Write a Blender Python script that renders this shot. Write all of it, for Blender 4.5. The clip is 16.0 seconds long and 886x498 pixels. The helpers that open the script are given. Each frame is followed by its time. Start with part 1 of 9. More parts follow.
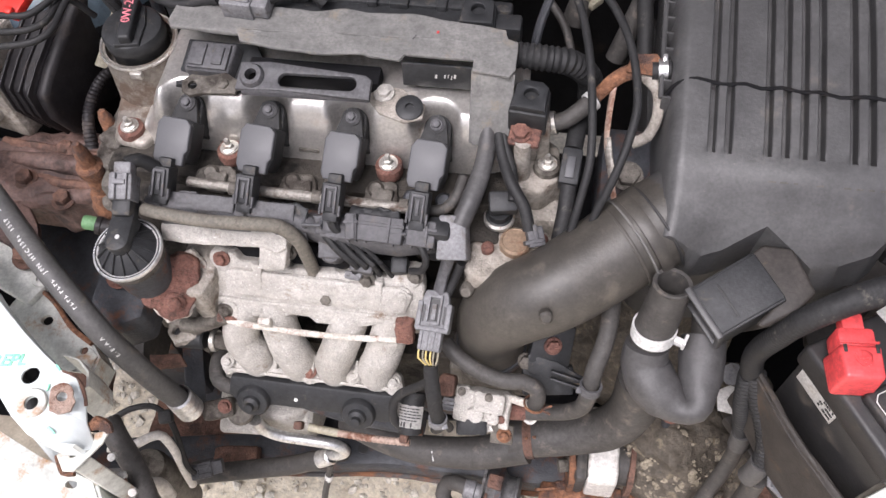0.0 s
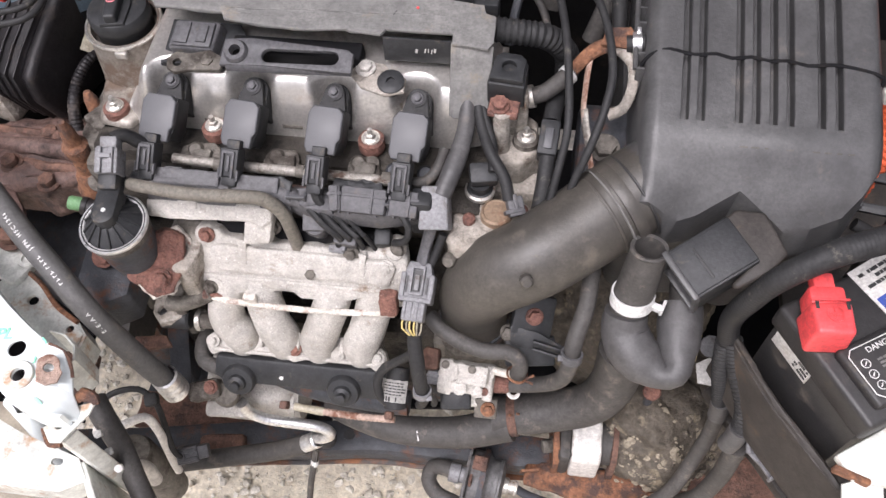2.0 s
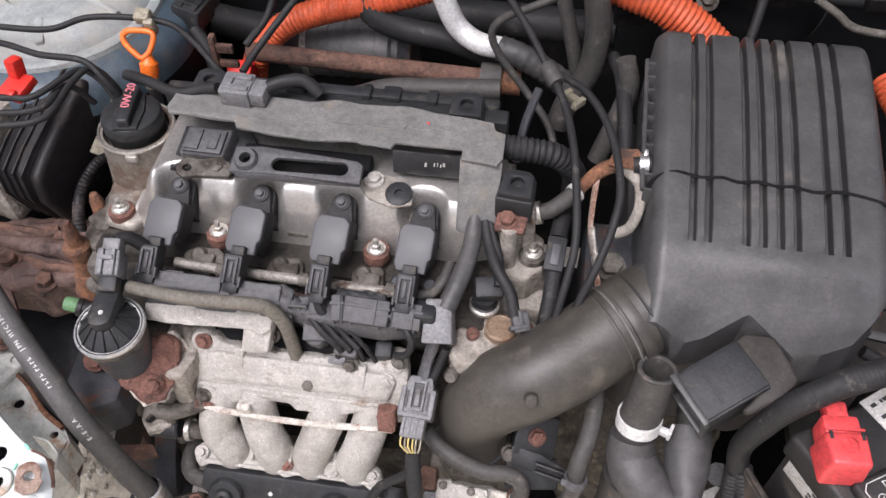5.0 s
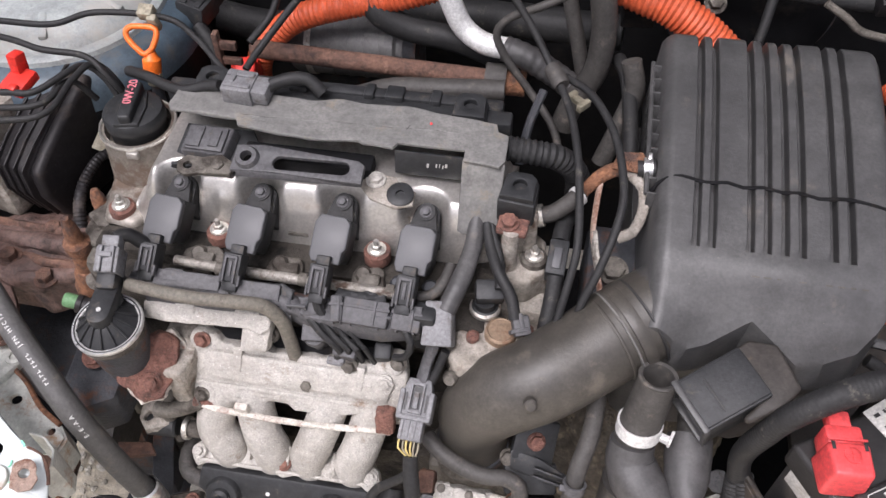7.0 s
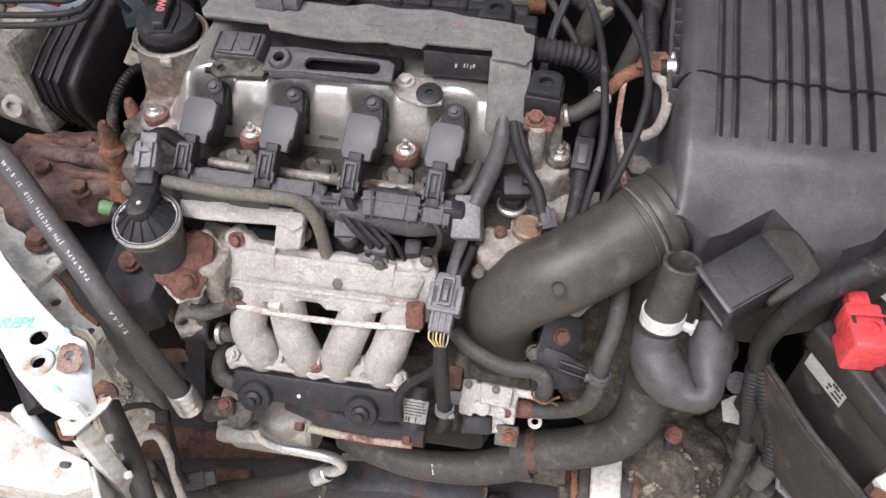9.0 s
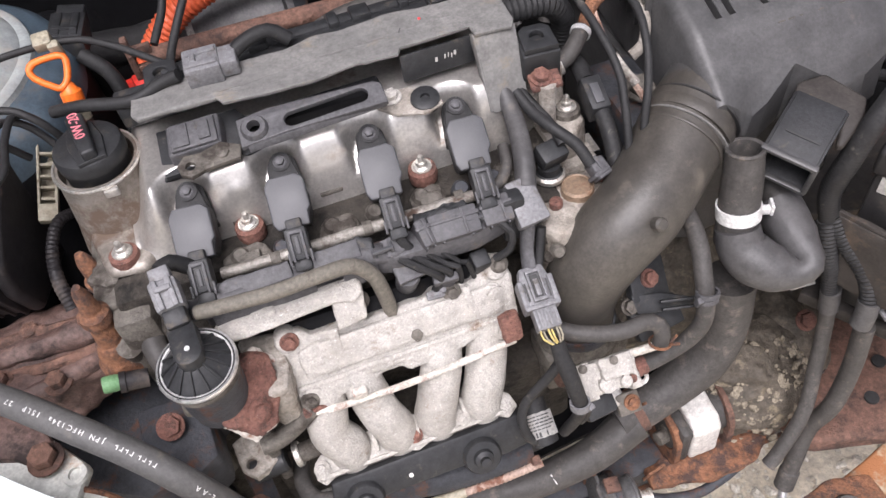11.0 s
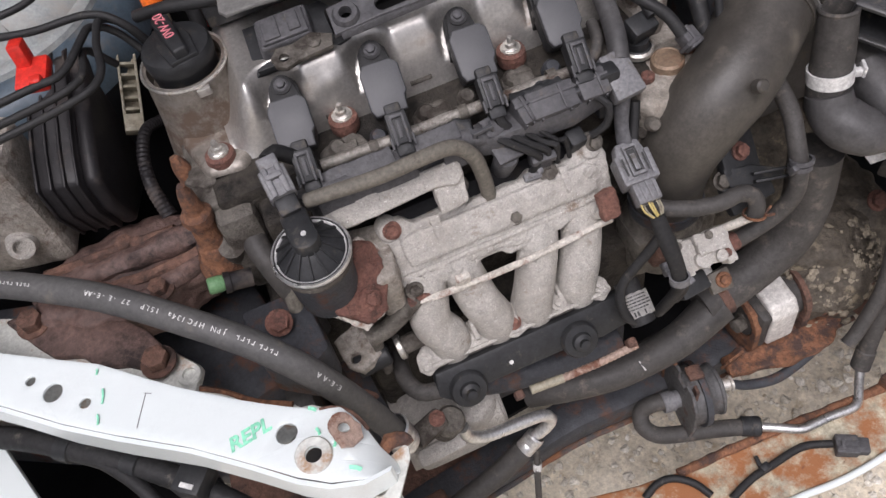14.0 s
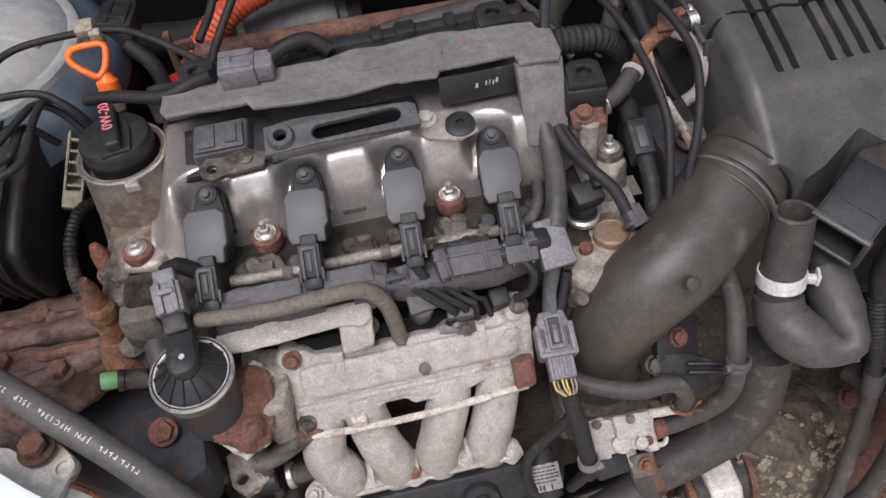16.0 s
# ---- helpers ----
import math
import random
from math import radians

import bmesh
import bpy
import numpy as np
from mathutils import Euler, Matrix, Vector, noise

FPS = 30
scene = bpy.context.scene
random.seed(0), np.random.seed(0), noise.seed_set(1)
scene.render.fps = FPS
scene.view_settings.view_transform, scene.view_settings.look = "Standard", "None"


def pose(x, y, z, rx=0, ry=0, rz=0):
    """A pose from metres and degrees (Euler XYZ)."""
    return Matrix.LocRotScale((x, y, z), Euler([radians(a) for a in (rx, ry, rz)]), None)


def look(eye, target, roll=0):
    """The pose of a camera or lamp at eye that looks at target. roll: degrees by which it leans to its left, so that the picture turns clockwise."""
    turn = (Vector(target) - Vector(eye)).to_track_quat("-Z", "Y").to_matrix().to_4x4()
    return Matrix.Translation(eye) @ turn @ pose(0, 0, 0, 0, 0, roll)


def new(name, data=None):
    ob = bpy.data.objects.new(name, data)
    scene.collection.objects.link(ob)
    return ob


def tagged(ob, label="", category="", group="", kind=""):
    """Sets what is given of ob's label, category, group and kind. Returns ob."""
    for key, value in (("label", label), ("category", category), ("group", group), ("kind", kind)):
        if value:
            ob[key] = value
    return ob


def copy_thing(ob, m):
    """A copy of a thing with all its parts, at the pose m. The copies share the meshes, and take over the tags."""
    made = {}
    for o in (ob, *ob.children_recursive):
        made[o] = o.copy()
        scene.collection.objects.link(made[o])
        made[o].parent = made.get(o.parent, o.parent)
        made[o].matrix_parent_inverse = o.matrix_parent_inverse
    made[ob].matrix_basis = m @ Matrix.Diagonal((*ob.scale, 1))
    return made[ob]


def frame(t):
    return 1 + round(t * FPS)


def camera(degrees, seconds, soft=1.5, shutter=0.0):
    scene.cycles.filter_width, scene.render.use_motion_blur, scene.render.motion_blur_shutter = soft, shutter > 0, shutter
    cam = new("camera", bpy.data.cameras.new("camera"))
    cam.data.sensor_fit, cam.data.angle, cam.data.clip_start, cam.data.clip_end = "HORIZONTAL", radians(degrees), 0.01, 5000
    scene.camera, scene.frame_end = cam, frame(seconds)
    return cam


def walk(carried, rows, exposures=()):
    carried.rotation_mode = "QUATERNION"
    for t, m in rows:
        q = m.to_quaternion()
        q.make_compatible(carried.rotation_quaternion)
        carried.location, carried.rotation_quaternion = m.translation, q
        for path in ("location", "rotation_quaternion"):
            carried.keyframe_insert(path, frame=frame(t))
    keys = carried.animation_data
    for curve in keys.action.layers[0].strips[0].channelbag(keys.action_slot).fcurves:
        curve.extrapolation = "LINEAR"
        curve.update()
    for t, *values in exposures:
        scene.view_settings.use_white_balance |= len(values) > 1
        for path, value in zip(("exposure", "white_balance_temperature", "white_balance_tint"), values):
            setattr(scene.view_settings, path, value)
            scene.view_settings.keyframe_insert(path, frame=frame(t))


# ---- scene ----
cam = camera(56.0, 16.0)
PATH = [
    (0, (0.227, -0.464, 1.397), (-0.002, 0.51, -0.334), -5.5),
    (0.5, (0.228, -0.459, 1.397), (0.023, 0.49, -0.352), -3.9),
    (1, (0.222, -0.464, 1.395), (0.033, 0.501, -0.346), -3.3),
    (1.5, (0.222, -0.488, 1.393), (0.041, 0.513, -0.329), -3.5),
    (2, (0.235, -0.508, 1.387), (0.038, 0.509, -0.324), -4.2),
    (2.5, (0.245, -0.556, 1.354), (0.107, 0.562, -0.298), -0.7),
    (3, (0.235, -0.597, 1.346), (0.072, 0.561, -0.277), -0.9),
    (3.5, (0.24, -0.597, 1.345), (0.068, 0.572, -0.269), -1.3),
    (4, (0.234, -0.566, 1.353), (0.046, 0.618, -0.249), -1.2),
    (4.5, (0.227, -0.521, 1.37), (0.015, 0.72, -0.184), -1.3),
    (4.7, (0.222, -0.509, 1.379), (0.019, 0.731, -0.177), -1.0),
    (6.8, (0.227, -0.492, 1.379), (0.008, 0.741, -0.181), -0.7),
    (7, (0.226, -0.496, 1.376), (0.008, 0.737, -0.183), -0.7),
    (7.5, (0.226, -0.508, 1.37), (0.035, 0.718, -0.199), 0.5),
    (8, (0.211, -0.538, 1.349), (0.02, 0.634, -0.26), -0.1),
    (8.5, (0.214, -0.571, 1.34), (0.034, 0.62, -0.257), 0.7),
    (9, (0.215, -0.578, 1.341), (-0.006, 0.631, -0.237), -1.2),
    (9.2, (0.206, -0.578, 1.339), (0.022, 0.638, -0.237), 0.1),
    (11.3, (-0.051, -0.521, 1.286), (0.283, 0.69, -0.27), -7.7),
    (11.5, (-0.068, -0.527, 1.292), (0.308, 0.686, -0.253), -5.4),
    (12, (-0.104, -0.526, 1.29), (0.219, 0.654, -0.292), -5.8),
    (12.5, (-0.11, -0.53, 1.276), (0.176, 0.598, -0.351), -9.0),
    (13, (-0.118, -0.543, 1.265), (0.126, 0.619, -0.344), -12.4),
    (13.5, (-0.118, -0.541, 1.261), (0.106, 0.599, -0.367), -13.6),
    (14, (-0.114, -0.539, 1.263), (0.094, 0.603, -0.366), -14.4),
    (14.5, (-0.097, -0.541, 1.267), (0.187, 0.627, -0.332), -12.7),
    (15, (-0.079, -0.544, 1.267), (0.209, 0.657, -0.307), -12.5),
    (15.5, (-0.06, -0.528, 1.273), (0.208, 0.708, -0.276), -10.1),
    (16, (0.014, -0.504, 1.27), (0.161, 0.78, -0.257), -7.3),
]
walk(cam, [(t, look(eye, target, roll)) for t, eye, target, roll in PATH], [(0, 0.78, 6250, 19), (2.5, 0.86, 6250, 19), (3.5, 0.72, 6250, 19), (4.7, 0.62, 6250, 19), (7, 0.68, 6250, 19), (8, 0.72, 6250, 19), (9.2, 0.67, 6250, 19), (11.3, 0.88, 6250, 19), (11.8, 0.76, 6250, 19), (12.5, 0.50, 6250, 19), (13.2, 0.26, 6250, 19), (14, 0.08, 6250, 19), (15, 0.10, 6250, 19), (16, 0.22, 6250, 19)])

# ---- light: bright overcast sky ----
world = bpy.data.worlds.new("overcast_sky")
scene.world = world
world.use_nodes = True
_n = world.node_tree.nodes
_sky = _n.new("ShaderNodeTexSky")
_sky.sky_type = "NISHITA"
_sky.sun_disc = False
_sky.sun_elevation, _sky.sun_rotation = radians(62), radians(200)
_sky.dust_density = 6.0
_sky.air_density = 1.0
_bg = _n["Background"]
_bg.inputs["Strength"].default_value = 0.098
_hsv = _n.new("ShaderNodeHueSaturation")
_hsv.inputs["Saturation"].default_value = 0.25
world.node_tree.links.new(_sky.outputs[0], _hsv.inputs["Color"])
world.node_tree.links.new(_hsv.outputs[0], _bg.inputs[0])
_sun = bpy.data.lights.new("sun", "SUN")
_sun.energy, _sun.angle, _sun.color = 2.1, radians(36), (1.0, 0.97, 0.93)
sun = new("sun", _sun)
sun.matrix_world = look((-0.7, -1.3, 4.0), (0.1, 0.0, 0.6))


# ---- materials ----
def surface(name, c1, c2, rough=(0.45, 0.6), metal=0.0, scale=25.0, bump=0.15, fine=350.0, dirt=None, specks=None, contrast=0.25, coat=0.0, grunge=0.3, gloss=0.5):
    """Two tones over large noise, a dirt layer with its own edges, small specks and a fine relief."""
    m = bpy.data.materials.new(name)
    m.use_nodes = True
    nt = m.node_tree
    b = nt.nodes["Principled BSDF"]
    tc = nt.nodes.new("ShaderNodeTexCoord")

    def noise_at(sc, detail=6.0, rgh=0.6):
        n = nt.nodes.new("ShaderNodeTexNoise")
        n.inputs["Scale"].default_value, n.inputs["Detail"].default_value, n.inputs["Roughness"].default_value = sc, detail, rgh
        nt.links.new(tc.outputs["Object"], n.inputs["Vector"])
        return n.outputs["Fac"]

    def ramp(src, lo, hi):
        r = nt.nodes.new("ShaderNodeMapRange")
        r.inputs["From Min"].default_value, r.inputs["From Max"].default_value = lo, hi
        nt.links.new(src, r.inputs["Value"])
        return r.outputs["Result"]

    def mix(fac, a, c):
        x = nt.nodes.new("ShaderNodeMix")
        x.data_type = "RGBA"
        nt.links.new(fac, x.inputs["Factor"])
        for sock, v in ((x.inputs["A"], a), (x.inputs["B"], c)):
            if isinstance(v, tuple):
                sock.default_value = (*v, 1)
            else:
                nt.links.new(v, sock)
        return x.outputs["Result"]

    big = noise_at(scale)
    small = noise_at(fine, 3.0)
    col = mix(ramp(big, 0.5 - contrast, 0.5 + contrast), c1, c2)
    col = mix(ramp(small, 0.35, 0.75), col, tuple(0.5 * (p + q) * 0.75 for p, q in zip(c1, c2)))
    mid = noise_at(scale * 5.5, 8.0, 0.7)
    shade = nt.nodes.new("ShaderNodeMapRange")
    shade.inputs["From Min"].default_value, shade.inputs["From Max"].default_value = 0.3, 0.7
    shade.inputs["To Min"].default_value, shade.inputs["To Max"].default_value = 1.0 - grunge, 1.0 + grunge
    nt.links.new(mid, shade.inputs["Value"])
    mul = nt.nodes.new("ShaderNodeVectorMath")
    mul.operation = "SCALE"
    nt.links.new(col, mul.inputs[0])
    nt.links.new(shade.outputs["Result"], mul.inputs["Scale"])
    col = mul.outputs["Vector"]
    rg = ramp(big, 0.3, 0.7)
    rr = nt.nodes.new("ShaderNodeMapRange")
    rr.inputs["To Min"].default_value, rr.inputs["To Max"].default_value = rough
    nt.links.new(rg, rr.inputs["Value"])
    rough_out = rr.outputs["Result"]
    if dirt:
        dcol, amount, dsc = dirt
        f = ramp(noise_at(dsc, 10.0, 0.72), 0.70 - amount * 0.5, 0.82 - amount * 0.5)
        col = mix(f, col, dcol)
        k = nt.nodes.new("ShaderNodeMix")
        nt.links.new(f, k.inputs["Factor"])
        nt.links.new(rough_out, k.inputs["A"])
        k.inputs["B"].default_value = 0.85
        rough_out = k.outputs["Result"]
        if metal:
            k2 = nt.nodes.new("ShaderNodeMix")
            nt.links.new(f, k2.inputs["Factor"])
            k2.inputs["A"].default_value, k2.inputs["B"].default_value = metal, 0.0
            nt.links.new(k2.outputs["Result"], b.inputs["Metallic"])
    if specks:
        scol, amount, ssc = specks
        f = ramp(noise_at(ssc * 1.7, 5.0, 0.7), 0.70 - amount * 0.2, 0.80 - amount * 0.2)
        col = mix(f, col, scol)
    nt.links.new(col, b.inputs["Base Color"])
    nt.links.new(rough_out, b.inputs["Roughness"])
    if metal and not dirt:
        b.inputs["Metallic"].default_value = metal
    b.inputs["Coat Weight"].default_value = coat
    b.inputs["Specular IOR Level"].default_value = gloss
    if bump:
        bp = nt.nodes.new("ShaderNodeBump")
        bp.inputs["Strength"].default_value, bp.inputs["Distance"].default_value = bump, 0.002
        both = nt.nodes.new("ShaderNodeMath")
        both.operation = "ADD"
        nt.links.new(small, both.inputs[0])
        nt.links.new(mid, both.inputs[1])
        nt.links.new(both.outputs[0], bp.inputs["Height"])
        nt.links.new(bp.outputs["Normal"], b.inputs["Normal"])
    return m


DUST = (0.17, 0.14, 0.11)
RUSTY = (0.13, 0.05, 0.022)
M_PLASTIC = surface("black_plastic", (0.015, 0.016, 0.017), (0.032, 0.033, 0.035), (0.4, 0.62), dirt=((0.105, 0.09, 0.072), 0.22, 45), specks=((0.16, 0.145, 0.125), -0.1, 160), grunge=0.35, gloss=0.38)
M_COIL = surface("coil_plastic", (0.064, 0.065, 0.070), (0.080, 0.081, 0.086), (0.45, 0.55), scale=60, fine=2200.0, bump=0.06, grunge=0.05, dirt=(DUST, 0.02, 90))
M_GREYCOVER = surface("weathered_grey_plastic", (0.125, 0.125, 0.120), (0.185, 0.180, 0.170), (0.6, 0.8), scale=18, dirt=((0.2, 0.17, 0.13), 0.26, 26))
M_AIRBOX = surface("airbox_plastic", (0.046, 0.046, 0.047), (0.075, 0.074, 0.073), (0.36, 0.55), scale=9, dirt=((0.13, 0.115, 0.098), 0.2, 14), specks=((0.25, 0.23, 0.2), 0.0, 140))
M_TUBE = surface("intake_rubber", (0.036, 0.033, 0.030), (0.080, 0.072, 0.060), (0.38, 0.56), scale=12, dirt=((0.12, 0.105, 0.085), 0.25, 20))
M_RUBBER = surface("rubber_hose", (0.040, 0.038, 0.036), (0.078, 0.073, 0.068), (0.5, 0.72), dirt=((0.14, 0.122, 0.104), 0.28, 45), gloss=0.35)
M_SLEEVE = surface("wrapped_sleeve", (0.046, 0.045, 0.046), (0.084, 0.081, 0.080), (0.45, 0.65), scale=18, dirt=((0.11, 0.10, 0.09), 0.16, 25))
M_WIRE = surface("wire_loom", (0.014, 0.014, 0.015), (0.030, 0.030, 0.030), (0.5, 0.7), scale=50, dirt=((0.11, 0.10, 0.085), 0.2, 60), gloss=0.3)
M_OLIVE = surface("aged_olive_hose", (0.120, 0.110, 0.090), (0.165, 0.150, 0.124), (0.6, 0.8), scale=40, dirt=((0.07, 0.06, 0.048), 0.24, 40), grunge=0.35)
M_COVER = surface("silver_painted_cover", (0.53, 0.51, 0.475), (0.66, 0.64, 0.605), (0.28, 0.42), metal=0.78, scale=11, bump=0.05, dirt=((0.23, 0.185, 0.14), 0.31, 15), specks=((0.12, 0.08, 0.05), -0.05, 110), grunge=0.12)
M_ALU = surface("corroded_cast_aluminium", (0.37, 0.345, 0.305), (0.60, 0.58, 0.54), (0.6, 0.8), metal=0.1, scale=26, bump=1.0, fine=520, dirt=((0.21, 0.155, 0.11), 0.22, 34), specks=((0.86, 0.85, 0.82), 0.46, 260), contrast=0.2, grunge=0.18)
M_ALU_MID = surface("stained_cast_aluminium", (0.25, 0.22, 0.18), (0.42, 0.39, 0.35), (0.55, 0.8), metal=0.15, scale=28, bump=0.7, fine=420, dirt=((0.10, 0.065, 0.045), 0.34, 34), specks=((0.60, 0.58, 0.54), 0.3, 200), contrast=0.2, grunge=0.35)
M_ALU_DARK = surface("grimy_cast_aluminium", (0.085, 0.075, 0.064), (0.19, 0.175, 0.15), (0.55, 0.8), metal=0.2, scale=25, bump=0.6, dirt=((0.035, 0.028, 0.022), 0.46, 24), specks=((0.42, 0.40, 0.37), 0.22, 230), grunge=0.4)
M_RUST = surface("brown_rust", (0.085, 0.044, 0.034), (0.215, 0.118, 0.082), (0.75, 0.92), scale=30, bump=0.8, fine=260, dirt=((0.045, 0.027, 0.022), 0.4, 26), specks=((0.34, 0.22, 0.16), 0.22, 90), grunge=0.4)
M_RUST_ORANGE = surface("orange_rust", (0.16, 0.070, 0.036), (0.27, 0.125, 0.065), (0.75, 0.92), scale=32, bump=0.9, dirt=((0.06, 0.035, 0.028), 0.46, 38), specks=((0.33, 0.27, 0.22), 0.14, 110), contrast=0.18, grunge=0.5)
M_RUST_RED = surface("red_brown_rust", (0.135, 0.058, 0.044), (0.235, 0.115, 0.085), (0.7, 0.9), scale=55, bump=0.9, fine=420, dirt=((0.06, 0.034, 0.028), 0.36, 70), specks=((0.42, 0.35, 0.30), 0.22, 170), contrast=0.16, grunge=0.45)
M_RUST_BLACK = surface("rusting_black_paint", (0.030, 0.032, 0.037), (0.062, 0.066, 0.074), (0.45, 0.65), scale=14, bump=0.35, dirt=((0.12, 0.056, 0.034), 0.36, 26), specks=((0.13, 0.12, 0.11), 0.05, 60), gloss=0.35)
M_RUST_PALE = surface("rusting_pale_paint", (0.40, 0.34, 0.22), (0.50, 0.47, 0.37), (0.4, 0.6), scale=9, bump=0.4, dirt=((0.30, 0.125, 0.05), 0.54, 15), specks=((0.13, 0.055, 0.03), 0.28, 40), grunge=0.5)
M_BODY = surface("pale_green_body_paint", (0.74, 0.81, 0.80), (0.80, 0.85, 0.84), (0.20, 0.28), scale=7, bump=0.003, fine=2600.0, dirt=((0.62, 0.62, 0.57), 0.05, 12), coat=0.4, grunge=0.02)
M_BODY_RUST = surface("rust_stained_body_paint", (0.54, 0.56, 0.52), (0.66, 0.66, 0.61), (0.4, 0.6), scale=10, bump=0.1, dirt=((0.36, 0.21, 0.11), 0.32, 26), specks=((0.20, 0.10, 0.05), 0.05, 70))
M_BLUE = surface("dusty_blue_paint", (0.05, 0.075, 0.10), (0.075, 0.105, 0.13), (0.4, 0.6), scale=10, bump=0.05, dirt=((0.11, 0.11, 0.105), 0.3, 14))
M_TOWER = surface("dusty_silver_blue_paint", (0.26, 0.29, 0.29), (0.40, 0.42, 0.41), (0.35, 0.55), scale=8, bump=0.05, dirt=((0.34, 0.33, 0.30), 0.40, 12), specks=((0.16, 0.12, 0.09), -0.05, 60))
M_ORANGE = surface("orange_plastic", (0.80, 0.14, 0.015), (0.88, 0.20, 0.025), (0.35, 0.5), scale=40, bump=0.03)
M_HVHOSE = surface("orange_conduit", (0.52, 0.085, 0.030), (0.60, 0.115, 0.042), (0.45, 0.6), scale=20, bump=0.05, dirt=((0.35, 0.07, 0.03), 0.25, 25))
M_RED = surface("red_plastic", (0.66, 0.060, 0.065), (0.74, 0.085, 0.085), (0.35, 0.5), scale=25, bump=0.04, dirt=((0.45, 0.05, 0.045), 0.2, 35))
M_REDCLIP = surface("red_clip_plastic", (0.62, 0.03, 0.02), (0.70, 0.04, 0.025), (0.35, 0.5), scale=25, bump=0.02)
M_ZINC = surface("zinc_plated_steel", (0.55, 0.53, 0.49), (0.72, 0.70, 0.65), (0.26, 0.45), metal=0.8, scale=70, bump=0.3, dirt=((0.24, 0.16, 0.10), 0.3, 85), grunge=0.3)
M_CREAM = surface("chalky_white_metal", (0.50, 0.46, 0.40), (0.68, 0.65, 0.59), (0.6, 0.8), scale=55, bump=0.7, dirt=((0.23, 0.12, 0.085), 0.36, 60), grunge=0.35)
M_WHITE_BRACKET = surface("dusty_white_metal", (0.62, 0.60, 0.56), (0.72, 0.70, 0.66), (0.45, 0.6), metal=0.2, scale=30, bump=0.3, dirt=((0.36, 0.30, 0.24), 0.25, 60))
M_BARE = surface("bare_aluminium_pipe", (0.66, 0.66, 0.65), (0.74, 0.74, 0.73), (0.25, 0.4), metal=0.85, scale=40, bump=0.05)
M_GREYPLUG = surface("grey_connector_plastic", (0.135, 0.135, 0.142), (0.19, 0.19, 0.195), (0.4, 0.6), scale=60, dirt=((0.09, 0.08, 0.07), 0.3, 70), specks=((0.32, 0.31, 0.29), 0.0, 120), grunge=0.35)
M_BEIGE = surface("yellowed_plastic", (0.26, 0.235, 0.17), (0.36, 0.33, 0.25), (0.45, 0.6), scale=40, dirt=((0.14, 0.11, 0.075), 0.32, 50))
M_GREEN = surface("green_rubber_cap", (0.10, 0.22, 0.10), (0.14, 0.28, 0.13), (0.5, 0.65), scale=60)
M_LABEL = surface("dirty_white_label", (0.44, 0.43, 0.41), (0.55, 0.54, 0.51), (0.5, 0.7), scale=60, bump=0.02, dirt=((0.35, 0.32, 0.28), 0.3, 50))
M_INK = surface("black_print", (0.02, 0.02, 0.02), (0.03, 0.03, 0.03), (0.5, 0.6), bump=0.0)
M_PRINT = surface("white_print", (0.62, 0.62, 0.60), (0.70, 0.70, 0.68), (0.6, 0.7), bump=0.0)
M_PINK = surface("pink_print", (0.72, 0.20, 0.24), (0.78, 0.25, 0.28), (0.6, 0.7), bump=0.0)
M_BLUEPRINT = surface("blue_print", (0.03, 0.06, 0.28), (0.04, 0.08, 0.32), (0.5, 0.6), bump=0.0)
M_MARKER = surface("green_marker", (0.22, 0.74, 0.47), (0.34, 0.80, 0.58), (0.5, 0.6), bump=0.0)
M_YELLOW = surface("yellow_wire", (0.52, 0.40, 0.13), (0.64, 0.52, 0.22), (0.4, 0.5), scale=80, bump=0.0)
M_BATTERY = surface("battery_case", (0.016, 0.016, 0.017), (0.030, 0.028, 0.027), (0.4, 0.55), scale=12, dirt=((0.085, 0.072, 0.058), 0.22, 22))
M_BRONZE = surface("tarnished_bronze_plug", (0.24, 0.165, 0.11), (0.32, 0.235, 0.165), (0.45, 0.65), metal=0.4, scale=50, dirt=((0.18, 0.09, 0.05), 0.3, 60))
M_TAPE = surface("silver_tape", (0.66, 0.66, 0.65), (0.76, 0.76, 0.74), (0.35, 0.5), metal=0.2, scale=40, bump=0.2)
M_RAIL = surface("stained_steel_rail", (0.22, 0.20, 0.175), (0.46, 0.44, 0.40), (0.35, 0.6), metal=0.5, scale=45, bump=0.5, dirt=((0.07, 0.045, 0.032), 0.42, 55), specks=((0.66, 0.64, 0.60), 0.2, 120), contrast=0.15, grunge=0.4)
# near-black for black parts, and for shade painted into the bay's gaps
M_DARK = surface("black_parts_and_shade", (0.006, 0.006, 0.007), (0.012, 0.012, 0.013), (0.6, 0.8), scale=8, dirt=((0.03, 0.025, 0.021), 0.25, 14), gloss=0.12)
M_GRAVEL = surface("gravel_soil", (0.60, 0.535, 0.41), (0.74, 0.68, 0.56), (0.85, 0.95), scale=12, bump=0.9, fine=160, dirt=((0.40, 0.33, 0.23), 0.25, 20), specks=((0.6, 0.57, 0.5), 0.3, 60))
M_STONE = surface("gravel_stone", (0.44, 0.39, 0.30), (0.82, 0.79, 0.71), (0.8, 0.95), scale=34, bump=0.4, dirt=((0.36, 0.29, 0.19), 0.24, 30), contrast=0.16)
M_GRIME = surface("oily_gearbox_grime", (0.050, 0.042, 0.032), (0.125, 0.105, 0.080), (0.55, 0.85), scale=28, bump=0.9, fine=220, dirt=((0.24, 0.20, 0.14), 0.30, 40), specks=((0.022, 0.019, 0.016), 0.35, 70), grunge=0.5)
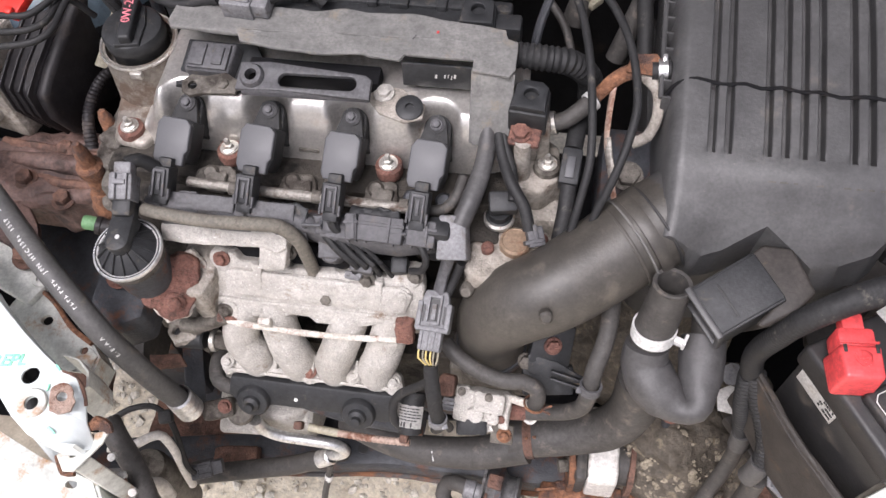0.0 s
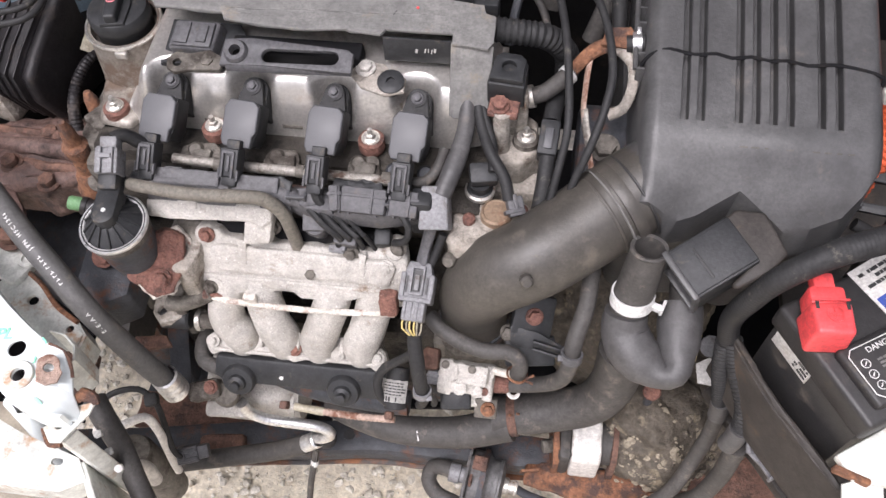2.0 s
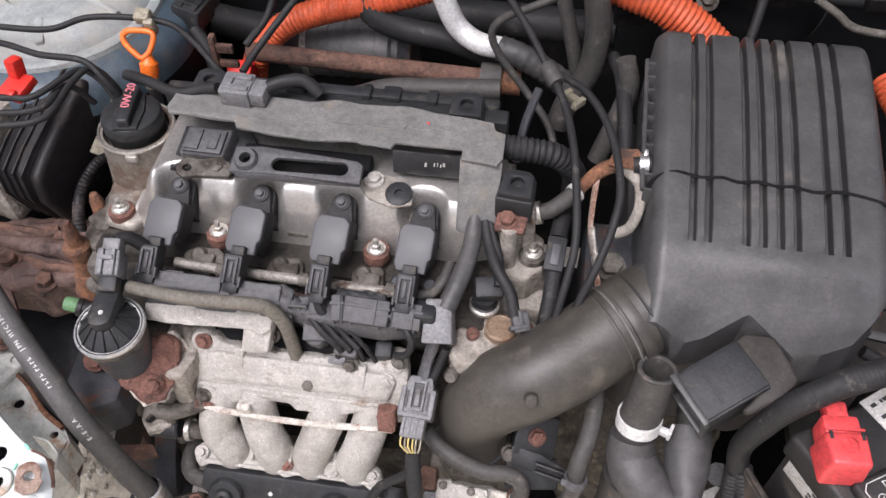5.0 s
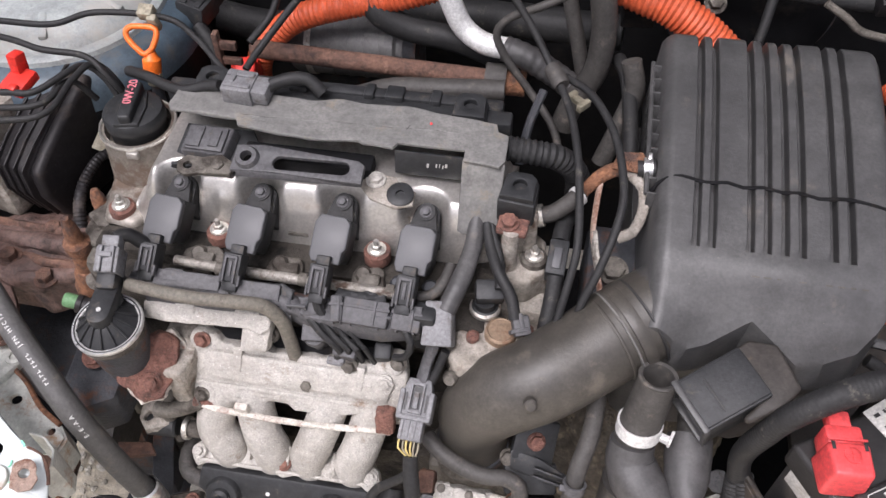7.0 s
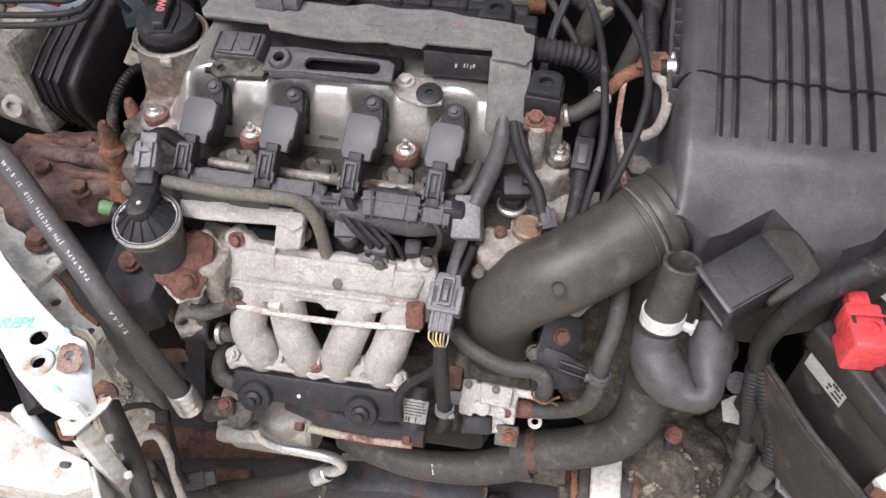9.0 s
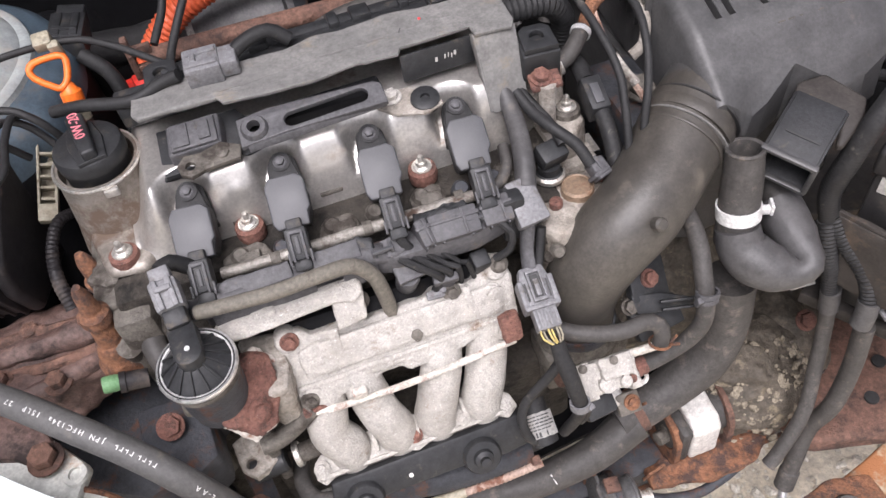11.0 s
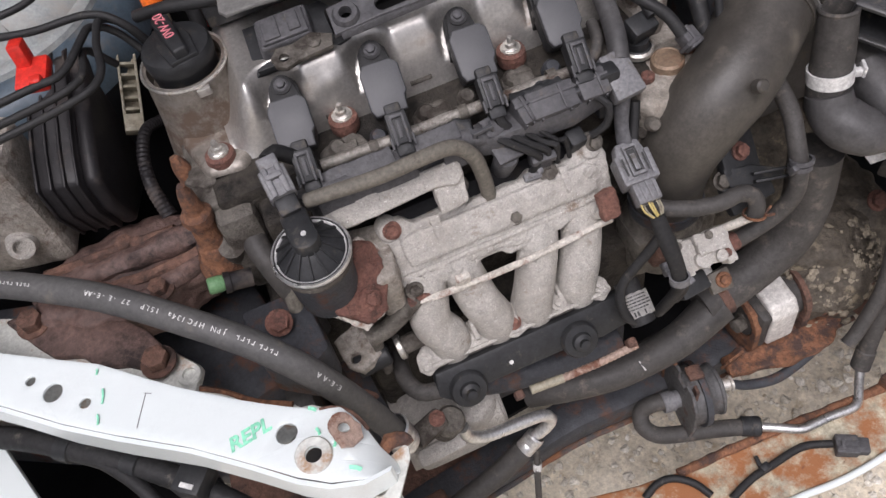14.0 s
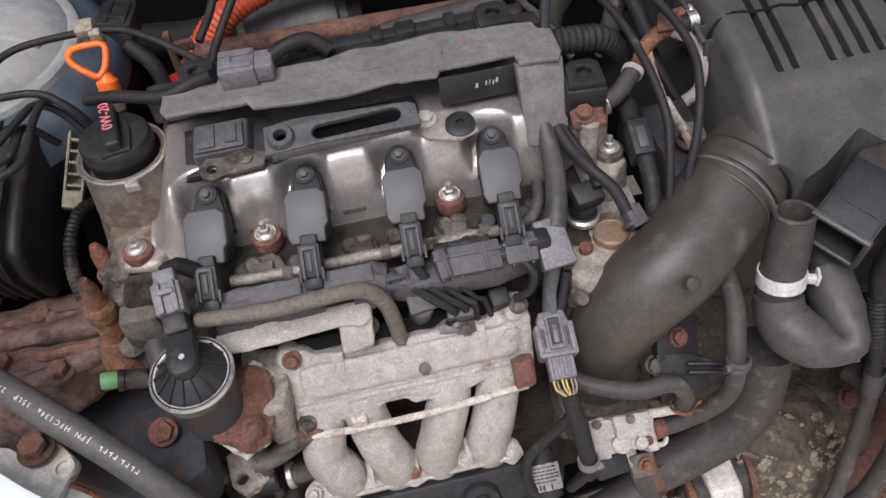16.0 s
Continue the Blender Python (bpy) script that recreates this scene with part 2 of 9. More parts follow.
# oily casting, darkened further to paint in the shade of the gaps
M_OILY_SHADED = surface("oily_shaded_casting", (0.022, 0.019, 0.016), (0.062, 0.054, 0.044), (0.5, 0.8), scale=30, bump=0.7, dirt=((0.012, 0.011, 0.010), 0.42, 26), specks=((0.16, 0.14, 0.115), 0.1, 160), grunge=0.45, gloss=0.25)
# grimy silver, darkened further for the shading on the cover's left end
M_NECK = surface("grimy_shaded_silver", (0.19, 0.168, 0.142), (0.37, 0.34, 0.30), (0.3, 0.5), metal=0.5, scale=20, bump=0.25, dirt=((0.10, 0.07, 0.05), 0.48, 22), specks=((0.7, 0.68, 0.64), 0.05, 120), grunge=0.3)
M_ACHOSE = surface("greyed_hose_rubber", (0.070, 0.069, 0.068), (0.105, 0.102, 0.098), (0.5, 0.7), scale=25, bump=0.2, dirt=((0.15, 0.135, 0.115), 0.25, 35), grunge=0.2)
M_RUST_EDGE = surface("flaking_black_edge", (0.035, 0.034, 0.036), (0.075, 0.066, 0.060), (0.5, 0.75), scale=14, bump=0.6, dirt=((0.20, 0.088, 0.042), 0.50, 13), specks=((0.15, 0.12, 0.10), 0.1, 60), grunge=0.4)
M_RUST_TAB = surface("rust_bled_paint", (0.30, 0.19, 0.14), (0.46, 0.36, 0.30), (0.55, 0.8), scale=40, bump=0.6, dirt=((0.16, 0.072, 0.045), 0.42, 60), grunge=0.35)
# dusty beige, toned down to carry the shading of the sheet
M_TAN = surface("dusty_shaded_beige", (0.27, 0.235, 0.18), (0.36, 0.32, 0.26), (0.5, 0.7), scale=9, bump=0.1, dirt=((0.24, 0.15, 0.09), 0.22, 18), grunge=0.2)
M_MOTOR = surface("dull_grey_motor_casing", (0.12, 0.118, 0.118), (0.19, 0.187, 0.185), (0.4, 0.6), metal=0.3, scale=14, bump=0.2, dirt=((0.06, 0.05, 0.045), 0.25, 20), grunge=0.25)
M_TRAYWALL = surface("dusty_brown_black_plastic", (0.026, 0.023, 0.021), (0.050, 0.044, 0.039), (0.45, 0.65), scale=12, dirt=((0.115, 0.085, 0.062), 0.28, 20), grunge=0.35, gloss=0.3)
M_GUNMETAL = surface("dull_gunmetal_steel", (0.075, 0.075, 0.078), (0.16, 0.158, 0.155), (0.4, 0.65), metal=0.35, scale=26, bump=0.4, dirt=((0.10, 0.052, 0.032), 0.30, 34), specks=((0.30, 0.28, 0.25), 0.05, 120), grunge=0.4)
M_RUST_BROWN = surface("dark_oiled_rust", (0.075, 0.046, 0.040), (0.180, 0.112, 0.092), (0.45, 0.75), scale=20, bump=0.6, fine=240, dirt=((0.030, 0.021, 0.019), 0.42, 22), specks=((0.26, 0.18, 0.14), 0.10, 100), grunge=0.45)
M_CRUMB = surface("greasy_gravel_crumbs", (0.16, 0.135, 0.095), (0.38, 0.33, 0.25), (0.7, 0.95), scale=40, bump=0.6, dirt=((0.06, 0.05, 0.04), 0.45, 60), grunge=0.4)
M_MODULE = surface("matt_black_plastic", (0.012, 0.011, 0.012), (0.024, 0.022, 0.023), (0.36, 0.55), scale=20, dirt=((0.075, 0.062, 0.054), 0.30, 18), specks=((0.11, 0.095, 0.082), 0.1, 120), grunge=0.35, gloss=0.25)
M_TRAY = surface("dusty_grey_black_plastic", (0.062, 0.062, 0.066), (0.100, 0.098, 0.102), (0.45, 0.65), scale=40, dirt=((0.12, 0.105, 0.088), 0.22, 60), specks=((0.2, 0.18, 0.16), -0.05, 140), grunge=0.35, gloss=0.35)


# ---- mesh helpers ----
def at(x, y, z, rx=0, ry=0, rz=0):
    return pose(x, y, z, rx, ry, rz)


def along(p, d, up="Y"):
    """A pose at p whose z axis points along d."""
    return Matrix.Translation(p) @ Vector(d).to_track_quat("Z", up).to_matrix().to_4x4()


def soften(bm, width, seg=2, angle=25):
    if width > 0:
        edges = [e for e in bm.edges if len(e.link_faces) == 2 and e.calc_face_angle(0) > radians(angle)]
        bmesh.ops.bevel(bm, geom=edges, offset=width, segments=seg, affect="EDGES", clamp_overlap=True, profile=0.5)
    return bm


def box(size, m=Matrix(), bevel=0.002, seg=2, taper=1.0):
    bm = bmesh.new()
    bmesh.ops.create_cube(bm, size=1.0)
    for v in bm.verts:
        k = taper if v.co.z > 0 else 1.0
        v.co = Vector((v.co.x * size[0] * k, v.co.y * size[1] * k, v.co.z * size[2]))
    soften(bm, min(bevel, min(size) * 0.45), seg)
    bm.transform(m)
    return bm


def prism(outline, z0, z1, m=Matrix(), bevel=0.0012, seg=2, taper=1.0):
    bm = bmesh.new()
    cx = sum(p[0] for p in outline) / len(outline)
    cy = sum(p[1] for p in outline) / len(outline)
    lo = [bm.verts.new((x, y, z0)) for x, y in outline]
    hi = [bm.verts.new((cx + (x - cx) * taper, cy + (y - cy) * taper, z1)) for x, y in outline]
    n = len(outline)
    bm.faces.new(lo[::-1])
    bm.faces.new(hi)
    for i in range(n):
        bm.faces.new((lo[i], lo[(i + 1) % n], hi[(i + 1) % n], hi[i]))
    bmesh.ops.recalc_face_normals(bm, faces=bm.faces)
    soften(bm, bevel, seg)
    bm.transform(m)
    return bm


def lathe(profile, m=Matrix(), seg=28):
    """Turns (radius, height) pairs round z."""
    bm = bmesh.new()
    rings = []
    for r, z in profile:
        if r < 1e-6:
            rings.append([bm.verts.new((0, 0, z))])
        else:
            rings.append([bm.verts.new((r * math.cos(2 * math.pi * i / seg), r * math.sin(2 * math.pi * i / seg), z)) for i in range(seg)])
    for a, b in zip(rings, rings[1:]):
        for i in range(seg):
            j = (i + 1) % seg
            f = [a[i % len(a)], a[j % len(a)], b[j % len(b)], b[i % len(b)]]
            f = list(dict.fromkeys(f))
            if len(f) > 2:
                bm.faces.new(f)
    bmesh.ops.recalc_face_normals(bm, faces=bm.faces)
    bm.transform(m)
    return bm


def spline(pts, step):
    p = [Vector(q) for q in pts]
    p = [2 * p[0] - p[1]] + p + [2 * p[-1] - p[-2]]
    out = []
    for i in range(1, len(p) - 2):
        a, b, c, d = p[i - 1:i + 3]
        n = max(2, int((c - b).length / step))
        for k in range(n):
            t = k / n
            out.append(0.5 * (2 * b + (c - a) * t + (2 * a - 5 * b + 4 * c - d) * t * t + (3 * b - a - 3 * c + d) * t ** 3))
    out.append(p[-2])
    return out


def tube(pts, r, seg=12, step=0.006, rib=None, flat=1.0, cap=True, wobble=0.0):
    """A hose through the points. r: a radius or one per point; rib: (pitch, depth) of its corrugation."""
    if rib:
        step = min(step, rib[0] / 4)
    path = spline(pts, step)
    radii = [r] * len(pts) if isinstance(r, (int, float)) else list(r)
    dist = [0.0]
    for a, b in zip(path, path[1:]):
        dist.append(dist[-1] + (b - a).length)
    bm = bmesh.new()
    t0 = (path[1] - path[0]).normalized()
    nrm = t0.orthogonal().normalized()
    rings = []
    for i, p in enumerate(path):
        t = (path[min(i + 1, len(path) - 1)] - path[max(i - 1, 0)]).normalized()
        nrm = (nrm - t * nrm.dot(t)).normalized()
        bi = t.cross(nrm)
        u = i / (len(path) - 1) * (len(radii) - 1)
        k = min(int(u), len(radii) - 2)
        rad = radii[k] + (radii[k + 1] - radii[k]) * (u - k)
        if rib:
            rad += rib[1] * (0.5 + 0.5 * math.cos(2 * math.pi * dist[i] / rib[0])) - rib[1]
        ring = []
        for j in range(seg):
            a = 2 * math.pi * j / seg
            w = 1 + (wobble * noise.noise(Vector((dist[i] * 40, a, 3.1))) if wobble else 0)
            ring.append(bm.verts.new(p + (nrm * math.cos(a) + bi * math.sin(a) * flat) * rad * w))
        rings.append(ring)
    for a, b in zip(rings, rings[1:]):
        for j in range(seg):
            bm.faces.new((a[j], a[(j + 1) % seg], b[(j + 1) % seg], b[j]))
    if cap:
        bm.faces.new(rings[0][::-1])
        bm.faces.new(rings[-1])
    bmesh.ops.recalc_face_normals(bm, faces=bm.faces)
    return bm


def circle(cx, cy, r, n=20, start=0.0, sweep=360.0):
    return [(cx + r * math.cos(radians(start + sweep * i / n)), cy + r * math.sin(radians(start + sweep * i / n))) for i in range(n)]


def slot(cx, cy, length, width, n=10):
    h = (length - width) / 2
    r = width / 2
    return [(cx + h + r * math.cos(radians(-90 + 180 * i / n)), cy + r * math.sin(radians(-90 + 180 * i / n))) for i in range(n + 1)] + \
           [(cx - h + r * math.cos(radians(90 + 180 * i / n)), cy + r * math.sin(radians(90 + 180 * i / n))) for i in range(n + 1)]


def plate(outline, holes=(), thick=0.003, m=Matrix(), bevel=0.0006):
    """A flat plate with holes through it, its middle plane at z = 0."""
    cu = bpy.data.curves.new("plate", "CURVE")
    cu.dimensions, cu.fill_mode = "2D", "BOTH"
    cu.extrude, cu.bevel_depth, cu.bevel_resolution = max(thick / 2 - bevel, 1e-5), bevel, 1
    cu.offset = -bevel
    for ring in (outline, *holes):
        sp = cu.splines.new("POLY")
        sp.points.add(len(ring) - 1)
        for q, (x, y) in zip(sp.points, ring):
            q.co = (x, y, 0, 1)
        sp.use_cyclic_u = True
    tmp = bpy.data.objects.new("plate", cu)
    me = bpy.data.meshes.new_from_object(tmp)
    bpy.data.objects.remove(tmp)
    bpy.data.curves.remove(cu)
    bm = bmesh.new()
    bm.from_mesh(me)
    bpy.data.meshes.remove(me)
    bmesh.ops.remove_doubles(bm, verts=bm.verts, dist=1e-6)
    bm.transform(m)
    return bm


def letters(text, size, m, depth=0.0003, bold=0.0):
    cu = bpy.data.curves.new("text", "FONT")
    cu.body, cu.size, cu.extrude, cu.offset = text, size, depth, bold
    cu.align_x, cu.align_y, cu.resolution_u = "CENTER", "CENTER", 3
    tmp = bpy.data.objects.new("text", cu)
    me = bpy.data.meshes.new_from_object(tmp)
    bpy.data.objects.remove(tmp)
    bpy.data.curves.remove(cu)
    bm = bmesh.new()
    bm.from_mesh(me)
    bpy.data.meshes.remove(me)
    bm.transform(m)
    return bm


def join(*bms):
    out = bms[0]
    for b in bms[1:]:
        me = bpy.data.meshes.new("tmp")
        b.to_mesh(me)
        out.from_mesh(me)
        bpy.data.meshes.remove(me)
        b.free()
    return out


def rugged(bm, amp, freq=60.0, cuts=2, seed=0.0, least=0.006):
    """Breaks up flat faces with an uneven, corroded relief."""
    bmesh.ops.triangulate(bm, faces=bm.faces)
    for _ in range(cuts):
        long = [e for e in bm.edges if e.calc_length() > least]
        bmesh.ops.subdivide_edges(bm, edges=long, cuts=1, use_grid_fill=True)
        bmesh.ops.triangulate(bm, faces=[f for f in bm.faces if len(f.verts) > 3])
    bm.normal_update()
    for v in bm.verts:
        v.co += v.normal * amp * (noise.noise(v.co * freq + Vector((seed, 0, 0))) + 0.5 * noise.noise(v.co * freq * 2.7))
    return bm


def hexhead(r=0.006, h=0.006, washer=0.009, stud=0.0):
    """A flanged hexagon bolt head standing on z = 0."""
    bm = prism([(r * math.cos(radians(60 * i)), r * math.sin(radians(60 * i))) for i in range(6)], 0.0012, h, bevel=0.0007)
    bm = join(bm, lathe([(0, -0.001), (washer, -0.001), (washer, 0.0012), (washer * 0.85, 0.002), (0, 0.002)], seg=18))
    if stud:
        bm = join(bm, lathe([(r * 0.5, h), (r * 0.5, h + stud), (r * 0.4, h + stud + 0.001), (0, h + stud + 0.001)], seg=12))
    return bm


def mesh_of(bm, name, mat):
    for f in bm.faces:
        f.smooth = True
    for e in bm.edges:
        if len(e.link_faces) == 2 and e.calc_face_angle(0) > radians(38):
            e.smooth = False
    me = bpy.data.meshes.new(name)
    bm.to_mesh(me)
    bm.free()
    me.materials.append(mat)
    return me


def part(name, bm, mat, parent=None, label=""):
    ob = new(name, mesh_of(bm, name, mat))
    if parent is not None:
        ob.parent = parent
        base = parent
        m = Matrix()
        while base is not None:
            m = base.matrix_basis.copy() @ m if base.parent is None else m
            base = base.parent
        ob.matrix_parent_inverse = m.inverted() if parent.parent is None else Matrix()
    return tagged(ob, label)


def thing(name, base, label, category, group="", kind=""):
    ob = new(name)
    ob.empty_display_size = 0.02
    ob.matrix_basis = Matrix.Translation(base)
    return tagged(ob, label, category, group, kind)


def single(name, bm, mat, label, category, group="", kind=""):
    return tagged(part(name, bm, mat), label, category, group, kind)


def bolt(p, d, mat, label, r=0.006, h=0.006, washer=0.009, stud=0.0, group="engine bolts"):
    bm = hexhead(r, h, washer, stud)
    bm.transform(along(p, d))
    return single("bolt", bm, mat, label, "bolt", group)


def blob(size, m, seed, rough=0.25, sub=3):
    """A lumpy casting or stone."""
    bm = bmesh.new()
    bmesh.ops.create_icosphere(bm, subdivisions=sub, radius=1.0)
    for v in bm.verts:
        k = 1 + rough * noise.noise(v.co * 1.7 + Vector((seed, seed * 2.3, 0)))
        v.co = Vector((v.co.x * size[0], v.co.y * size[1], v.co.z * size[2])) * k
    bm.transform(m)
    return bm


# ---- ground ----
def gravel_ground():
    bm = bmesh.new()
    n = 110
    # finely divided near the car, wide cells out to the horizon
    g = [-900, -60, -8, -2.0, -1.0] + [-0.7 + 1.5 * i / n for i in range(n + 1)] + [1.2, 2.0, 8, 60, 900]
    h = [-900, -60, -8, -2.0, -1.2] + [-0.9 + 1.2 * i / n for i in range(n + 1)] + [0.6, 2.0, 8, 60, 900]
    rows = [[bm.verts.new((x, y, 0.012 * noise.noise(Vector((x * 9, y * 9, 0))) + 0.006 * noise.noise(Vector((x * 37, y * 37, 4))))) for x in g] for y in h]
    for a, b in zip(rows, rows[1:]):
        for i in range(len(g) - 1):
            bm.faces.new((a[i], a[i + 1], b[i + 1], b[i]))
    ground = single("ground", bm, M_GRAVEL, "pale gravel and sandy soil under the car", "ground", kind="structure")
    rnd = random.Random(5)
    base = []
    for k in range(5):
        s = blob((1, 0.8, 0.6), Matrix(), k * 3.7 + 1, 0.75, 1)
        base.append(([v.co.copy() for v in s.verts], [[v.index for v in f.verts] for f in s.faces]))
        s.free()
    verts, faces = [], []
    for i in range(9500):
        x, y = rnd.uniform(-0.55, 0.75), rnd.uniform(-0.75, 0.15)
        r = 0.0014 + 0.0085 * rnd.random() ** 3.4
        vs, fs = base[i % 5]
        m = pose(x, y, r * 0.25, rnd.uniform(-25, 25), rnd.uniform(-25, 25), rnd.uniform(0, 360)) @ Matrix.Scale(r, 4)
        o = len(verts)
        verts += [tuple(m @ v) for v in vs]
        faces += [[o + a for a in f] for f in fs]
    me = bpy.data.meshes.new("gravel")
    me.from_pydata(verts, [], faces)
    me.materials.append(M_STONE)
    tagged(new("gravel", me), "loose pale gravel stones lying on the soil", "gravel", kind="stuff")


gravel_ground()


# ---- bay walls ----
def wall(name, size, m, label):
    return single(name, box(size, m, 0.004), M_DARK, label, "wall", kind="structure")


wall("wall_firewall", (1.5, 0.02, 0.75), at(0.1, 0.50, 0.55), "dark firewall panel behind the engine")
# side walls and cowl, added to keep stray light off the firewall
wall("wall_left", (0.02, 0.9, 0.45), at(-0.66, 0.05, 0.62), "plain dark wall added at the side of the bay")
wall("wall_right", (0.02, 0.9, 0.60), at(0.86, 0.05, 0.55), "plain dark wall added at the side of the bay")
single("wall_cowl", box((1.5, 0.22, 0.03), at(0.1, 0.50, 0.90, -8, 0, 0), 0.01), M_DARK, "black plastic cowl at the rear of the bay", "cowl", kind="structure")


# the open bonnet, out of view, propped up to shade the rear of the bay
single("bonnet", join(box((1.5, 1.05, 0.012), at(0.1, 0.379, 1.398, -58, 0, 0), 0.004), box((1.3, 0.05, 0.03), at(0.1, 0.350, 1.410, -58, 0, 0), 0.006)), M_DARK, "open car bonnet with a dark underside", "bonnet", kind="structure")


# ---- engine block ----
def engine_block():
    t = thing("engine", (0, 0, 0.25), "grimy aluminium four-cylinder engine block and head", "engine")
    # head and block take the colour that carries the gaps' shade
    part("cylinder_head", join(box((0.40, 0.17, 0.12), at(0.0, 0.035, 0.69), 0.006), box((0.36, 0.05, 0.05), at(0.01, -0.055, 0.71), 0.006)), M_OILY_SHADED, t, "stained aluminium cylinder head")
    part("block", join(box((0.40, 0.22, 0.30), at(0.0, 0.02, 0.48), 0.012), box((0.30, 0.05, 0.16), at(0.01, -0.10, 0.47), 0.01)), M_OILY_SHADED, t)
    part("sump", box((0.36, 0.22, 0.10), at(0, 0.02, 0.29), 0.02), M_RUST_BLACK, t)
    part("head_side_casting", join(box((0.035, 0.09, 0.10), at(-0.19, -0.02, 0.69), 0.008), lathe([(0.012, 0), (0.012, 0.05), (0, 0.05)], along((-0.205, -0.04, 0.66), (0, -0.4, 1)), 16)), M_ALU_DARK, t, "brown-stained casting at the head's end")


engine_block()


def valve_cover():
    t = thing("valve_cover", (0, 0.02, 0.74), "silver valve cover with brown grime, scalloped for the coils", "valve cover")
    coils = (-0.1160, -0.0365, 0.0425, 0.1210)
    bm = bmesh.new()
    nx, ny = 300, 130
    x0, x1, y0, y1 = -0.172, 0.200, -0.0185, 0.105

    def height(x, y):
        # a steep front face that rolls over into a flat top
        u = max(0.0, min(1.0, (y + 0.0175) / 0.0105))
        v = max(0.0, min(1.0, (y + 0.0070) / 0.0170))
        z = 0.747 + 0.0400 * u + 0.0230 * (1 - (1 - v) ** 2.2)
        s = (z - 0.747) / 0.063
        # arched pocket behind each coil, its edge softly rounded
        for c in coils:
            yc = -0.001
            d = math.hypot(x - c, y - yc) - 0.0150 if y > yc else abs(x - c) - 0.0150 - 0.25 * (yc - y)
            if d < 0.012:
                k = max(0.0, min(1.0, d / 0.0115))
                k = 1 - (1 - k) ** 2.2
                floor = min(z, 0.782 + 0.75 * (y - 0.005))
                z = floor + (z - floor) * k
        # shallow casting hollow between the coils
        for c in (-0.078, 0.0015, 0.0795):
            z -= 0.0030 * math.exp(-((x - c) / 0.016) ** 2 - ((y + 0.004) / 0.006) ** 2)
        # rounded pad under the small bracket
        z += 0.007 * math.exp(-((x + 0.0735) / 0.009) ** 2 - ((y + 0.008) / 0.006) ** 2)
        end = max(0, min(1, (-0.140 - x) / 0.030))
        z -= 0.050 * end * end * (3 - 2 * end) * s
        end = max(0, (x - 0.150) / 0.036)
        z -= 0.03 * min(1.2, end) ** 2
        z += 0.0006 * noise.noise(Vector((x * 30, y * 30, 0)))
        return z

    rows = [[bm.verts.new((x0 + (x1 - x0) * i / nx, y0 + (y1 - y0) * j / ny, height(x0 + (x1 - x0) * i / nx, y0 + (y1 - y0) * j / ny))) for i in range(nx + 1)] for j in range(ny + 1)]
    for a, b in zip(rows, rows[1:]):
        for i in range(nx):
            bm.faces.new((a[i], a[i + 1], b[i + 1], b[i]))
    edge = rows[0] + [r[-1] for r in rows[1:]] + rows[-1][-2::-1] + [r[0] for r in rows[-2:0:-1]]
    low = [bm.verts.new((v.co.x, v.co.y, 0.738)) for v in edge]
    for i in range(len(edge)):
        j = (i + 1) % len(edge)
        bm.faces.new((edge[i], low[i], low[j], edge[j]))
    bmesh.ops.recalc_face_normals(bm, faces=bm.faces)
    part("cover_shell", bm, M_COVER, t)
    for x, w in ((-0.080, 0.016), (0.0, 0.020), (0.080, 0.016)):
        part("cast_mark", box((w, 0.0012, 0.004), at(x, -0.0146, 0.7620, -14, 0, 0), 0.0004), M_ALU_DARK, t, "raised part number frame")
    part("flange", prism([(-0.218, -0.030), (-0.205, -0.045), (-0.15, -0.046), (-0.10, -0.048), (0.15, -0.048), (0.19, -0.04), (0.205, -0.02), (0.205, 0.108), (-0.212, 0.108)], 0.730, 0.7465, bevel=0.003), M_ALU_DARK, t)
    # oil filler neck
    c = (-0.181, 0.064, 0)
    part("filler_neck", lathe([(0.047, 0.72), (0.0415, 0.752), (0.0385, 0.780), (0.0368, 0.801), (0.0375, 0.805), (0.0365, 0.808), (0.033, 0.808), (0.0315, 0.795), (0, 0.794)], at(*c), 48), M_NECK, t)
    part("neck_lip", lathe([(0.0362, 0.8055), (0.0376, 0.8050), (0.0386, 0.8075), (0.0378, 0.8095), (0.0360, 0.8090)], at(*c), 48), M_ZINC, t, "bright worn rim of the filler neck")
    part("filler_tab", box((0.012, 0.006, 0.008), at(c[0] + 0.008, c[1] - 0.037, 0.801), 0.0015), M_COVER, t)
    part("neck_web", prism([(-0.212, 0.03), (-0.20, -0.02), (-0.165, -0.025), (-0.14, 0.02), (-0.145, 0.07), (-0.21, 0.07)], 0.725, 0.757, bevel=0.008, seg=4), M_NECK, t)
    return t


valve_cover()


def oil_cap():
    m = at(-0.181, 0.064, 0.806)
    t = thing("oil_filler_cap", (-0.181, 0.064, 0.806), "black plastic oil filler cap with pink lettering on its grip", "oil cap")
    part("cap_disc", lathe([(0.028, -0.01), (0.0285, 0.006), (0.0300, 0.008), (0.0300, 0.018), (0.0285, 0.021), (0.026, 0.022), (0, 0.0225)], m, 40), M_PLASTIC, t)
    g = m @ at(0, 0, 0.022, 0, 0, 10)
    part("grip", join(prism([(-0.0060, -0.026), (0.0060, -0.026), (0.0080, 0.026), (-0.0080, 0.026)], 0, 0.012, g, 0.0025, 3), prism([(-0.012, -0.027), (0.012, -0.027), (0.015, 0.0), (0.011, 0.024), (-0.011, 0.024), (-0.015, 0)], -0.002, 0.003, g, 0.0015)), M_PLASTIC, t)
    part("lettering", letters("0W-20", 0.0125, g @ at(0, 0.010, 0.0123, 0, 0, 90)), M_PINK, t, "pink 0W-20 print")


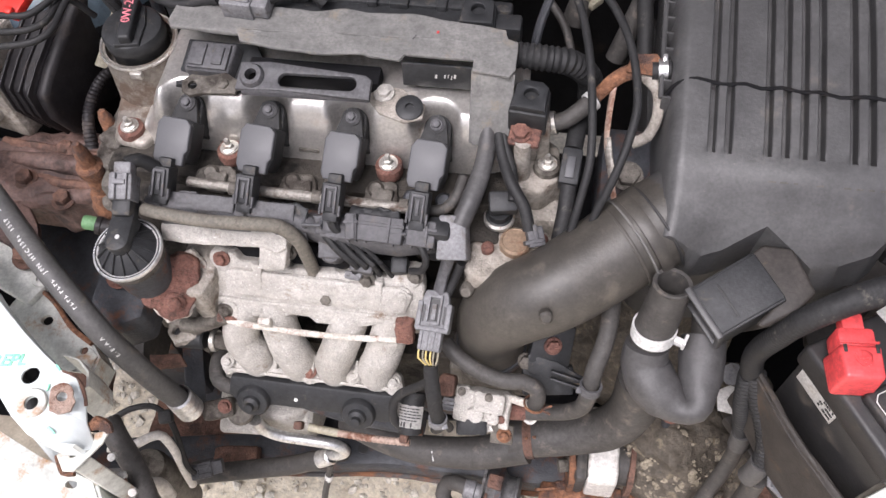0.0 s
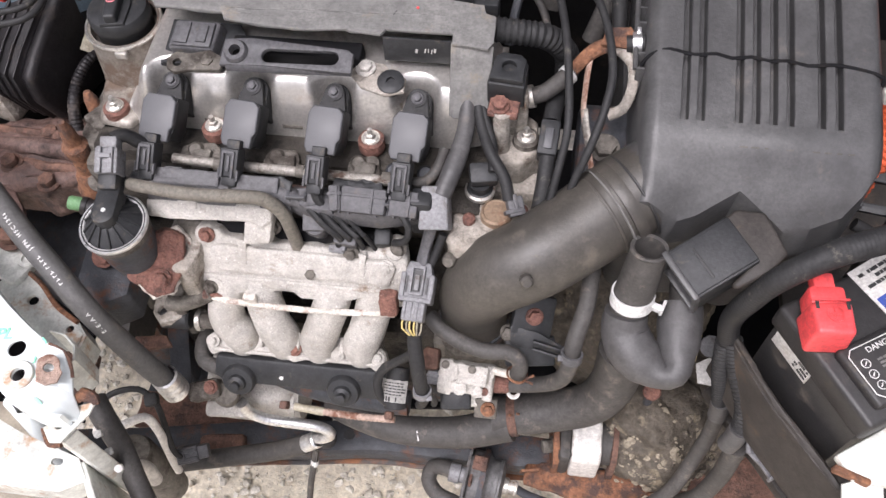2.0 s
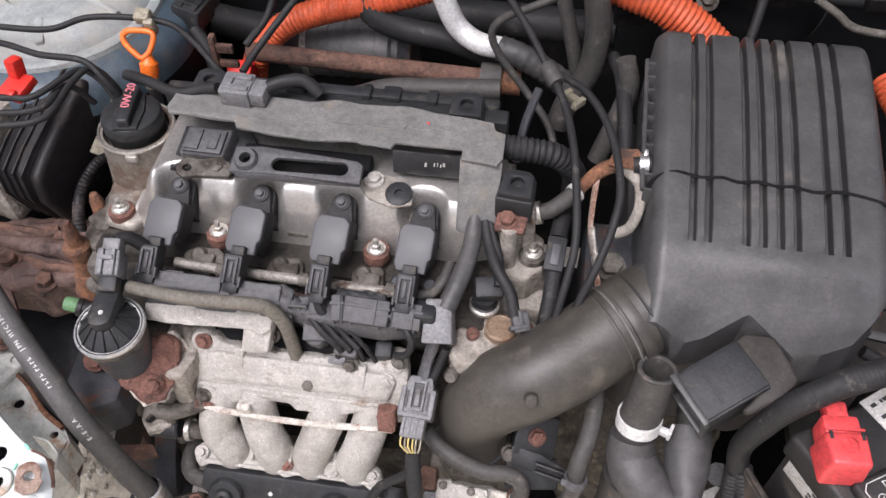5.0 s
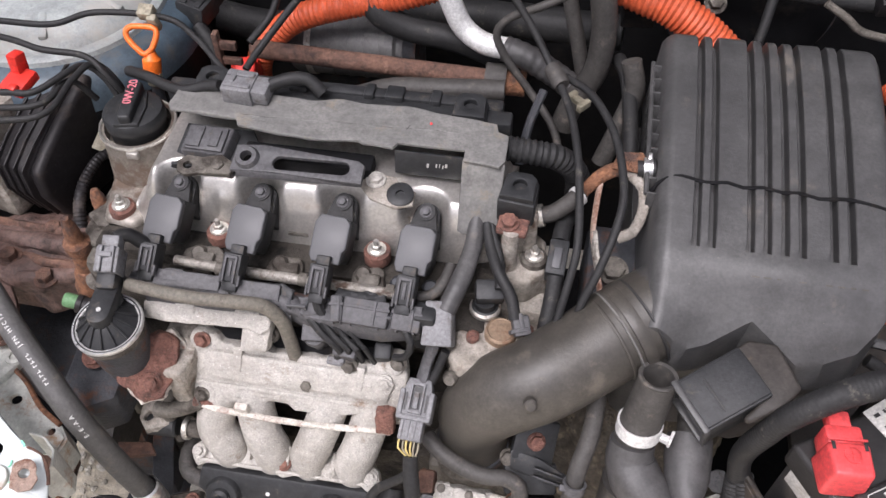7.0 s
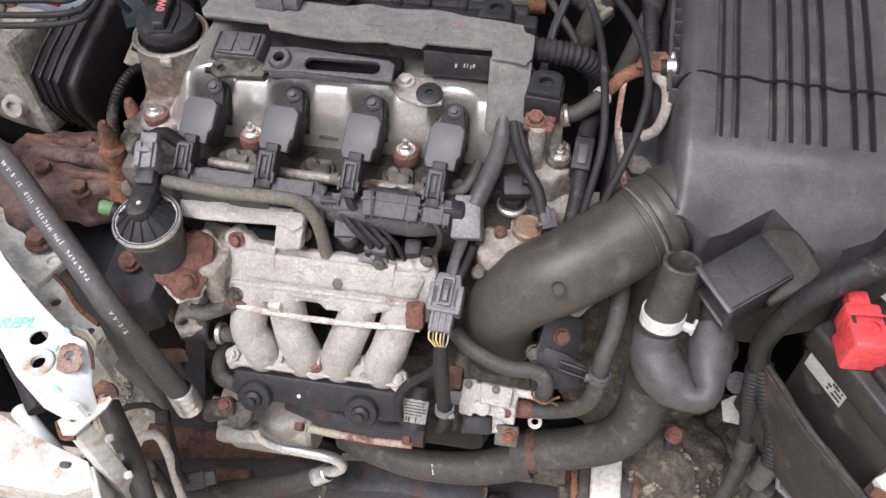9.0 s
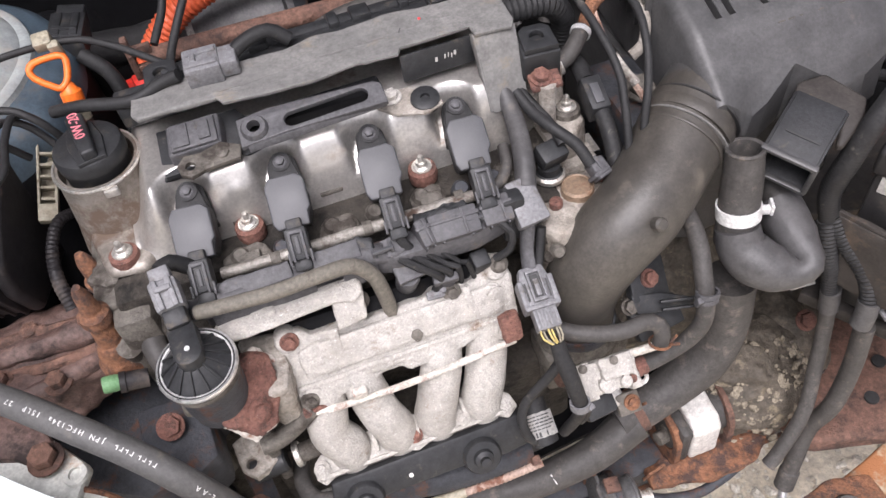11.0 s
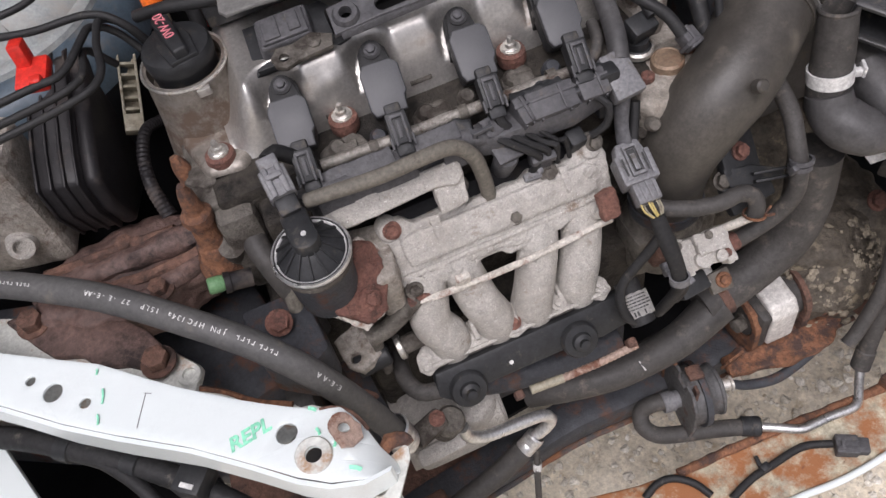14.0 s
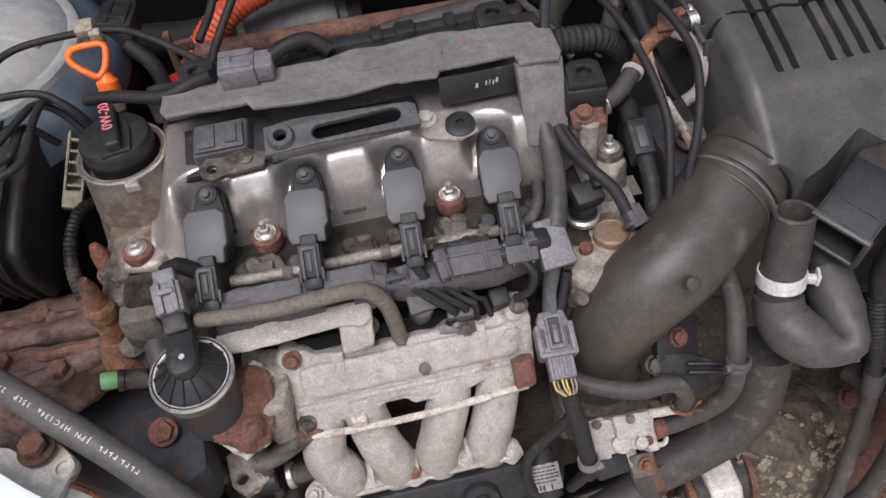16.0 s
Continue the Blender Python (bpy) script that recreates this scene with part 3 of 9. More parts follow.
oil_cap()


# ---- ignition coils ----
def ignition_coil():
    t = thing("ignition_coil", (0, -0.03, 0.76), "dark grey plastic ignition coil with a black connector below", "ignition coil", "ignition coils")
    tilt = at(0.0, -0.0420, 0.7965, 33, 0, 0)     # local z: out of the lid, local y: up the lid
    part("lid", prism([(-0.0165, 0.014), (-0.0120, 0.0212), (0.0110, 0.0212), (0.0165, 0.016), (0.0165, -0.008), (0.0135, -0.011), (0.0130, -0.0225), (-0.0135, -0.0225), (-0.0165, -0.0165)], -0.006, 0.001, tilt, 0.0014, 3), M_COIL, t)
    part("body", prism([(-0.0150, 0.020), (0.0155, 0.020), (0.0160, -0.008), (0.0125, -0.020), (-0.0130, -0.020), (-0.0150, -0.016)], -0.030, -0.005, tilt, 0.002), M_PLASTIC, t)
    ear = at(0.0, -0.001, 0.8005, 24, 0, 0)
    part("fixing_ear", join(prism(circle(0, 0.0, 0.0095, 20, 0, 180) + [(-0.015, -0.022), (0.015, -0.022)], -0.006, 0.001, ear, 0.001), lathe([(0.0080, 0), (0.0085, 0.0025), (0.006, 0.0025), (0.006, 0.001), (0, 0.001)], ear, 18)), M_WIRE, t)
    part("seal", prism(circle(0, -0.001, 0.0125, 24, 0, 180) + [(-0.0155, -0.026), (0.0155, -0.026)], -0.030, -0.006, ear, 0.0015), M_WIRE, t, "black rubber seal")
    s = hexhead(0.0042, 0.005, 0.0060)
    s.transform(ear @ at(0, 0, 0.0015))
    part("screw", s, M_TRAY, t)
    cn = at(0.0, -0.0770, 0.7815, 38, 0, 0)
    part("connector", join(box((0.0175, 0.026, 0.018), cn @ at(0, 0, -0.002), 0.0015), box((0.014, 0.012, 0.013), cn @ at(0, -0.016, -0.004), 0.0015), box((0.013, 0.014, 0.012), cn @ at(0, 0.014, -0.006), 0.0015)), M_PLASTIC, t)
    part("latch", join(box((0.0022, 0.024, 0.0034), cn @ at(-0.0050, -0.002, 0.0080), 0.0006), box((0.0022, 0.024, 0.0034), cn @ at(0.0050, -0.002, 0.0080), 0.0006), box((0.0115, 0.003, 0.0034), cn @ at(0, 0.0095, 0.0080), 0.0006), box((0.0032, 0.014, 0.002), cn @ at(0, -0.001, 0.0076), 0.0005), box((0.0022, 0.010, 0.005), cn @ at(-0.0088, -0.011, 0.004), 0.0006), box((0.0022, 0.010, 0.005), cn @ at(0.0088, -0.011, 0.004), 0.0006)), M_TRAY, t)
    part("lead", tube([(0.0, -0.090, 0.768), (0.002, -0.094, 0.760), (0.008, -0.097, 0.752)], 0.0045, 8), M_WIRE, t)
    return t


_coil = ignition_coil()
for _x, _rz in ((-0.1155, -5), (-0.0360, -5), (0.1215, -4)):
    copy_thing(_coil, at(_x, -0.03, 0.76, 0, 0, _rz))
_coil.matrix_basis = at(0.0430, -0.03, 0.76, 0, 0, -4)


# ---- nuts with rusted grommets on the cover ----
def cover_nut(p, label, mat, r=0.0125):
    t = thing("cover_nut", p, label, "nut", "cover nuts")
    part("grommet", rugged(lathe([(r * 0.8, -0.022), (r, -0.018), (r * 1.05, -0.012), (r, -0.006), (r * 0.7, -0.004), (0, -0.004)], at(*p), 24), 0.0006, 160, 1, p[0], 0.003), mat, t)
    part("washer", lathe([(r * 0.72, -0.005), (r * 0.72, -0.003), (0.004, -0.003)], at(*p), 20), M_ZINC, t)
    b = hexhead(0.0052, 0.006, 0.0075, 0.005)
    b.transform(at(p[0], p[1], p[2] - 0.003))
    part("nut", b, M_ZINC, t)


cover_nut((-0.183, -0.007, 0.768), "zinc nut on a red-rusted grommet at the cover's corner", M_RUST_RED)
cover_nut((-0.0755, -0.0230, 0.7700), "zinc nut on a rusty grommet between two coils", M_RUST_RED)
cover_nut((0.080, -0.026, 0.773), "zinc nut on a rusty round grommet between two coils", M_RUST_RED)
cover_nut((0.226, -0.006, 0.768), "zinc nut on a stained aluminium boss", M_ALU_DARK)
single("cover_ear", prism([(-0.222, -0.012), (-0.205, -0.026), (-0.165, -0.026), (-0.16, 0.01), (-0.20, 0.015)], 0.738, 0.750, bevel=0.003), M_ALU_DARK, "stained lug of the valve cover under a nut", "lug")
# plug screwed into the cover and its bracket
single("cover_plug", lathe([(0.0125, -0.004), (0.0125, 0.003), (0.011, 0.004), (0.004, 0.004), (0.004, 0.001), (0, 0.001)], at(0.099, 0.003, 0.815, 12, 0, 0), 24), M_PLASTIC, "small round black rubber plug on the valve cover", "plug")
single("cover_tab", plate([(0.066, 0.028), (0.058, 0.012), (0.072, -0.004), (0.096, -0.012), (0.112, -0.006), (0.112, 0.010), (0.098, 0.016), (0.09, 0.026)], [], 0.003, at(0, 0, 0.8130)), M_ALU_MID, "flat stained bracket on the valve cover", "bracket")
bolt((0.073, 0.018, 0.8155), (0, -0.1, 1), M_ALU, "whitish hexagon bolt in a flat bracket", 0.0065, 0.006, 0.0095)
single("cover_tab", plate([(-0.113, 0.006), (-0.111, -0.004), (-0.103, -0.008), (-0.092, -0.004), (-0.062, 0.0), (-0.059, 0.012), (-0.075, 0.02), (-0.092, 0.014), (-0.106, 0.014)], [circle(-0.1025, 0.003, 0.0042, 16)], 0.005, at(0, 0, 0.8135, 10, 4, 0)), M_ALU_DARK, "small dark steel bracket with an eye on the valve cover", "bracket")
bolt((-0.075, 0.008, 0.8185), (0, -0.15, 1), M_ALU_DARK, "grimy hexagon bolt in a small bracket", 0.006, 0.006, 0.009)


# ---- harness cover along the back of the engine ----
def harness_cover():
    t = thing("harness_cover", (0.02, 0.05, 0.80), "weathered grey plastic wiring cover with chipped edge", "wiring cover")
    m = at(0, 0.05, 0.846, 3, -1.5, 0) @ at(0, -0.05, 0)
    out = [(-0.136, 0.060), (-0.134, 0.082), (-0.112, 0.086), (-0.06, 0.084), (0.0, 0.080), (0.03, 0.084), (0.10, 0.081), (0.178, 0.070), (0.181, 0.060), (0.190, 0.056), (0.191, 0.026), (0.186, 0.018),
           (0.154, 0.022), (0.153, 0.034), (0.092, 0.036), (0.088, 0.029), (0.060, 0.031), (0.055, 0.034), (0.020, 0.031), (-0.022, 0.034), (-0.062, 0.040), (-0.066, 0.048), (-0.105, 0.052), (-0.132, 0.052)]
    part("top_sheet", rugged(plate(out, [], 0.0035, m, 0.0009), 0.0016, 26, 5, 3, 0.008), M_GREYCOVER, t)
    part("tear", join(*[box((0.0006, 0.008 + 0.004 * k, 0.0008), m @ at(-0.07 + 0.085 * k, 0.070 - 0.005 * k, 0.0018, 0, 0, 12 - 19 * k), 0.0) for k in range(3)]), M_PLASTIC, t, "dark split in the sheet")
    part("red_speck", lathe([(0.0014, 0), (0.0012, 0.0008), (0, 0.001)], m @ at(0.118, 0.062, 0.0024), 10), M_RED, t)
    part("right_arm", rugged(join(prism([(0.154, 0.004), (0.191, 0.004), (0.189, -0.066), (0.1845, -0.068), (0.156, -0.066), (0.1545, -0.058)], -0.0035, 0.0, at(0, 0.022, 0.8445, 62, 0, 0), 0.001), prism([(0.1525, 0.004), (0.155, 0.004), (0.1555, -0.065), (0.153, -0.064)], -0.012, 0.0, at(0, 0.022, 0.8445, 62, 0, 0), 0.0008)), 0.0004, 60, 2, 0, 0.006), M_GREYCOVER, t, "grey arm with white scuffs")
    part("front_panel", box((0.066, 0.003, 0.026), at(0.122, 0.031, 0.830, -6, 0, 0), 0.001), M_PLASTIC, t, "black front panel with worn print")
    part("print", join(*[box((w, 0.0006, 0.004), at(0.128 + dx, 0.0288, 0.832 + 0.001 * math.sin(dx * 900), -6, 8, 0), 0.0) for dx, w in ((-0.008, 0.002), (0.0, 0.0012), (0.003, 0.0008), (0.006, 0.001), (0.009, 0.002))]), M_LABEL, t, "worn white print")
    part("rear_channel", join(box((0.34, 0.020, 0.028), at(0.02, 0.092, 0.828), 0.003), box((0.30, 0.014, 0.012), at(0.03, 0.108, 0.838), 0.003)), M_PLASTIC, t, "black wiring channel")
    for i, x in enumerate((-0.10, -0.02, 0.05, 0.075, 0.115)):
        part("clip", box((0.018 if i % 2 else 0.010, 0.018, 0.012), at(x, 0.106, 0.842), 0.002), M_PLASTIC, t)


harness_cover()


def slotted_bracket():
    t = thing("coil_bracket", (0, 0.01, 0.80), "black plastic bracket with a long slot and a ring eye", "bracket")
    m = at(0.0, 0.006, 0.834, 18, -2, 0)
    part("bracket_plate", plate([(-0.058, -0.010), (-0.056, 0.016), (-0.030, 0.018), (0.060, 0.010), (0.066, 0.006), (0.066, -0.013), (-0.02, -0.009)], [circle(-0.0435, 0.003, 0.0055, 18), slot(0.017, 0.001, 0.072, 0.013)], 0.006, m, 0.0012), M_TRAY, t)
    part("ring_eye", lathe([(0.0055, 0.0), (0.0055, 0.0075), (0.0095, 0.0075), (0.0115, 0.004), (0.0115, 0.0)], m @ at(-0.0435, 0.003, 0), 22), M_TRAY, t)
    part("skirt", box((0.118, 0.003, 0.007), at(0.006, -0.003, 0.829, -8, -2, 0), 0.001), M_TRAY, t)
    part("under_block", box((0.125, 0.022, 0.016), at(0.006, 0.030, 0.818), 0.003), M_DARK, t)


slotted_bracket()


def relay():
    t = thing("relay", (-0.09, 0.036, 0.80), "dusty black plastic sensor box on the valve cover", "sensor")
    m = at(-0.093, 0.036, 0.818, 14, -3, -4)
    part("housing", prism([(-0.026, -0.016), (0.024, -0.016), (0.026, 0.018), (-0.024, 0.018)], -0.018, 0.010, m, 0.003, 3, 0.9), M_TRAY, t)
    part("lid", join(box((0.040, 0.026, 0.004), m @ at(0, 0, 0.011), 0.0015), box((0.014, 0.022, 0.003), m @ at(-0.010, 0, 0.0135), 0.001), box((0.010, 0.018, 0.003), m @ at(0.010, 0, 0.0135), 0.001)), M_TRAY, t)
    part("mounting_frame", join(plate([(-0.034, -0.026), (0.034, -0.026), (0.050, -0.022), (0.050, 0.004), (0.036, 0.024), (-0.034, 0.024)], [[(0.037, -0.018), (0.046, -0.016), (0.046, 0.002), (0.037, 0.002)]], 0.004, m @ at(0, 0, -0.006), 0.001), box((0.064, 0.003, 0.009), m @ at(0, -0.0245, -0.004), 0.001)), M_PLASTIC, t, "black mounting frame")
    part("base_flange", box((0.058, 0.004, 0.010), m @ at(0.0, -0.018, -0.012), 0.0015), M_TRAY, t)


relay()


def plug_connector(name, p, rz, mat, label, rx=0, size=(0.032, 0.026, 0.022)):
    t = thing(name, p, label, "connector")
    m = at(*p, rx, 0, rz)
    part("housing", box(size, m, 0.002), mat, t)
    part("sleeve", box((size[0] * 0.55, size[1] * 0.8, size[2] * 0.8), m @ at(size[0] * 0.7, 0, 0), 0.002), mat, t)
    part("latch", join(box((size[0] * 0.9, size[1] * 0.22, 0.004), m @ at(0, size[1] * 0.25, size[2] * 0.5), 0.001), box((size[0] * 0.9, size[1] * 0.22, 0.004), m @ at(0, -size[1] * 0.25, size[2] * 0.5), 0.001), box((0.005, size[1] * 0.7, 0.005), m @ at(-size[0] * 0.2, 0, size[2] * 0.5), 0.001)), mat, t)
    return t


plug_connector("wiring_connector", (-0.068, 0.078, 0.857), -4, M_GREYPLUG, "grey two-piece wiring connector on the harness cover", 5, (0.030, 0.028, 0.020))
single("wire_lead", tube([(-0.090, 0.080, 0.855), (-0.105, 0.083, 0.850), (-0.135, 0.082, 0.842), (-0.175, 0.100, 0.838), (-0.205, 0.115, 0.830)], 0.0055, 10), M_WIRE, "black taped wire lead running to the connector", "wire")
single("wire_lead", tube([(-0.048, 0.078, 0.857), (-0.030, 0.088, 0.862), (-0.008, 0.094, 0.862), (0.008, 0.090, 0.850)], 0.0065, 10), M_WIRE, "black taped wire lead arching from the connector", "wire")


# lugs with round holes at the ends of the harness cover
def hole_lug(p, label, rz=0):
    t = thing("mounting_lug", p, label, "lug", "mounting lugs")
    m = at(*p, 4, 0, rz)
    part("block", prism([(-0.017, -0.018), (0.017, -0.018), (0.016, 0.010), (0.010, 0.016), (-0.010, 0.016), (-0.016, 0.010)], -0.030, -0.001, m, 0.002), M_PLASTIC, t)
    part("top", plate([(-0.015, -0.016), (0.015, -0.016), (0.014, 0.009), (0.008, 0.014), (-0.008, 0.014), (-0.014, 0.009)], [circle(0, 0.0, 0.0062, 18)], 0.006, m @ at(0, 0, 0.002), 0.001), M_PLASTIC, t)


hole_lug((0.150, 0.092, 0.850), "black plastic lug with a round hole behind the wiring cover")
hole_lug((0.206, 0.014, 0.832), "black plastic lug with a round hole beside the wiring cover", -6)
hole_lug((-0.105, 0.098, 0.846), "black plastic lug with a round hole near the dipstick")

# bolt on an orange-rusted tab, and the corrugated loom beside it
single("rust_tab", rugged(box((0.028, 0.022, 0.006), at(0.204, -0.008, 0.806, 12, 0, -6), 0.002), 0.0007, 140, 3, 0, 0.003), M_RUST_RED, "rust-red steel tab under a bolt", "tab")
bolt((0.2, -0.009, 0.8095), (0, -0.2, 1), M_RUST_RED, "rust-red hexagon bolt on a tab", 0.0075, 0.007, 0.0095)
single("corrugated_loom", tube([(0.186, 0.056, 0.838), (0.215, 0.056, 0.836), (0.238, 0.060, 0.828), (0.256, 0.07, 0.80), (0.26, 0.08, 0.76)], 0.0122, 18, rib=(0.0055, 0.0017)), M_WIRE, "black corrugated wiring conduit beside the cover", "conduit")

# round head column and dusty castings between the cover and the cables
single("head_boss", rugged(join(lathe([(0.020, 0.66), (0.018, 0.72), (0.017, 0.745), (0.014, 0.750), (0, 0.750)], at(0.226, -0.006, 0), 22), box((0.035, 0.03, 0.08), at(0.205, 0.015, 0.745), 0.008), box((0.06, 0.05, 0.05), at(0.215, -0.02, 0.70), 0.01), prism([(0.195, -0.030), (0.222, -0.034), (0.238, -0.018), (0.236, 0.020), (0.215, 0.034), (0.195, 0.03)], 0.72, 0.757, bevel=0.004), prism([(0.214, -0.004), (0.228, 0.0), (0.226, 0.020), (0.212, 0.020)], 0.74, 0.808, bevel=0.003, taper=0.7), lathe([(0.008, 0), (0.0075, 0.05), (0, 0.05)], at(0.203, -0.016, 0.757), 14)), 0.0010, 90, 2, 0, 0.008), M_ALU_MID, "stained aluminium casting at the end of the cylinder head", "casting")


# ---- fuel rail, wiring tray and hoses before the coils ----
def fuel_rail():
    t = thing("fuel_rail", (0.01, -0.066, 0.75), "stained silver fuel rail with grimy castings below the coils", "fuel rail")
    part("rail_tube", rugged(tube([(-0.108, -0.060, 0.758), (-0.06, -0.062, 0.757), (0.03, -0.064, 0.757), (0.125, -0.066, 0.757)], [0.0048, 0.0052, 0.0052, 0.0050], 14), 0.0004, 150, 0), M_RAIL, t)
    part("end_hose", tube([(0.122, -0.066, 0.757), (0.138, -0.064, 0.760), (0.148, -0.054, 0.768), (0.152, -0.036, 0.772)], 0.0052, 12), M_RUBBER, t, "short black fuel hose")
    part("under_bar", tube([(-0.10, -0.073, 0.744), (0.0, -0.075, 0.742), (0.12, -0.077, 0.742)], 0.006, 10), M_RUST_BLACK, t)
    rnd = random.Random(8)
    for x in (-0.083, 0.0, 0.078):
        part("bracket", rugged(box((0.020, 0.018, 0.011), at(x, -0.055, 0.753, 14, 0, rnd.uniform(-6, 6)), 0.002), 0.0008, 120, 3, x * 50, 0.004), M_ALU_DARK, t)
    for x, w in ((-0.085, 0.046), (-0.004, 0.040), (0.076, 0.036), (0.148, 0.026)):
        part("injector_casting", rugged(prism([(-w / 2, -0.010), (w / 2, -0.012), (w / 2 - 0.004, 0.006), (w / 4, 0.011), (-w / 4, 0.009), (-w / 2 + 0.003, 0.005)], -0.012, 0.004, at(x, -0.047, 0.751, 16, 0, 0), 0.003), 0.0016, 90, 3, x * 31, 0.004), M_ALU_DARK, t)
    for x in (-0.09, -0.055, -0.01, 0.028, 0.07, 0.105, 0.135):
        part("bolt", lathe([(0.0078, -0.004), (0.0080, 0.005), (0.0055, 0.009), (0, 0.0095)], along((x, -0.045 - 0.006 * (int(x * 1000) % 2), 0.752), (0.1, -0.5, 1)), 16), M_RUST_BLACK if int(x * 1000) % 2 else M_ALU_DARK, t)
    for x in (-0.062, 0.018, 0.1):
        part("clamp_band", lathe([(0.0050, -0.004), (0.0064, -0.004), (0.0064, 0.004), (0.0050, 0.004)], along((x, -0.063, 0.757), (1, -0.03, 0)), 18), M_ALU_DARK, t)


fuel_rail()


def wiring_tray():
    t = thing("wiring_tray", (0.01, -0.088, 0.74), "dusty black plastic wiring tray clipped below the coils", "wiring tray")
    part("tray_body", prism([(-0.130, -0.092), (-0.10, -0.100), (-0.035, -0.100), (-0.028, -0.095), (0.012, -0.096), (0.03, -0.103), (0.10, -0.106), (0.142, -0.096), (0.142, -0.078), (0.06, -0.080), (0.0, -0.080), (-0.13, -0.078)], 0.735, 0.757, bevel=0.003), M_TRAY, t)
    part("front_wall", join(box((0.085, 0.004, 0.020), at(-0.080, -0.100, 0.750, -18, 0, 1), 0.001), box((0.030, 0.004, 0.018), at(0.0, -0.099, 0.748, -18, 0, 2), 0.001)), M_TRAY, t)
    part("tape_sleeve", rugged(tube([(-0.138, -0.086, 0.756), (-0.115, -0.091, 0.760), (-0.085, -0.088, 0.761), (-0.05, -0.090, 0.758), (-0.02, -0.088, 0.760), (0.01, -0.091, 0.757), (0.04, -0.096, 0.748)], [0.0090, 0.0095, 0.0075, 0.0090, 0.0075, 0.009, 0.0065], 12, 0.004), 0.0012, 110, 0), M_TRAY, t, "crumpled black tape sleeve")
    part("tray_strip", rugged(join(box((0.062, 0.015, 0.003), at(-0.083, -0.0885, 0.7690, 30, 0, 1), 0.001), box((0.050, 0.015, 0.003), at(-0.020, -0.0890, 0.7685, 30, 0, -1), 0.001)), 0.0008, 60, 4, 2, 0.006), M_TRAY, t, "dusty grey-black strip")
    for x, w, h, rz in ((0.085, 0.042, 0.026, -2), (0.122, 0.026, 0.024, -2), (0.058, 0.011, 0.030, 8)):
        jb = at(x, -0.091, 0.757, 28, 0, rz)
        j = part("junction_box", box((w, 0.024, h), jb, 0.002), M_TRAY, t, "ribbed grey-black connector box")
        part("lid_edge", join(box((w + 0.002, 0.003, 0.0022), jb @ at(0, 0.004, h / 2), 0.0005), box((0.0022, 0.022, 0.0022), jb @ at(w * 0.2, 0, h / 2 + 0.0006), 0.0005), box((0.0018, 0.002, h * 0.8), jb @ at(-w * 0.3, -0.0125, 0), 0.0004), box((0.0018, 0.002, h * 0.8), jb @ at(w * 0.3, -0.0125, 0), 0.0004)), M_TRAY, j)
    for x in (-0.095, -0.058, -0.020, 0.022, 0.10):
        part("clip", join(box((0.018, 0.003, 0.0035), at(x, -0.0985, 0.766, 0, 0, 3), 0.0008), box((0.003, 0.013, 0.005), at(x - 0.008, -0.093, 0.763), 0.0008), box((0.003, 0.013, 0.005), at(x + 0.008, -0.093, 0.763), 0.0008)), M_COIL, t)
    for k in range(4):
        part("wire", tube([(0.03 + 0.01 * k, -0.098, 0.754), (0.046 + 0.012 * k, -0.110, 0.744 - 0.004 * k), (0.062 + 0.008 * k, -0.115, 0.728 + 0.003 * k), (0.056 + 0.012 * k, -0.110, 0.706)], 0.0036 - 0.0004 * k, 8), M_WIRE, t)
    part("wire", tube([(0.118, -0.100, 0.760), (0.128, -0.112, 0.752), (0.124, -0.116, 0.735), (0.112, -0.112, 0.724)], 0.0034, 8), M_WIRE, t)
    part("wire", tube([(-0.125, -0.094, 0.760), (-0.13, -0.102, 0.768), (-0.142, -0.098, 0.774), (-0.150, -0.085, 0.775)], 0.004, 8), M_WIRE, t)
    for k, (x, y, z, w, h, rx, rz) in enumerate(((-0.105, -0.088, 0.766, 0.034, 0.020, 24, 8), (-0.070, -0.091, 0.764, 0.026, 0.016, 34, -12), (-0.034, -0.090, 0.766, 0.036, 0.018, 18, 6), (0.004, -0.089, 0.765, 0.028, 0.020, 30, -6), (0.034, -0.093, 0.762, 0.022, 0.016, 40, 14), (0.078, -0.082, 0.768, 0.046, 0.012, 12, -3))):
        flap = rugged(plate([(-w / 2, -h / 2), (-w * 0.1, -h * 0.62), (w * 0.22, -h * 0.42), (w / 2, -h * 0.55), (w * 0.46, h * 0.4), (w * 0.1, h / 2), (-w * 0.3, h * 0.42), (-w / 2, h * 0.5)], [], 0.0016, at(x, y, z, rx, 0, rz), 0.0003), 0.0030, 75, 3, k * 4.1, 0.004)
        part("tape_flap", flap, M_PLASTIC if k % 2 else M_TRAY, t, "torn black tape flap")
    part("injector_plug", join(lathe([(0.0095, -0.020), (0.0100, -0.004), (0.0105, 0.010), (0.009, 0.013), (0, 0.013)], at(0.036, -0.101, 0.722, 26, 0, 6), 18), box((0.024, 0.016, 0.006), at(0.038, -0.106, 0.738, 26, 0, 6), 0.0015)), M_TRAY, t)
    part("injector_plug", join(box((0.018, 0.018, 0.026), at(0.066, -0.106, 0.715, 20, 0, -6), 0.003), box((0.022, 0.008, 0.010), at(0.066, -0.114, 0.722, 20, 0, -6), 0.002)), M_TRAY, t)
    part("injector_plug", box((0.016, 0.016, 0.022), at(0.100, -0.104, 0.716, 20, 0, 4), 0.003), M_PLASTIC, t)
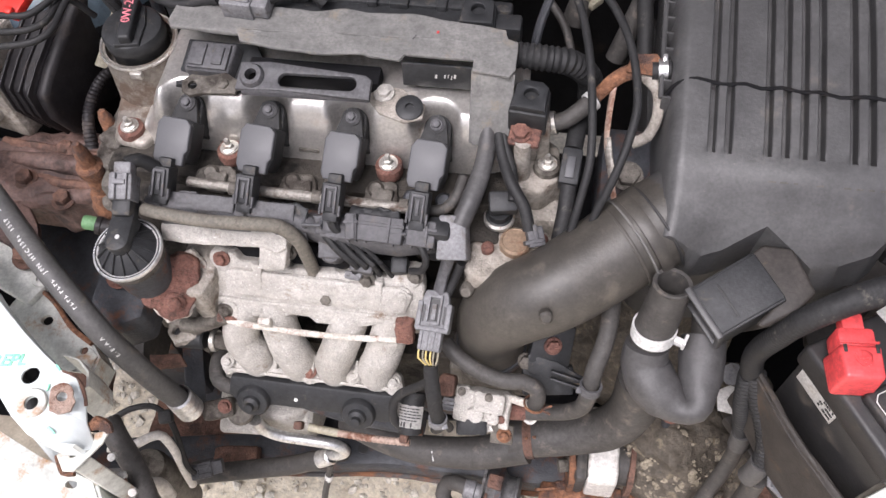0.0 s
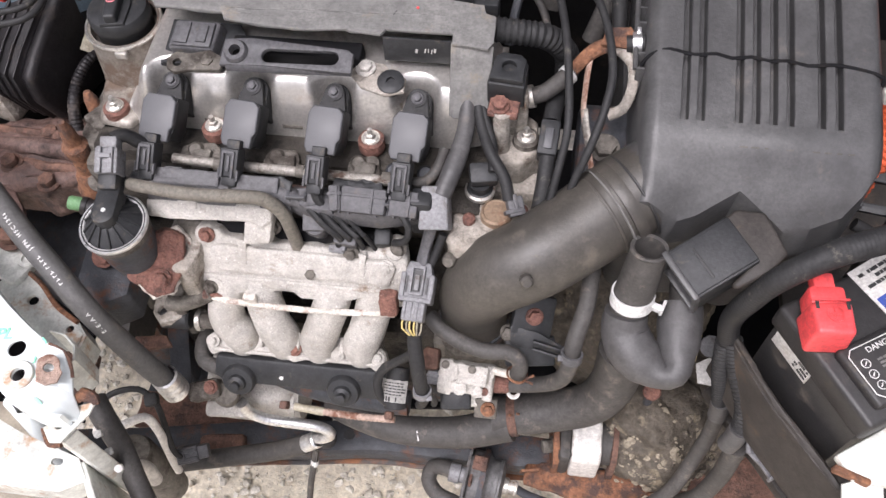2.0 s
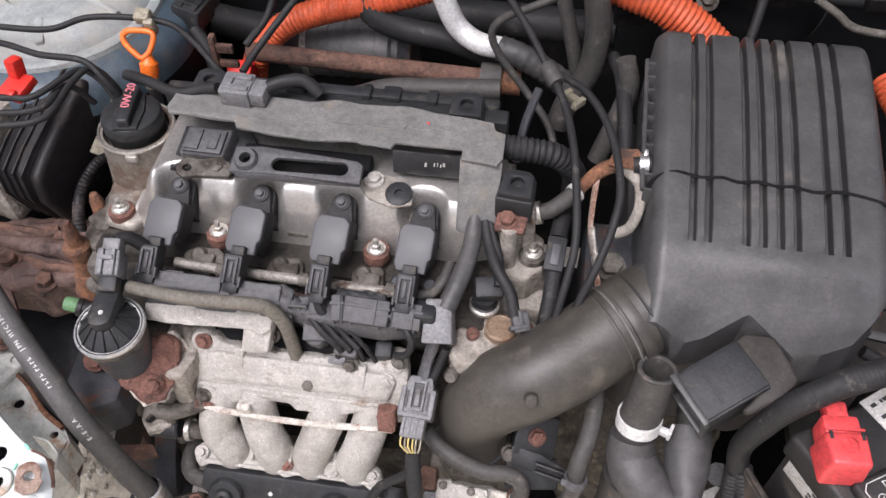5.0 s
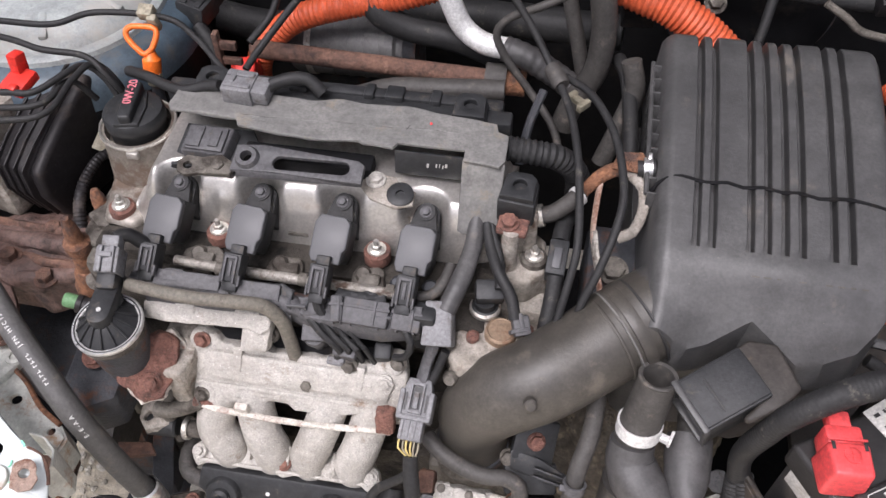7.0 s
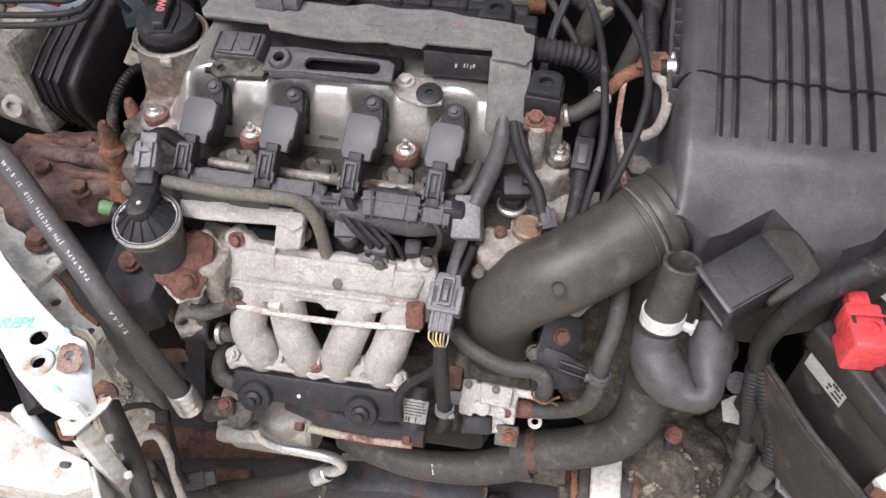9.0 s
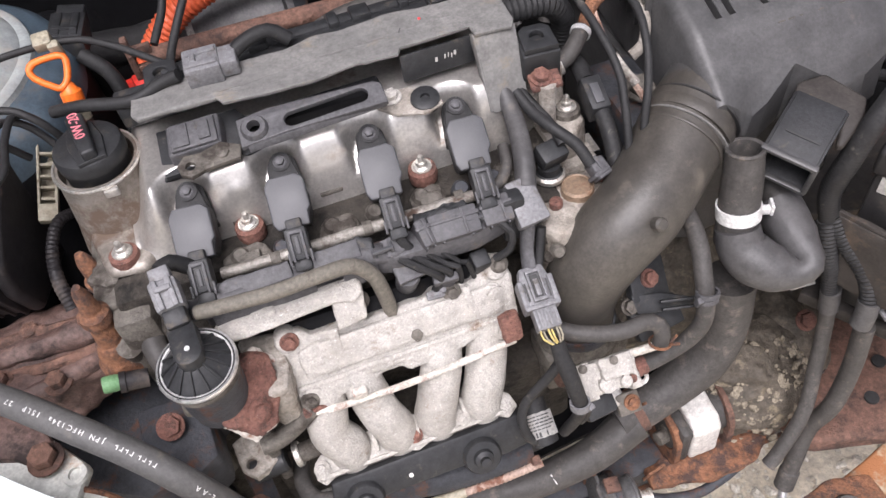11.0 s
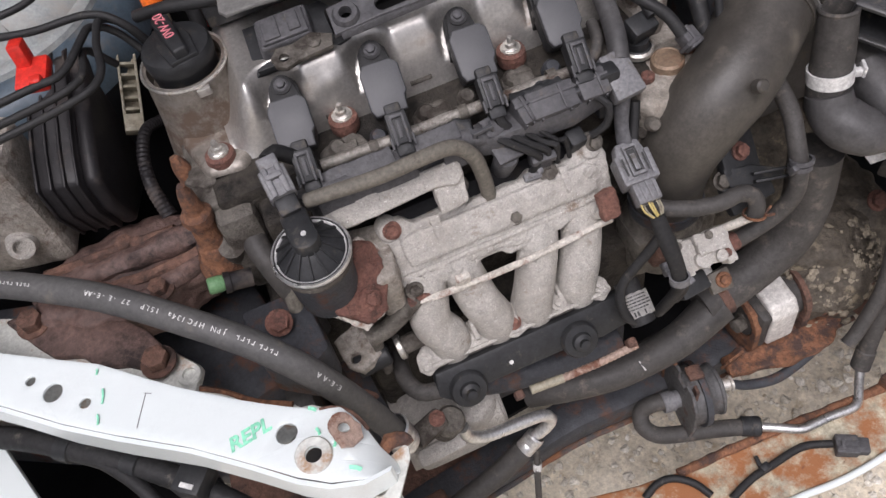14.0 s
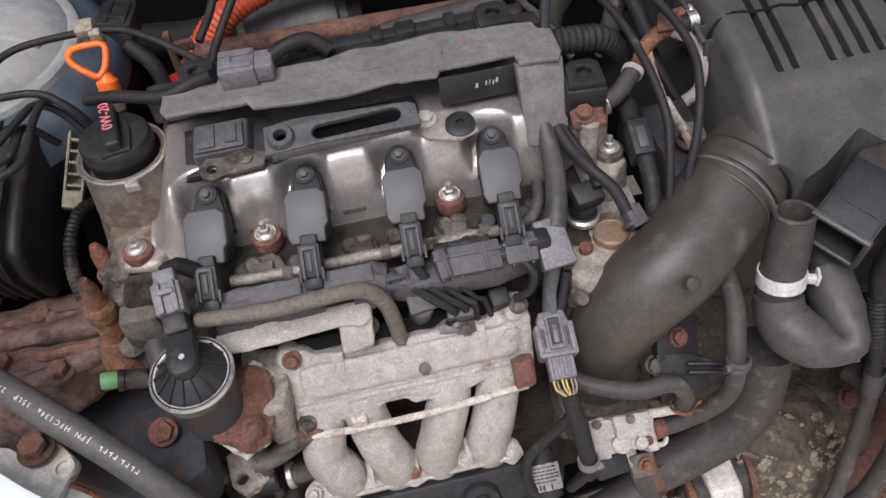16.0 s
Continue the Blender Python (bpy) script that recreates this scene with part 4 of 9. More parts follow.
    part("sensor_clip", join(box((0.016, 0.008, 0.008), at(0.055, -0.113, 0.704, 30, 0, -4), 0.002), box((0.006, 0.008, 0.012), at(0.062, -0.112, 0.707, 30, 0, -4), 0.002), box((0.012, 0.002, 0.002), at(0.055, -0.1165, 0.708, 30, 0, -4), 0.0005)), M_GREYPLUG, t, "grey-green plastic clip")


wiring_tray()
single("breather_hose", tube([(-0.130, -0.106, 0.776), (-0.112, -0.110, 0.779), (-0.07, -0.112, 0.777), (-0.03, -0.109, 0.775), (-0.006, -0.105, 0.768), (0.008, -0.106, 0.750), (0.013, -0.109, 0.725), (0.015, -0.111, 0.697)], [0.0058, 0.0060, 0.0062, 0.0062, 0.0064, 0.0066, 0.0066, 0.0066], 16), M_OLIVE, "aged olive rubber breather hose bending down into the manifold", "hose")


# ---- intake manifold ----
def manifold():
    t = thing("intake_manifold", (0.01, -0.17, 0.57), "corroded white-speckled cast aluminium intake manifold", "manifold")
    m = at(0.017, -0.1225, 0.679, 57, 0, 0)       # lid: local y up the slope, z outwards
    part("lid", rugged(prism([(-0.103, 0.026), (-0.096, 0.037), (-0.080, 0.036), (-0.072, 0.028), (-0.030, 0.030), (-0.025, 0.026), (0.03, 0.026), (0.035, 0.031), (0.072, 0.026), (0.083, 0.037), (0.103, 0.040), (0.107, 0.02), (0.104, -0.022), (0.099, -0.029), (0.062, -0.026), (0.050, -0.031), (0.010, -0.030), (-0.004, -0.025), (-0.045, -0.026), (-0.056, -0.031), (-0.098, -0.030), (-0.105, -0.020)], -0.012, 0.006, m, 0.003, 2), 0.0009, 130, 4, 2.0, 0.004), M_ALU, t)
    part("lid_step", rugged(prism([(-0.090, 0.018), (-0.080, 0.022), (0.085, 0.020), (0.097, 0.014), (0.090, -0.008), (-0.088, -0.008)], 0.004, 0.0115, m, 0.0035, 2), 0.0008, 130, 4, 5.0, 0.004), M_ALU, t)
    part("lid_ridge", rugged(join(prism([(-0.098, -0.013), (0.100, -0.013), (0.100, -0.018), (-0.098, -0.018)], 0.004, 0.0085, m, 0.0015), prism([(-0.060, 0.030), (-0.050, 0.030), (-0.052, 0.004), (-0.058, 0.004)], 0.004, 0.0130, m, 0.001), prism([(0.060, 0.026), (0.068, 0.026), (0.066, 0.002), (0.062, 0.002)], 0.004, 0.0128, m, 0.001)), 0.0005, 150, 3, 1.0, 0.004), M_ALU, t)
    part("lower_lip", rugged(prism([(-0.104, -0.020), (0.105, -0.020), (0.103, -0.034), (0.074, -0.036), (0.066, -0.030), (0.046, -0.029), (0.040, -0.035), (-0.002, -0.035), (-0.008, -0.029), (-0.028, -0.029), (-0.034, -0.036), (-0.10, -0.035)], -0.022, 0.003, m, 0.0025), 0.0007, 130, 3, 3.0, 0.005), M_ALU, t)
    for x in (-0.094, 0.094, 0.086, -0.088):
        part("boss", lathe([(0.0105, -0.01), (0.0100, 0.0065), (0.0085, 0.0085), (0, 0.0085)], m @ at(x, 0.030 if x in (-0.094, 0.094) else -0.026, 0), 18), M_ALU, t)
    # near-black box that paints the shade between lid and runners
    part("shadow_box", box((0.19, 0.05, 0.05), at(0.017, -0.088, 0.676, 57, 0, 0), 0.01), M_DARK, t)
    for x0, x1, x2 in ((-0.062, -0.070, -0.060), (-0.030, -0.022, -0.014), (0.050, 0.034, 0.026), (0.092, 0.080, 0.072)):
        part("runner", tube([(x0, -0.108, 0.672), (x0 * 0.8 + x1 * 0.2, -0.133, 0.645), (x1, -0.150, 0.610), (x2, -0.157, 0.586), (x2, -0.155, 0.560)], [0.0185, 0.0185, 0.0190, 0.0195, 0.0205], 26, 0.003, wobble=0.035), M_ALU, t)
    part("flange", prism([(-0.097, -0.014), (-0.090, -0.022), (-0.078, -0.016), (-0.01, -0.017), (0.0, -0.021), (0.012, -0.017), (0.080, -0.016), (0.090, -0.022), (0.102, -0.014), (0.098, 0.0), (0.08, 0.012), (-0.08, 0.012), (-0.095, 0.0)], -0.007, 0.006, at(0.0, -0.158, 0.5735, 28, 0, 0), 0.002), M_ALU, t)
    part("flange_rim", rugged(prism([(-0.094, -0.0125), (0.098, -0.0125), (0.096, -0.0165), (-0.092, -0.0165)], 0.004, 0.0095, at(0.0, -0.158, 0.5735, 28, 0, 0), 0.0012), 0.0006, 140, 3, 0, 0.005), M_ALU, t)
    for x in (-0.036, 0.004, 0.052):
        part("web", rugged(box((0.005, 0.020, 0.012), at(x, -0.160, 0.582, 28, 0, 0), 0.0015), 0.0005, 130, 2, x * 9, 0.004), M_ALU, t)
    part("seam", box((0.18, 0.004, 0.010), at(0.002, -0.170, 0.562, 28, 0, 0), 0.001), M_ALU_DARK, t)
    # cross tie in front of the runners
    part("tie_rod", tube([(-0.078, -0.149, 0.650), (-0.06, -0.152, 0.649), (0.02, -0.154, 0.648), (0.112, -0.150, 0.650)], 0.0032, 10, wobble=0.15), M_CREAM, t, "chalky white steel tie")
    part("tie_tab", box((0.013, 0.007, 0.030), at(-0.033, -0.150, 0.649, 12, 0, 0), 0.0015), M_CREAM, t)
    part("tie_end", rugged(box((0.022, 0.010, 0.010), at(-0.074, -0.147, 0.650, 20, 0, 8), 0.003), 0.001, 140, 2, 1, 0.003), M_RUST_RED, t, "red-rusted end of the tie")
    part("tie_end", rugged(box((0.018, 0.012, 0.027), at(0.1085, -0.1495, 0.673, -24, 0, 4), 0.003), 0.0014, 140, 3, 2, 0.003), M_RUST_RED, t, "red-rusted end of the tie")
    for x, y, mt in ((-0.092, 0.030, M_RUST_RED), (0.012, -0.001, M_ALU_DARK), (-0.092, -0.028, M_ALU_DARK), (0.086, -0.026, M_ALU), (0.098, 0.034, M_ALU_DARK), (0.052, 0.024, M_ALU_DARK), (0.086, 0.012, M_ALU)):
        b = hexhead(0.0055, 0.007, 0.0085)
        b.transform(m @ at(x, y, 0.007))
        part("bolt", b, mt, t)
    for x, mt in ((-0.089, M_ALU), (0.001, M_RUST_RED), (0.091, M_ALU), (0.048, M_ALU)):
        b = hexhead(0.0048, 0.006, 0.0075)
        b.transform(at(x, -0.168, 0.579, 28, 0, 0))
        part("bolt", b, mt, t)
    # casting arm to the EGR valve
    part("arm", rugged(join(prism([(-0.125, -0.008), (-0.10, -0.010), (-0.03, -0.009), (-0.012, -0.013), (-0.004, -0.008), (-0.004, 0.008), (-0.125, 0.008)], -0.006, 0.008, at(0.0, -0.100, 0.738, 38, 0, 2), 0.002), prism([(-0.032, -0.026), (-0.006, -0.024), (-0.002, 0.012), (-0.03, 0.014)], -0.006, 0.009, at(0.0, -0.102, 0.732, 50, 0, 0), 0.003), box((0.020, 0.010, 0.006), at(-0.085, -0.102, 0.746, 38, 0, 0), 0.001)), 0.0010, 110, 3, 4, 0.004), M_ALU, t)
    b = hexhead(0.006, 0.007, 0.0085)
    b.transform(at(-0.008, -0.103, 0.719, 50, 0, 0))
    part("bolt", b, M_ALU_DARK, t)
    return t


manifold()


# black fuel vapour bar under the manifold
def black_bar():
    t = thing("injector_cover", (0.01, -0.19, 0.53), "black plastic cover bar with two round bosses and dust specks", "cover bar")
    m = at(0.014, -0.187, 0.551, 55, 0, 0)
    part("bar", prism([(-0.100, 0.018), (0.100, 0.018), (0.100, -0.014), (0.065, -0.018), (0.02, -0.014), (-0.05, -0.014), (-0.09, -0.018), (-0.104, -0.006)], -0.012, 0.004, m, 0.003), M_PLASTIC, t)
    for x in (-0.075, 0.041):
        part("boss", lathe([(0.0185, -0.01), (0.0185, 0.006), (0.0165, 0.009), (0.010, 0.010), (0.009, 0.014), (0.005, 0.016), (0.005, 0.021), (0, 0.022)], m @ at(x, -0.008, 0.002), 26), M_PLASTIC, t)
    part("elbow_hose", tube([(-0.085, -0.185, 0.545), (-0.104, -0.180, 0.548), (-0.112, -0.160, 0.548), (-0.110, -0.13, 0.54)], 0.0085, 14), M_RUBBER, t, "black rubber elbow hose")
    part("paint_spot", lathe([(0.0022, 0), (0.0022, 0.0006), (0, 0.0008)], m @ at(-0.028, -0.002, 0.004), 12), M_PRINT, t, "white paint spot")


black_bar()


def ink_bars(parent, m, w, h, rows, seed, mat=None):
    """Rows of dark bars that stand for unreadable print."""
    rnd = random.Random(seed)
    bms = []
    for r in range(rows):
        y = h * (0.5 - (r + 0.5) / rows)
        x = -w / 2
        while x < w / 2 - 0.001:
            k = min(rnd.uniform(0.06, 0.2) * w, w / 2 - x)
            if rnd.random() < 0.75:
                bms.append(box((k * 0.85, h / rows * 0.55, 0.0003), m @ at(x + k / 2, y, 0.0004), 0.0))
            x += k
    return part("print", join(*bms), mat or M_INK, parent)


def tag_label():
    t = thing("paper_label", (0.1125, -0.203, 0.56), "dirty white printed label wrapped on a wire bundle", "label")
    m = at(0.1125, -0.2030, 0.579, 28, -4, -4)

    def curl(bm, lift):
        for v in bm.verts:
            v.co = m @ Vector((v.co.x, v.co.y, v.co.z + lift - v.co.x ** 2 / 0.034))
        return bm

    sheet = bmesh.new()
    grid = [[sheet.verts.new((-0.0135 + 0.0027 * i, y + 0.0004 * math.sin(i * 2.1), 0)) for i in range(11)] for y in (-0.0115, 0.0115)]
    for i in range(10):
        sheet.faces.new((grid[0][i], grid[0][i + 1], grid[1][i + 1], grid[1][i]))
    bmesh.ops.solidify(sheet, geom=sheet.faces[:], thickness=0.0005)
    part("paper", curl(sheet, 0.0), M_LABEL, t)
    rnd = random.Random(4)
    bars = []
    for r in range(5):
        x = -0.0105
        while x < 0.0095:
            w = rnd.uniform(0.0014, 0.0042)
            bars.append(box((w, 0.0012, 0.0003), at(x + w / 2, 0.0085 - 0.0030 * r, 0.0), 0.0))
            x += w + 0.0008
    bars += [box((w, 0.0046, 0.0003), at(x, -0.0082, 0.0), 0.0) for x, w in ((-0.0062, 0.0016), (-0.0030, 0.0022), (0.004, 0.0014))]
    part("print", curl(join(*bars), 0.0007), M_INK, t)
    part("wrapped_lead", tube([tuple(m @ Vector((0.0, 0.024, -0.0135))), tuple(m @ Vector((0, 0, -0.0130))), tuple(m @ Vector((0.001, -0.018, -0.0150)))], 0.0122, 18), M_WIRE, t)


tag_label()
_rod = thing("tie_shaft", (0.05, -0.211, 0.505), "cream and rust-coloured steel rod under the manifold", "rod")
part("bare_end", tube([(-0.004, -0.207, 0.510), (0.030, -0.2095, 0.5105)], 0.0046, 12), M_BEIGE, _rod, "cream bare end")
part("ribbed_sleeve", tube([(0.030, -0.2095, 0.5105), (0.07, -0.211, 0.512), (0.110, -0.211, 0.515)], 0.0044, 10, rib=(0.0045, 0.0008)), M_RUST_TAB, _rod, "rust-stained ribbed sleeve")
for _x, _y, _z in ((-0.016, -0.206, 0.508), (0.104, -0.209, 0.520)):
    single("rod_clip", box((0.009, 0.009, 0.016), at(_x, _y, _z, 20, 0, 0), 0.002), M_RUST, "rust-brown clip holding a thin rod", "clip", "rod clips")


# ---- EGR valve ----
def egr_valve():
    c = Vector((-0.141, -0.139, 0.0))
    t = thing("egr_valve", (c.x, c.y, 0.68), "round black EGR valve with steel ring and ribbed top", "valve")
    lean = at(c.x, c.y, 0.755, 4, 0, 0) @ Matrix.Diagonal((0.89, 0.89, 1.0, 1.0))
    part("canister", lathe([(0.020, -0.068), (0.0275, -0.063), (0.0285, -0.050), (0.0295, -0.046), (0.0305, -0.02), (0.0315, -0.004)], lean, 36), M_RUST_BLACK, t)
    part("ring_band", rugged(lathe([(0.0310, -0.011), (0.0335, -0.0095), (0.0338, 0.001), (0.0325, 0.003)], lean, 44), 0.0003, 150, 0), M_ALU_DARK, t, "dull stained steel band")
    part("steel_ring", lathe([(0.0330, -0.0015), (0.0352, 0.0000), (0.0358, 0.0025), (0.0348, 0.0046), (0.0333, 0.0046), (0.0322, 0.0030), (0.0325, 0.0005)], lean, 56), M_BARE, t, "bright crimped steel ring")
    part("ring_groove", lathe([(0.0318, 0.0030), (0.0322, 0.0046), (0.0332, 0.0048), (0.0336, 0.0036)], lean, 48), M_INK, t, "dark groove in the ring")
    part("inner_ring", lathe([(0.0300, 0.002), (0.0305, 0.0040), (0.0316, 0.0046), (0.0320, 0.002)], lean, 48), M_TAPE, t, "thin bright inner ring")
    part("dome", lathe([(0.0312, 0.001), (0.028, 0.005), (0.018, 0.013), (0.012, 0.018), (0, 0.02)], lean, 36), M_PLASTIC, t)
    for i in range(14):
        a = 360 * i / 14
        part("rib", prism([(0.010, 0.016), (0.030, 0.002), (0.031, 0.004), (0.030, 0.0065), (0.011, 0.021)], -0.0009, 0.0009, lean @ at(0, 0, 0, 0, 0, a) @ at(0, 0, 0, 90, 0, 0), 0.0004, 1), M_PLASTIC, t)
    neck = lean @ at(0, 0, 0, 0, 0, 4)
    part("neck", join(prism(circle(0, -0.002, 0.0125, 14, 180, 180) + [(0.012, 0.028), (-0.012, 0.028)], 0.010, 0.028, neck, 0.003), box((0.020, 0.020, 0.020), neck @ at(0, 0.034, 0.026, 18, 0, 0), 0.003)), M_PLASTIC, t)
    part("paint_dot", lathe([(0.0024, 0), (0.0024, 0.0008), (0, 0.001)], neck @ at(0.001, 0.000, 0.0282), 12), M_PRINT, t, "white paint dot")
    cn = neck @ at(0, 0.050, 0.037, 22, 0, 0)
    part("connector", join(box((0.024, 0.026, 0.020), cn, 0.002), box((0.018, 0.014, 0.014), cn @ at(0, 0.018, 0), 0.002), box((0.005, 0.026, 0.004), cn @ at(-0.006, 0.0, 0.011), 0.001), box((0.005, 0.026, 0.004), cn @ at(0.006, 0.0, 0.011), 0.001), box((0.014, 0.005, 0.005), cn @ at(0, 0.004, 0.012), 0.001)), M_GREYPLUG, t, "grey wiring connector")
    part("connector_lead", tube([tuple(cn @ Vector((0, 0.024, -0.002))), tuple(cn @ Vector((0.010, 0.030, -0.008))), tuple(cn @ Vector((0.024, 0.024, -0.022)))], 0.0065, 10), M_WIRE, t)
    # rusted base flange towards the manifold
    base = at(-0.112, -0.146, 0.694, 50, 12, 18)
    part("base_flange", rugged(prism([(-0.040, 0.020), (-0.030, 0.034), (0.010, 0.040), (0.022, 0.028), (0.018, -0.004), (0.004, -0.026), (-0.010, -0.030), (-0.034, -0.006)], -0.008, 0.006, base, 0.003), 0.0030, 80, 4, 0, 0.003), M_RUST_RED, t, "flaking red-brown rusted flange")
    part("gasket_edge", rugged(prism([(-0.036, 0.014), (0.014, 0.040), (0.027, 0.026), (0.022, -0.006), (0.006, -0.031), (-0.013, -0.034), (-0.036, -0.008)], -0.013, -0.007, base, 0.001), 0.0024, 130, 4, 3, 0.003), M_CREAM, t, "white corroded gasket edge")
    part("side_casting", rugged(prism([(-0.118, -0.085), (-0.082, -0.090), (-0.080, -0.128), (-0.086, -0.150), (-0.104, -0.148), (-0.118, -0.120)], 0.640, 0.700, bevel=0.004), 0.0018, 80, 4, 6, 0.004), M_ALU_MID, t, "corroded aluminium port casting")
    b = hexhead(0.0065, 0.007, 0.010)
    b.transform(base @ at(-0.004, -0.008, 0.006))
    part("bolt", b, M_RUST_RED, t)


egr_valve()


# ---- air intake ----
def intake_tube():
    t = thing("intake_tube", (0.2, -0.12, 0.60), "dusty dark brown-black rubber air intake tube", "intake tube")
    path = [(0.345, -0.046, 0.762), (0.318, -0.062, 0.753), (0.285, -0.088, 0.742), (0.245, -0.116, 0.730), (0.212, -0.126, 0.710), (0.192, -0.126, 0.675), (0.188, -0.122, 0.635), (0.188, -0.120, 0.600)]
    part("tube_wall", tube(path, [0.041, 0.041, 0.040, 0.039, 0.038, 0.036, 0.034, 0.034], 36, 0.004), M_TUBE, t)
    d = (Vector(path[2]) - Vector(path[0])).normalized()
    for o, w, hw, mt, lb in ((0.022, 0.0424, 0.0012, M_INK, "dark joint line"), (0.036, 0.0426, 0.0060, M_TUBE, ""), (0.046, 0.0428, 0.0010, M_GREYCOVER, "pale dusty seam line"), (0.054, 0.0414, 0.0016, M_TUBE, "")):
        part("joint_ring", lathe([(0.036, -hw), (w - 0.0006, -hw * 0.9), (w, -hw * 0.4), (w, hw * 0.4), (w - 0.0006, hw * 0.9), (0.036, hw)], along(Vector(path[0]) + d * o, d), 44), mt, t, lb)
    part("nub", lathe([(0.006, -0.004), (0.006, 0.004), (0.004, 0.006), (0, 0.006)], along((0.238, -0.158, 0.757), (0.1, -0.7, 0.6)), 14), M_TUBE, t)
    part("lower_clamp", lathe([(0.034, -0.006), (0.0365, -0.006), (0.0365, 0.006), (0.034, 0.006)], at(0.188, -0.120, 0.598), 32), M_RUST_BLACK, t, "rusty hose clamp")


intake_tube()


def air_box():
    t = thing("air_filter_box", (0.43, 0.06, 0.60), "large dusty black plastic air filter box with grooved lid", "air filter box")
    # lid: profile of the top over y, with grooves running front to back
    slots = (0.360, 0.3735, 0.4055, 0.4195, 0.434, 0.448, 0.474, 0.4885)
    x0, x1 = 0.326, 0.527
    cuts = {round(x0 + (x1 - x0) * i / 60, 5) for i in range(61)}
    for s in slots:
        cuts = {c for c in cuts if abs(c - s) > 0.0050} | {round(s + o, 5) for o in (-0.0040, -0.0031, -0.0026, -0.0013, 0, 0.0013, 0.0026, 0.0031, 0.0040)}
    xs = sorted(cuts)
    nx = len(xs) - 1
    prof = [(-0.105, 0.742), (-0.096, 0.757), (-0.085, 0.772), (-0.072, 0.788), (-0.058, 0.802), (-0.046, 0.813), (-0.036, 0.820), (-0.030, 0.8235), (-0.0275, 0.8245), (-0.024, 0.826), (-0.020, 0.8272), (-0.012, 0.830), (0.0, 0.8335), (0.02, 0.839), (0.033, 0.8425), (0.036, 0.8432), (0.06, 0.849), (0.09, 0.8560), (0.12, 0.8625), (0.15, 0.8675), (0.172, 0.8705), (0.194, 0.873), (0.203, 0.872), (0.210, 0.868), (0.216, 0.859)]
    bm = bmesh.new()
    rows = []
    fine = []
    for (ya, za), (yb, zb) in zip(prof, prof[1:]):
        n = max(1, int((yb - ya) / 0.004))
        fine += [(ya + (yb - ya) * k / n, za + (zb - za) * k / n) for k in range(n)]
    front = [(0.326, -0.085), (0.361, -0.090), (0.380, -0.085), (0.413, -0.069), (0.433, -0.079), (0.458, -0.092), (0.478, -0.087), (0.500, -0.080), (0.514, -0.066), (0.527, -0.045)]

    def along_line(line, v):
        for (a, p), (b, q) in zip(line, line[1:]):
            if v <= b:
                return p + (q - p) * (v - a) / (b - a)
        return line[-1][1]

    for y0, z0 in fine + [prof[-1]]:
        row = []
        for x in xs:
            y, z = y0, z0
            if y0 < -0.03:
                y = -0.03 + (y0 + 0.03) * (-0.03 - along_line(front, x)) / 0.075
                z = along_line(prof, y)
            # the outlet neck swells out of the lid's front corner
            s, dl = (x - 0.332) * 0.866 + (y + 0.053) * 0.5, -(x - 0.332) * 0.5 + (y + 0.053) * 0.866
            if abs(dl) < 0.056 and s < 0.085:
                zt = 0.757 + 0.04 * s + math.sqrt(max(0.0, 0.0440 ** 2 - dl * dl)) - 0.5 * max(0.0, abs(dl) - 0.040) - 14.0 * max(0.0, s - 0.045) ** 2
                q = max(0.0, min(1.0, 0.5 + 0.5 * (zt - z) / 0.016))
                z = z + (zt - z) * q + 0.016 * q * (1 - q)
            g = 0.0
            if y > -0.0235:
                for s in slots:
                    d = abs(x - s)
                    if d < 0.0032:
                        g = max(g, 1.0 if d < 0.0027 else 0.07)
                front = min(1, (y + 0.0235) / 0.003)
                back = 1
                g *= min(front, 1) * back
            e = min((x - x0), (x1 - x)) / 0.012
            edge = 0.010 * (1 - min(1, e)) ** 2
            bulge = 0.004 * math.exp(-((x - 0.44) / 0.05) ** 2) * math.exp(-((y + 0.04) / 0.012) ** 2)
            row.append(bm.verts.new((x, y, z - 0.0125 * g - edge + bulge + 0.0007 * noise.noise(Vector((x * 22, y * 14, 7))))))
        rows.append(row)
    for a, b in zip(rows, rows[1:]):
        for i in range(nx):
            bm.faces.new((a[i], a[i + 1], b[i + 1], b[i]))
    rim = rows[0] + [r[-1] for r in rows[1:]] + rows[-1][-2::-1] + [r[0] for r in rows[-2:0:-1]]
    low = [bm.verts.new((v.co.x + (0.004 if v.co.x > 0.43 else -0.004), v.co.y, min(v.co.z - 0.02, 0.735 + 0.14 * max(v.co.y, -0.05)))) for v in rim]
    for i in range(len(rim)):
        j = (i + 1) % len(rim)
        bm.faces.new((rim[i], low[i], low[j], rim[j]))
    bmesh.ops.recalc_face_normals(bm, faces=bm.faces)
    part("lid", bm, M_AIRBOX, t)
    part("case", prism([(0.322, -0.04), (0.345, -0.055), (0.40, -0.050), (0.45, -0.062), (0.535, -0.03), (0.545, 0.21), (0.322, 0.21)], 0.56, 0.742, bevel=0.01), M_AIRBOX, t)
    part("seam_flange", prism([(0.318, -0.045), (0.345, -0.062), (0.40, -0.056), (0.452, -0.068), (0.540, -0.034), (0.551, 0.215), (0.318, 0.215)], 0.728, 0.738, bevel=0.002), M_AIRBOX, t)
    part("neck", tube([(0.332, -0.053, 0.757), (0.36, -0.038, 0.766), (0.385, -0.024, 0.766), (0.41, -0.008, 0.762)], [0.041, 0.0425, 0.0420, 0.038], 32, 0.005), M_AIRBOX, t)
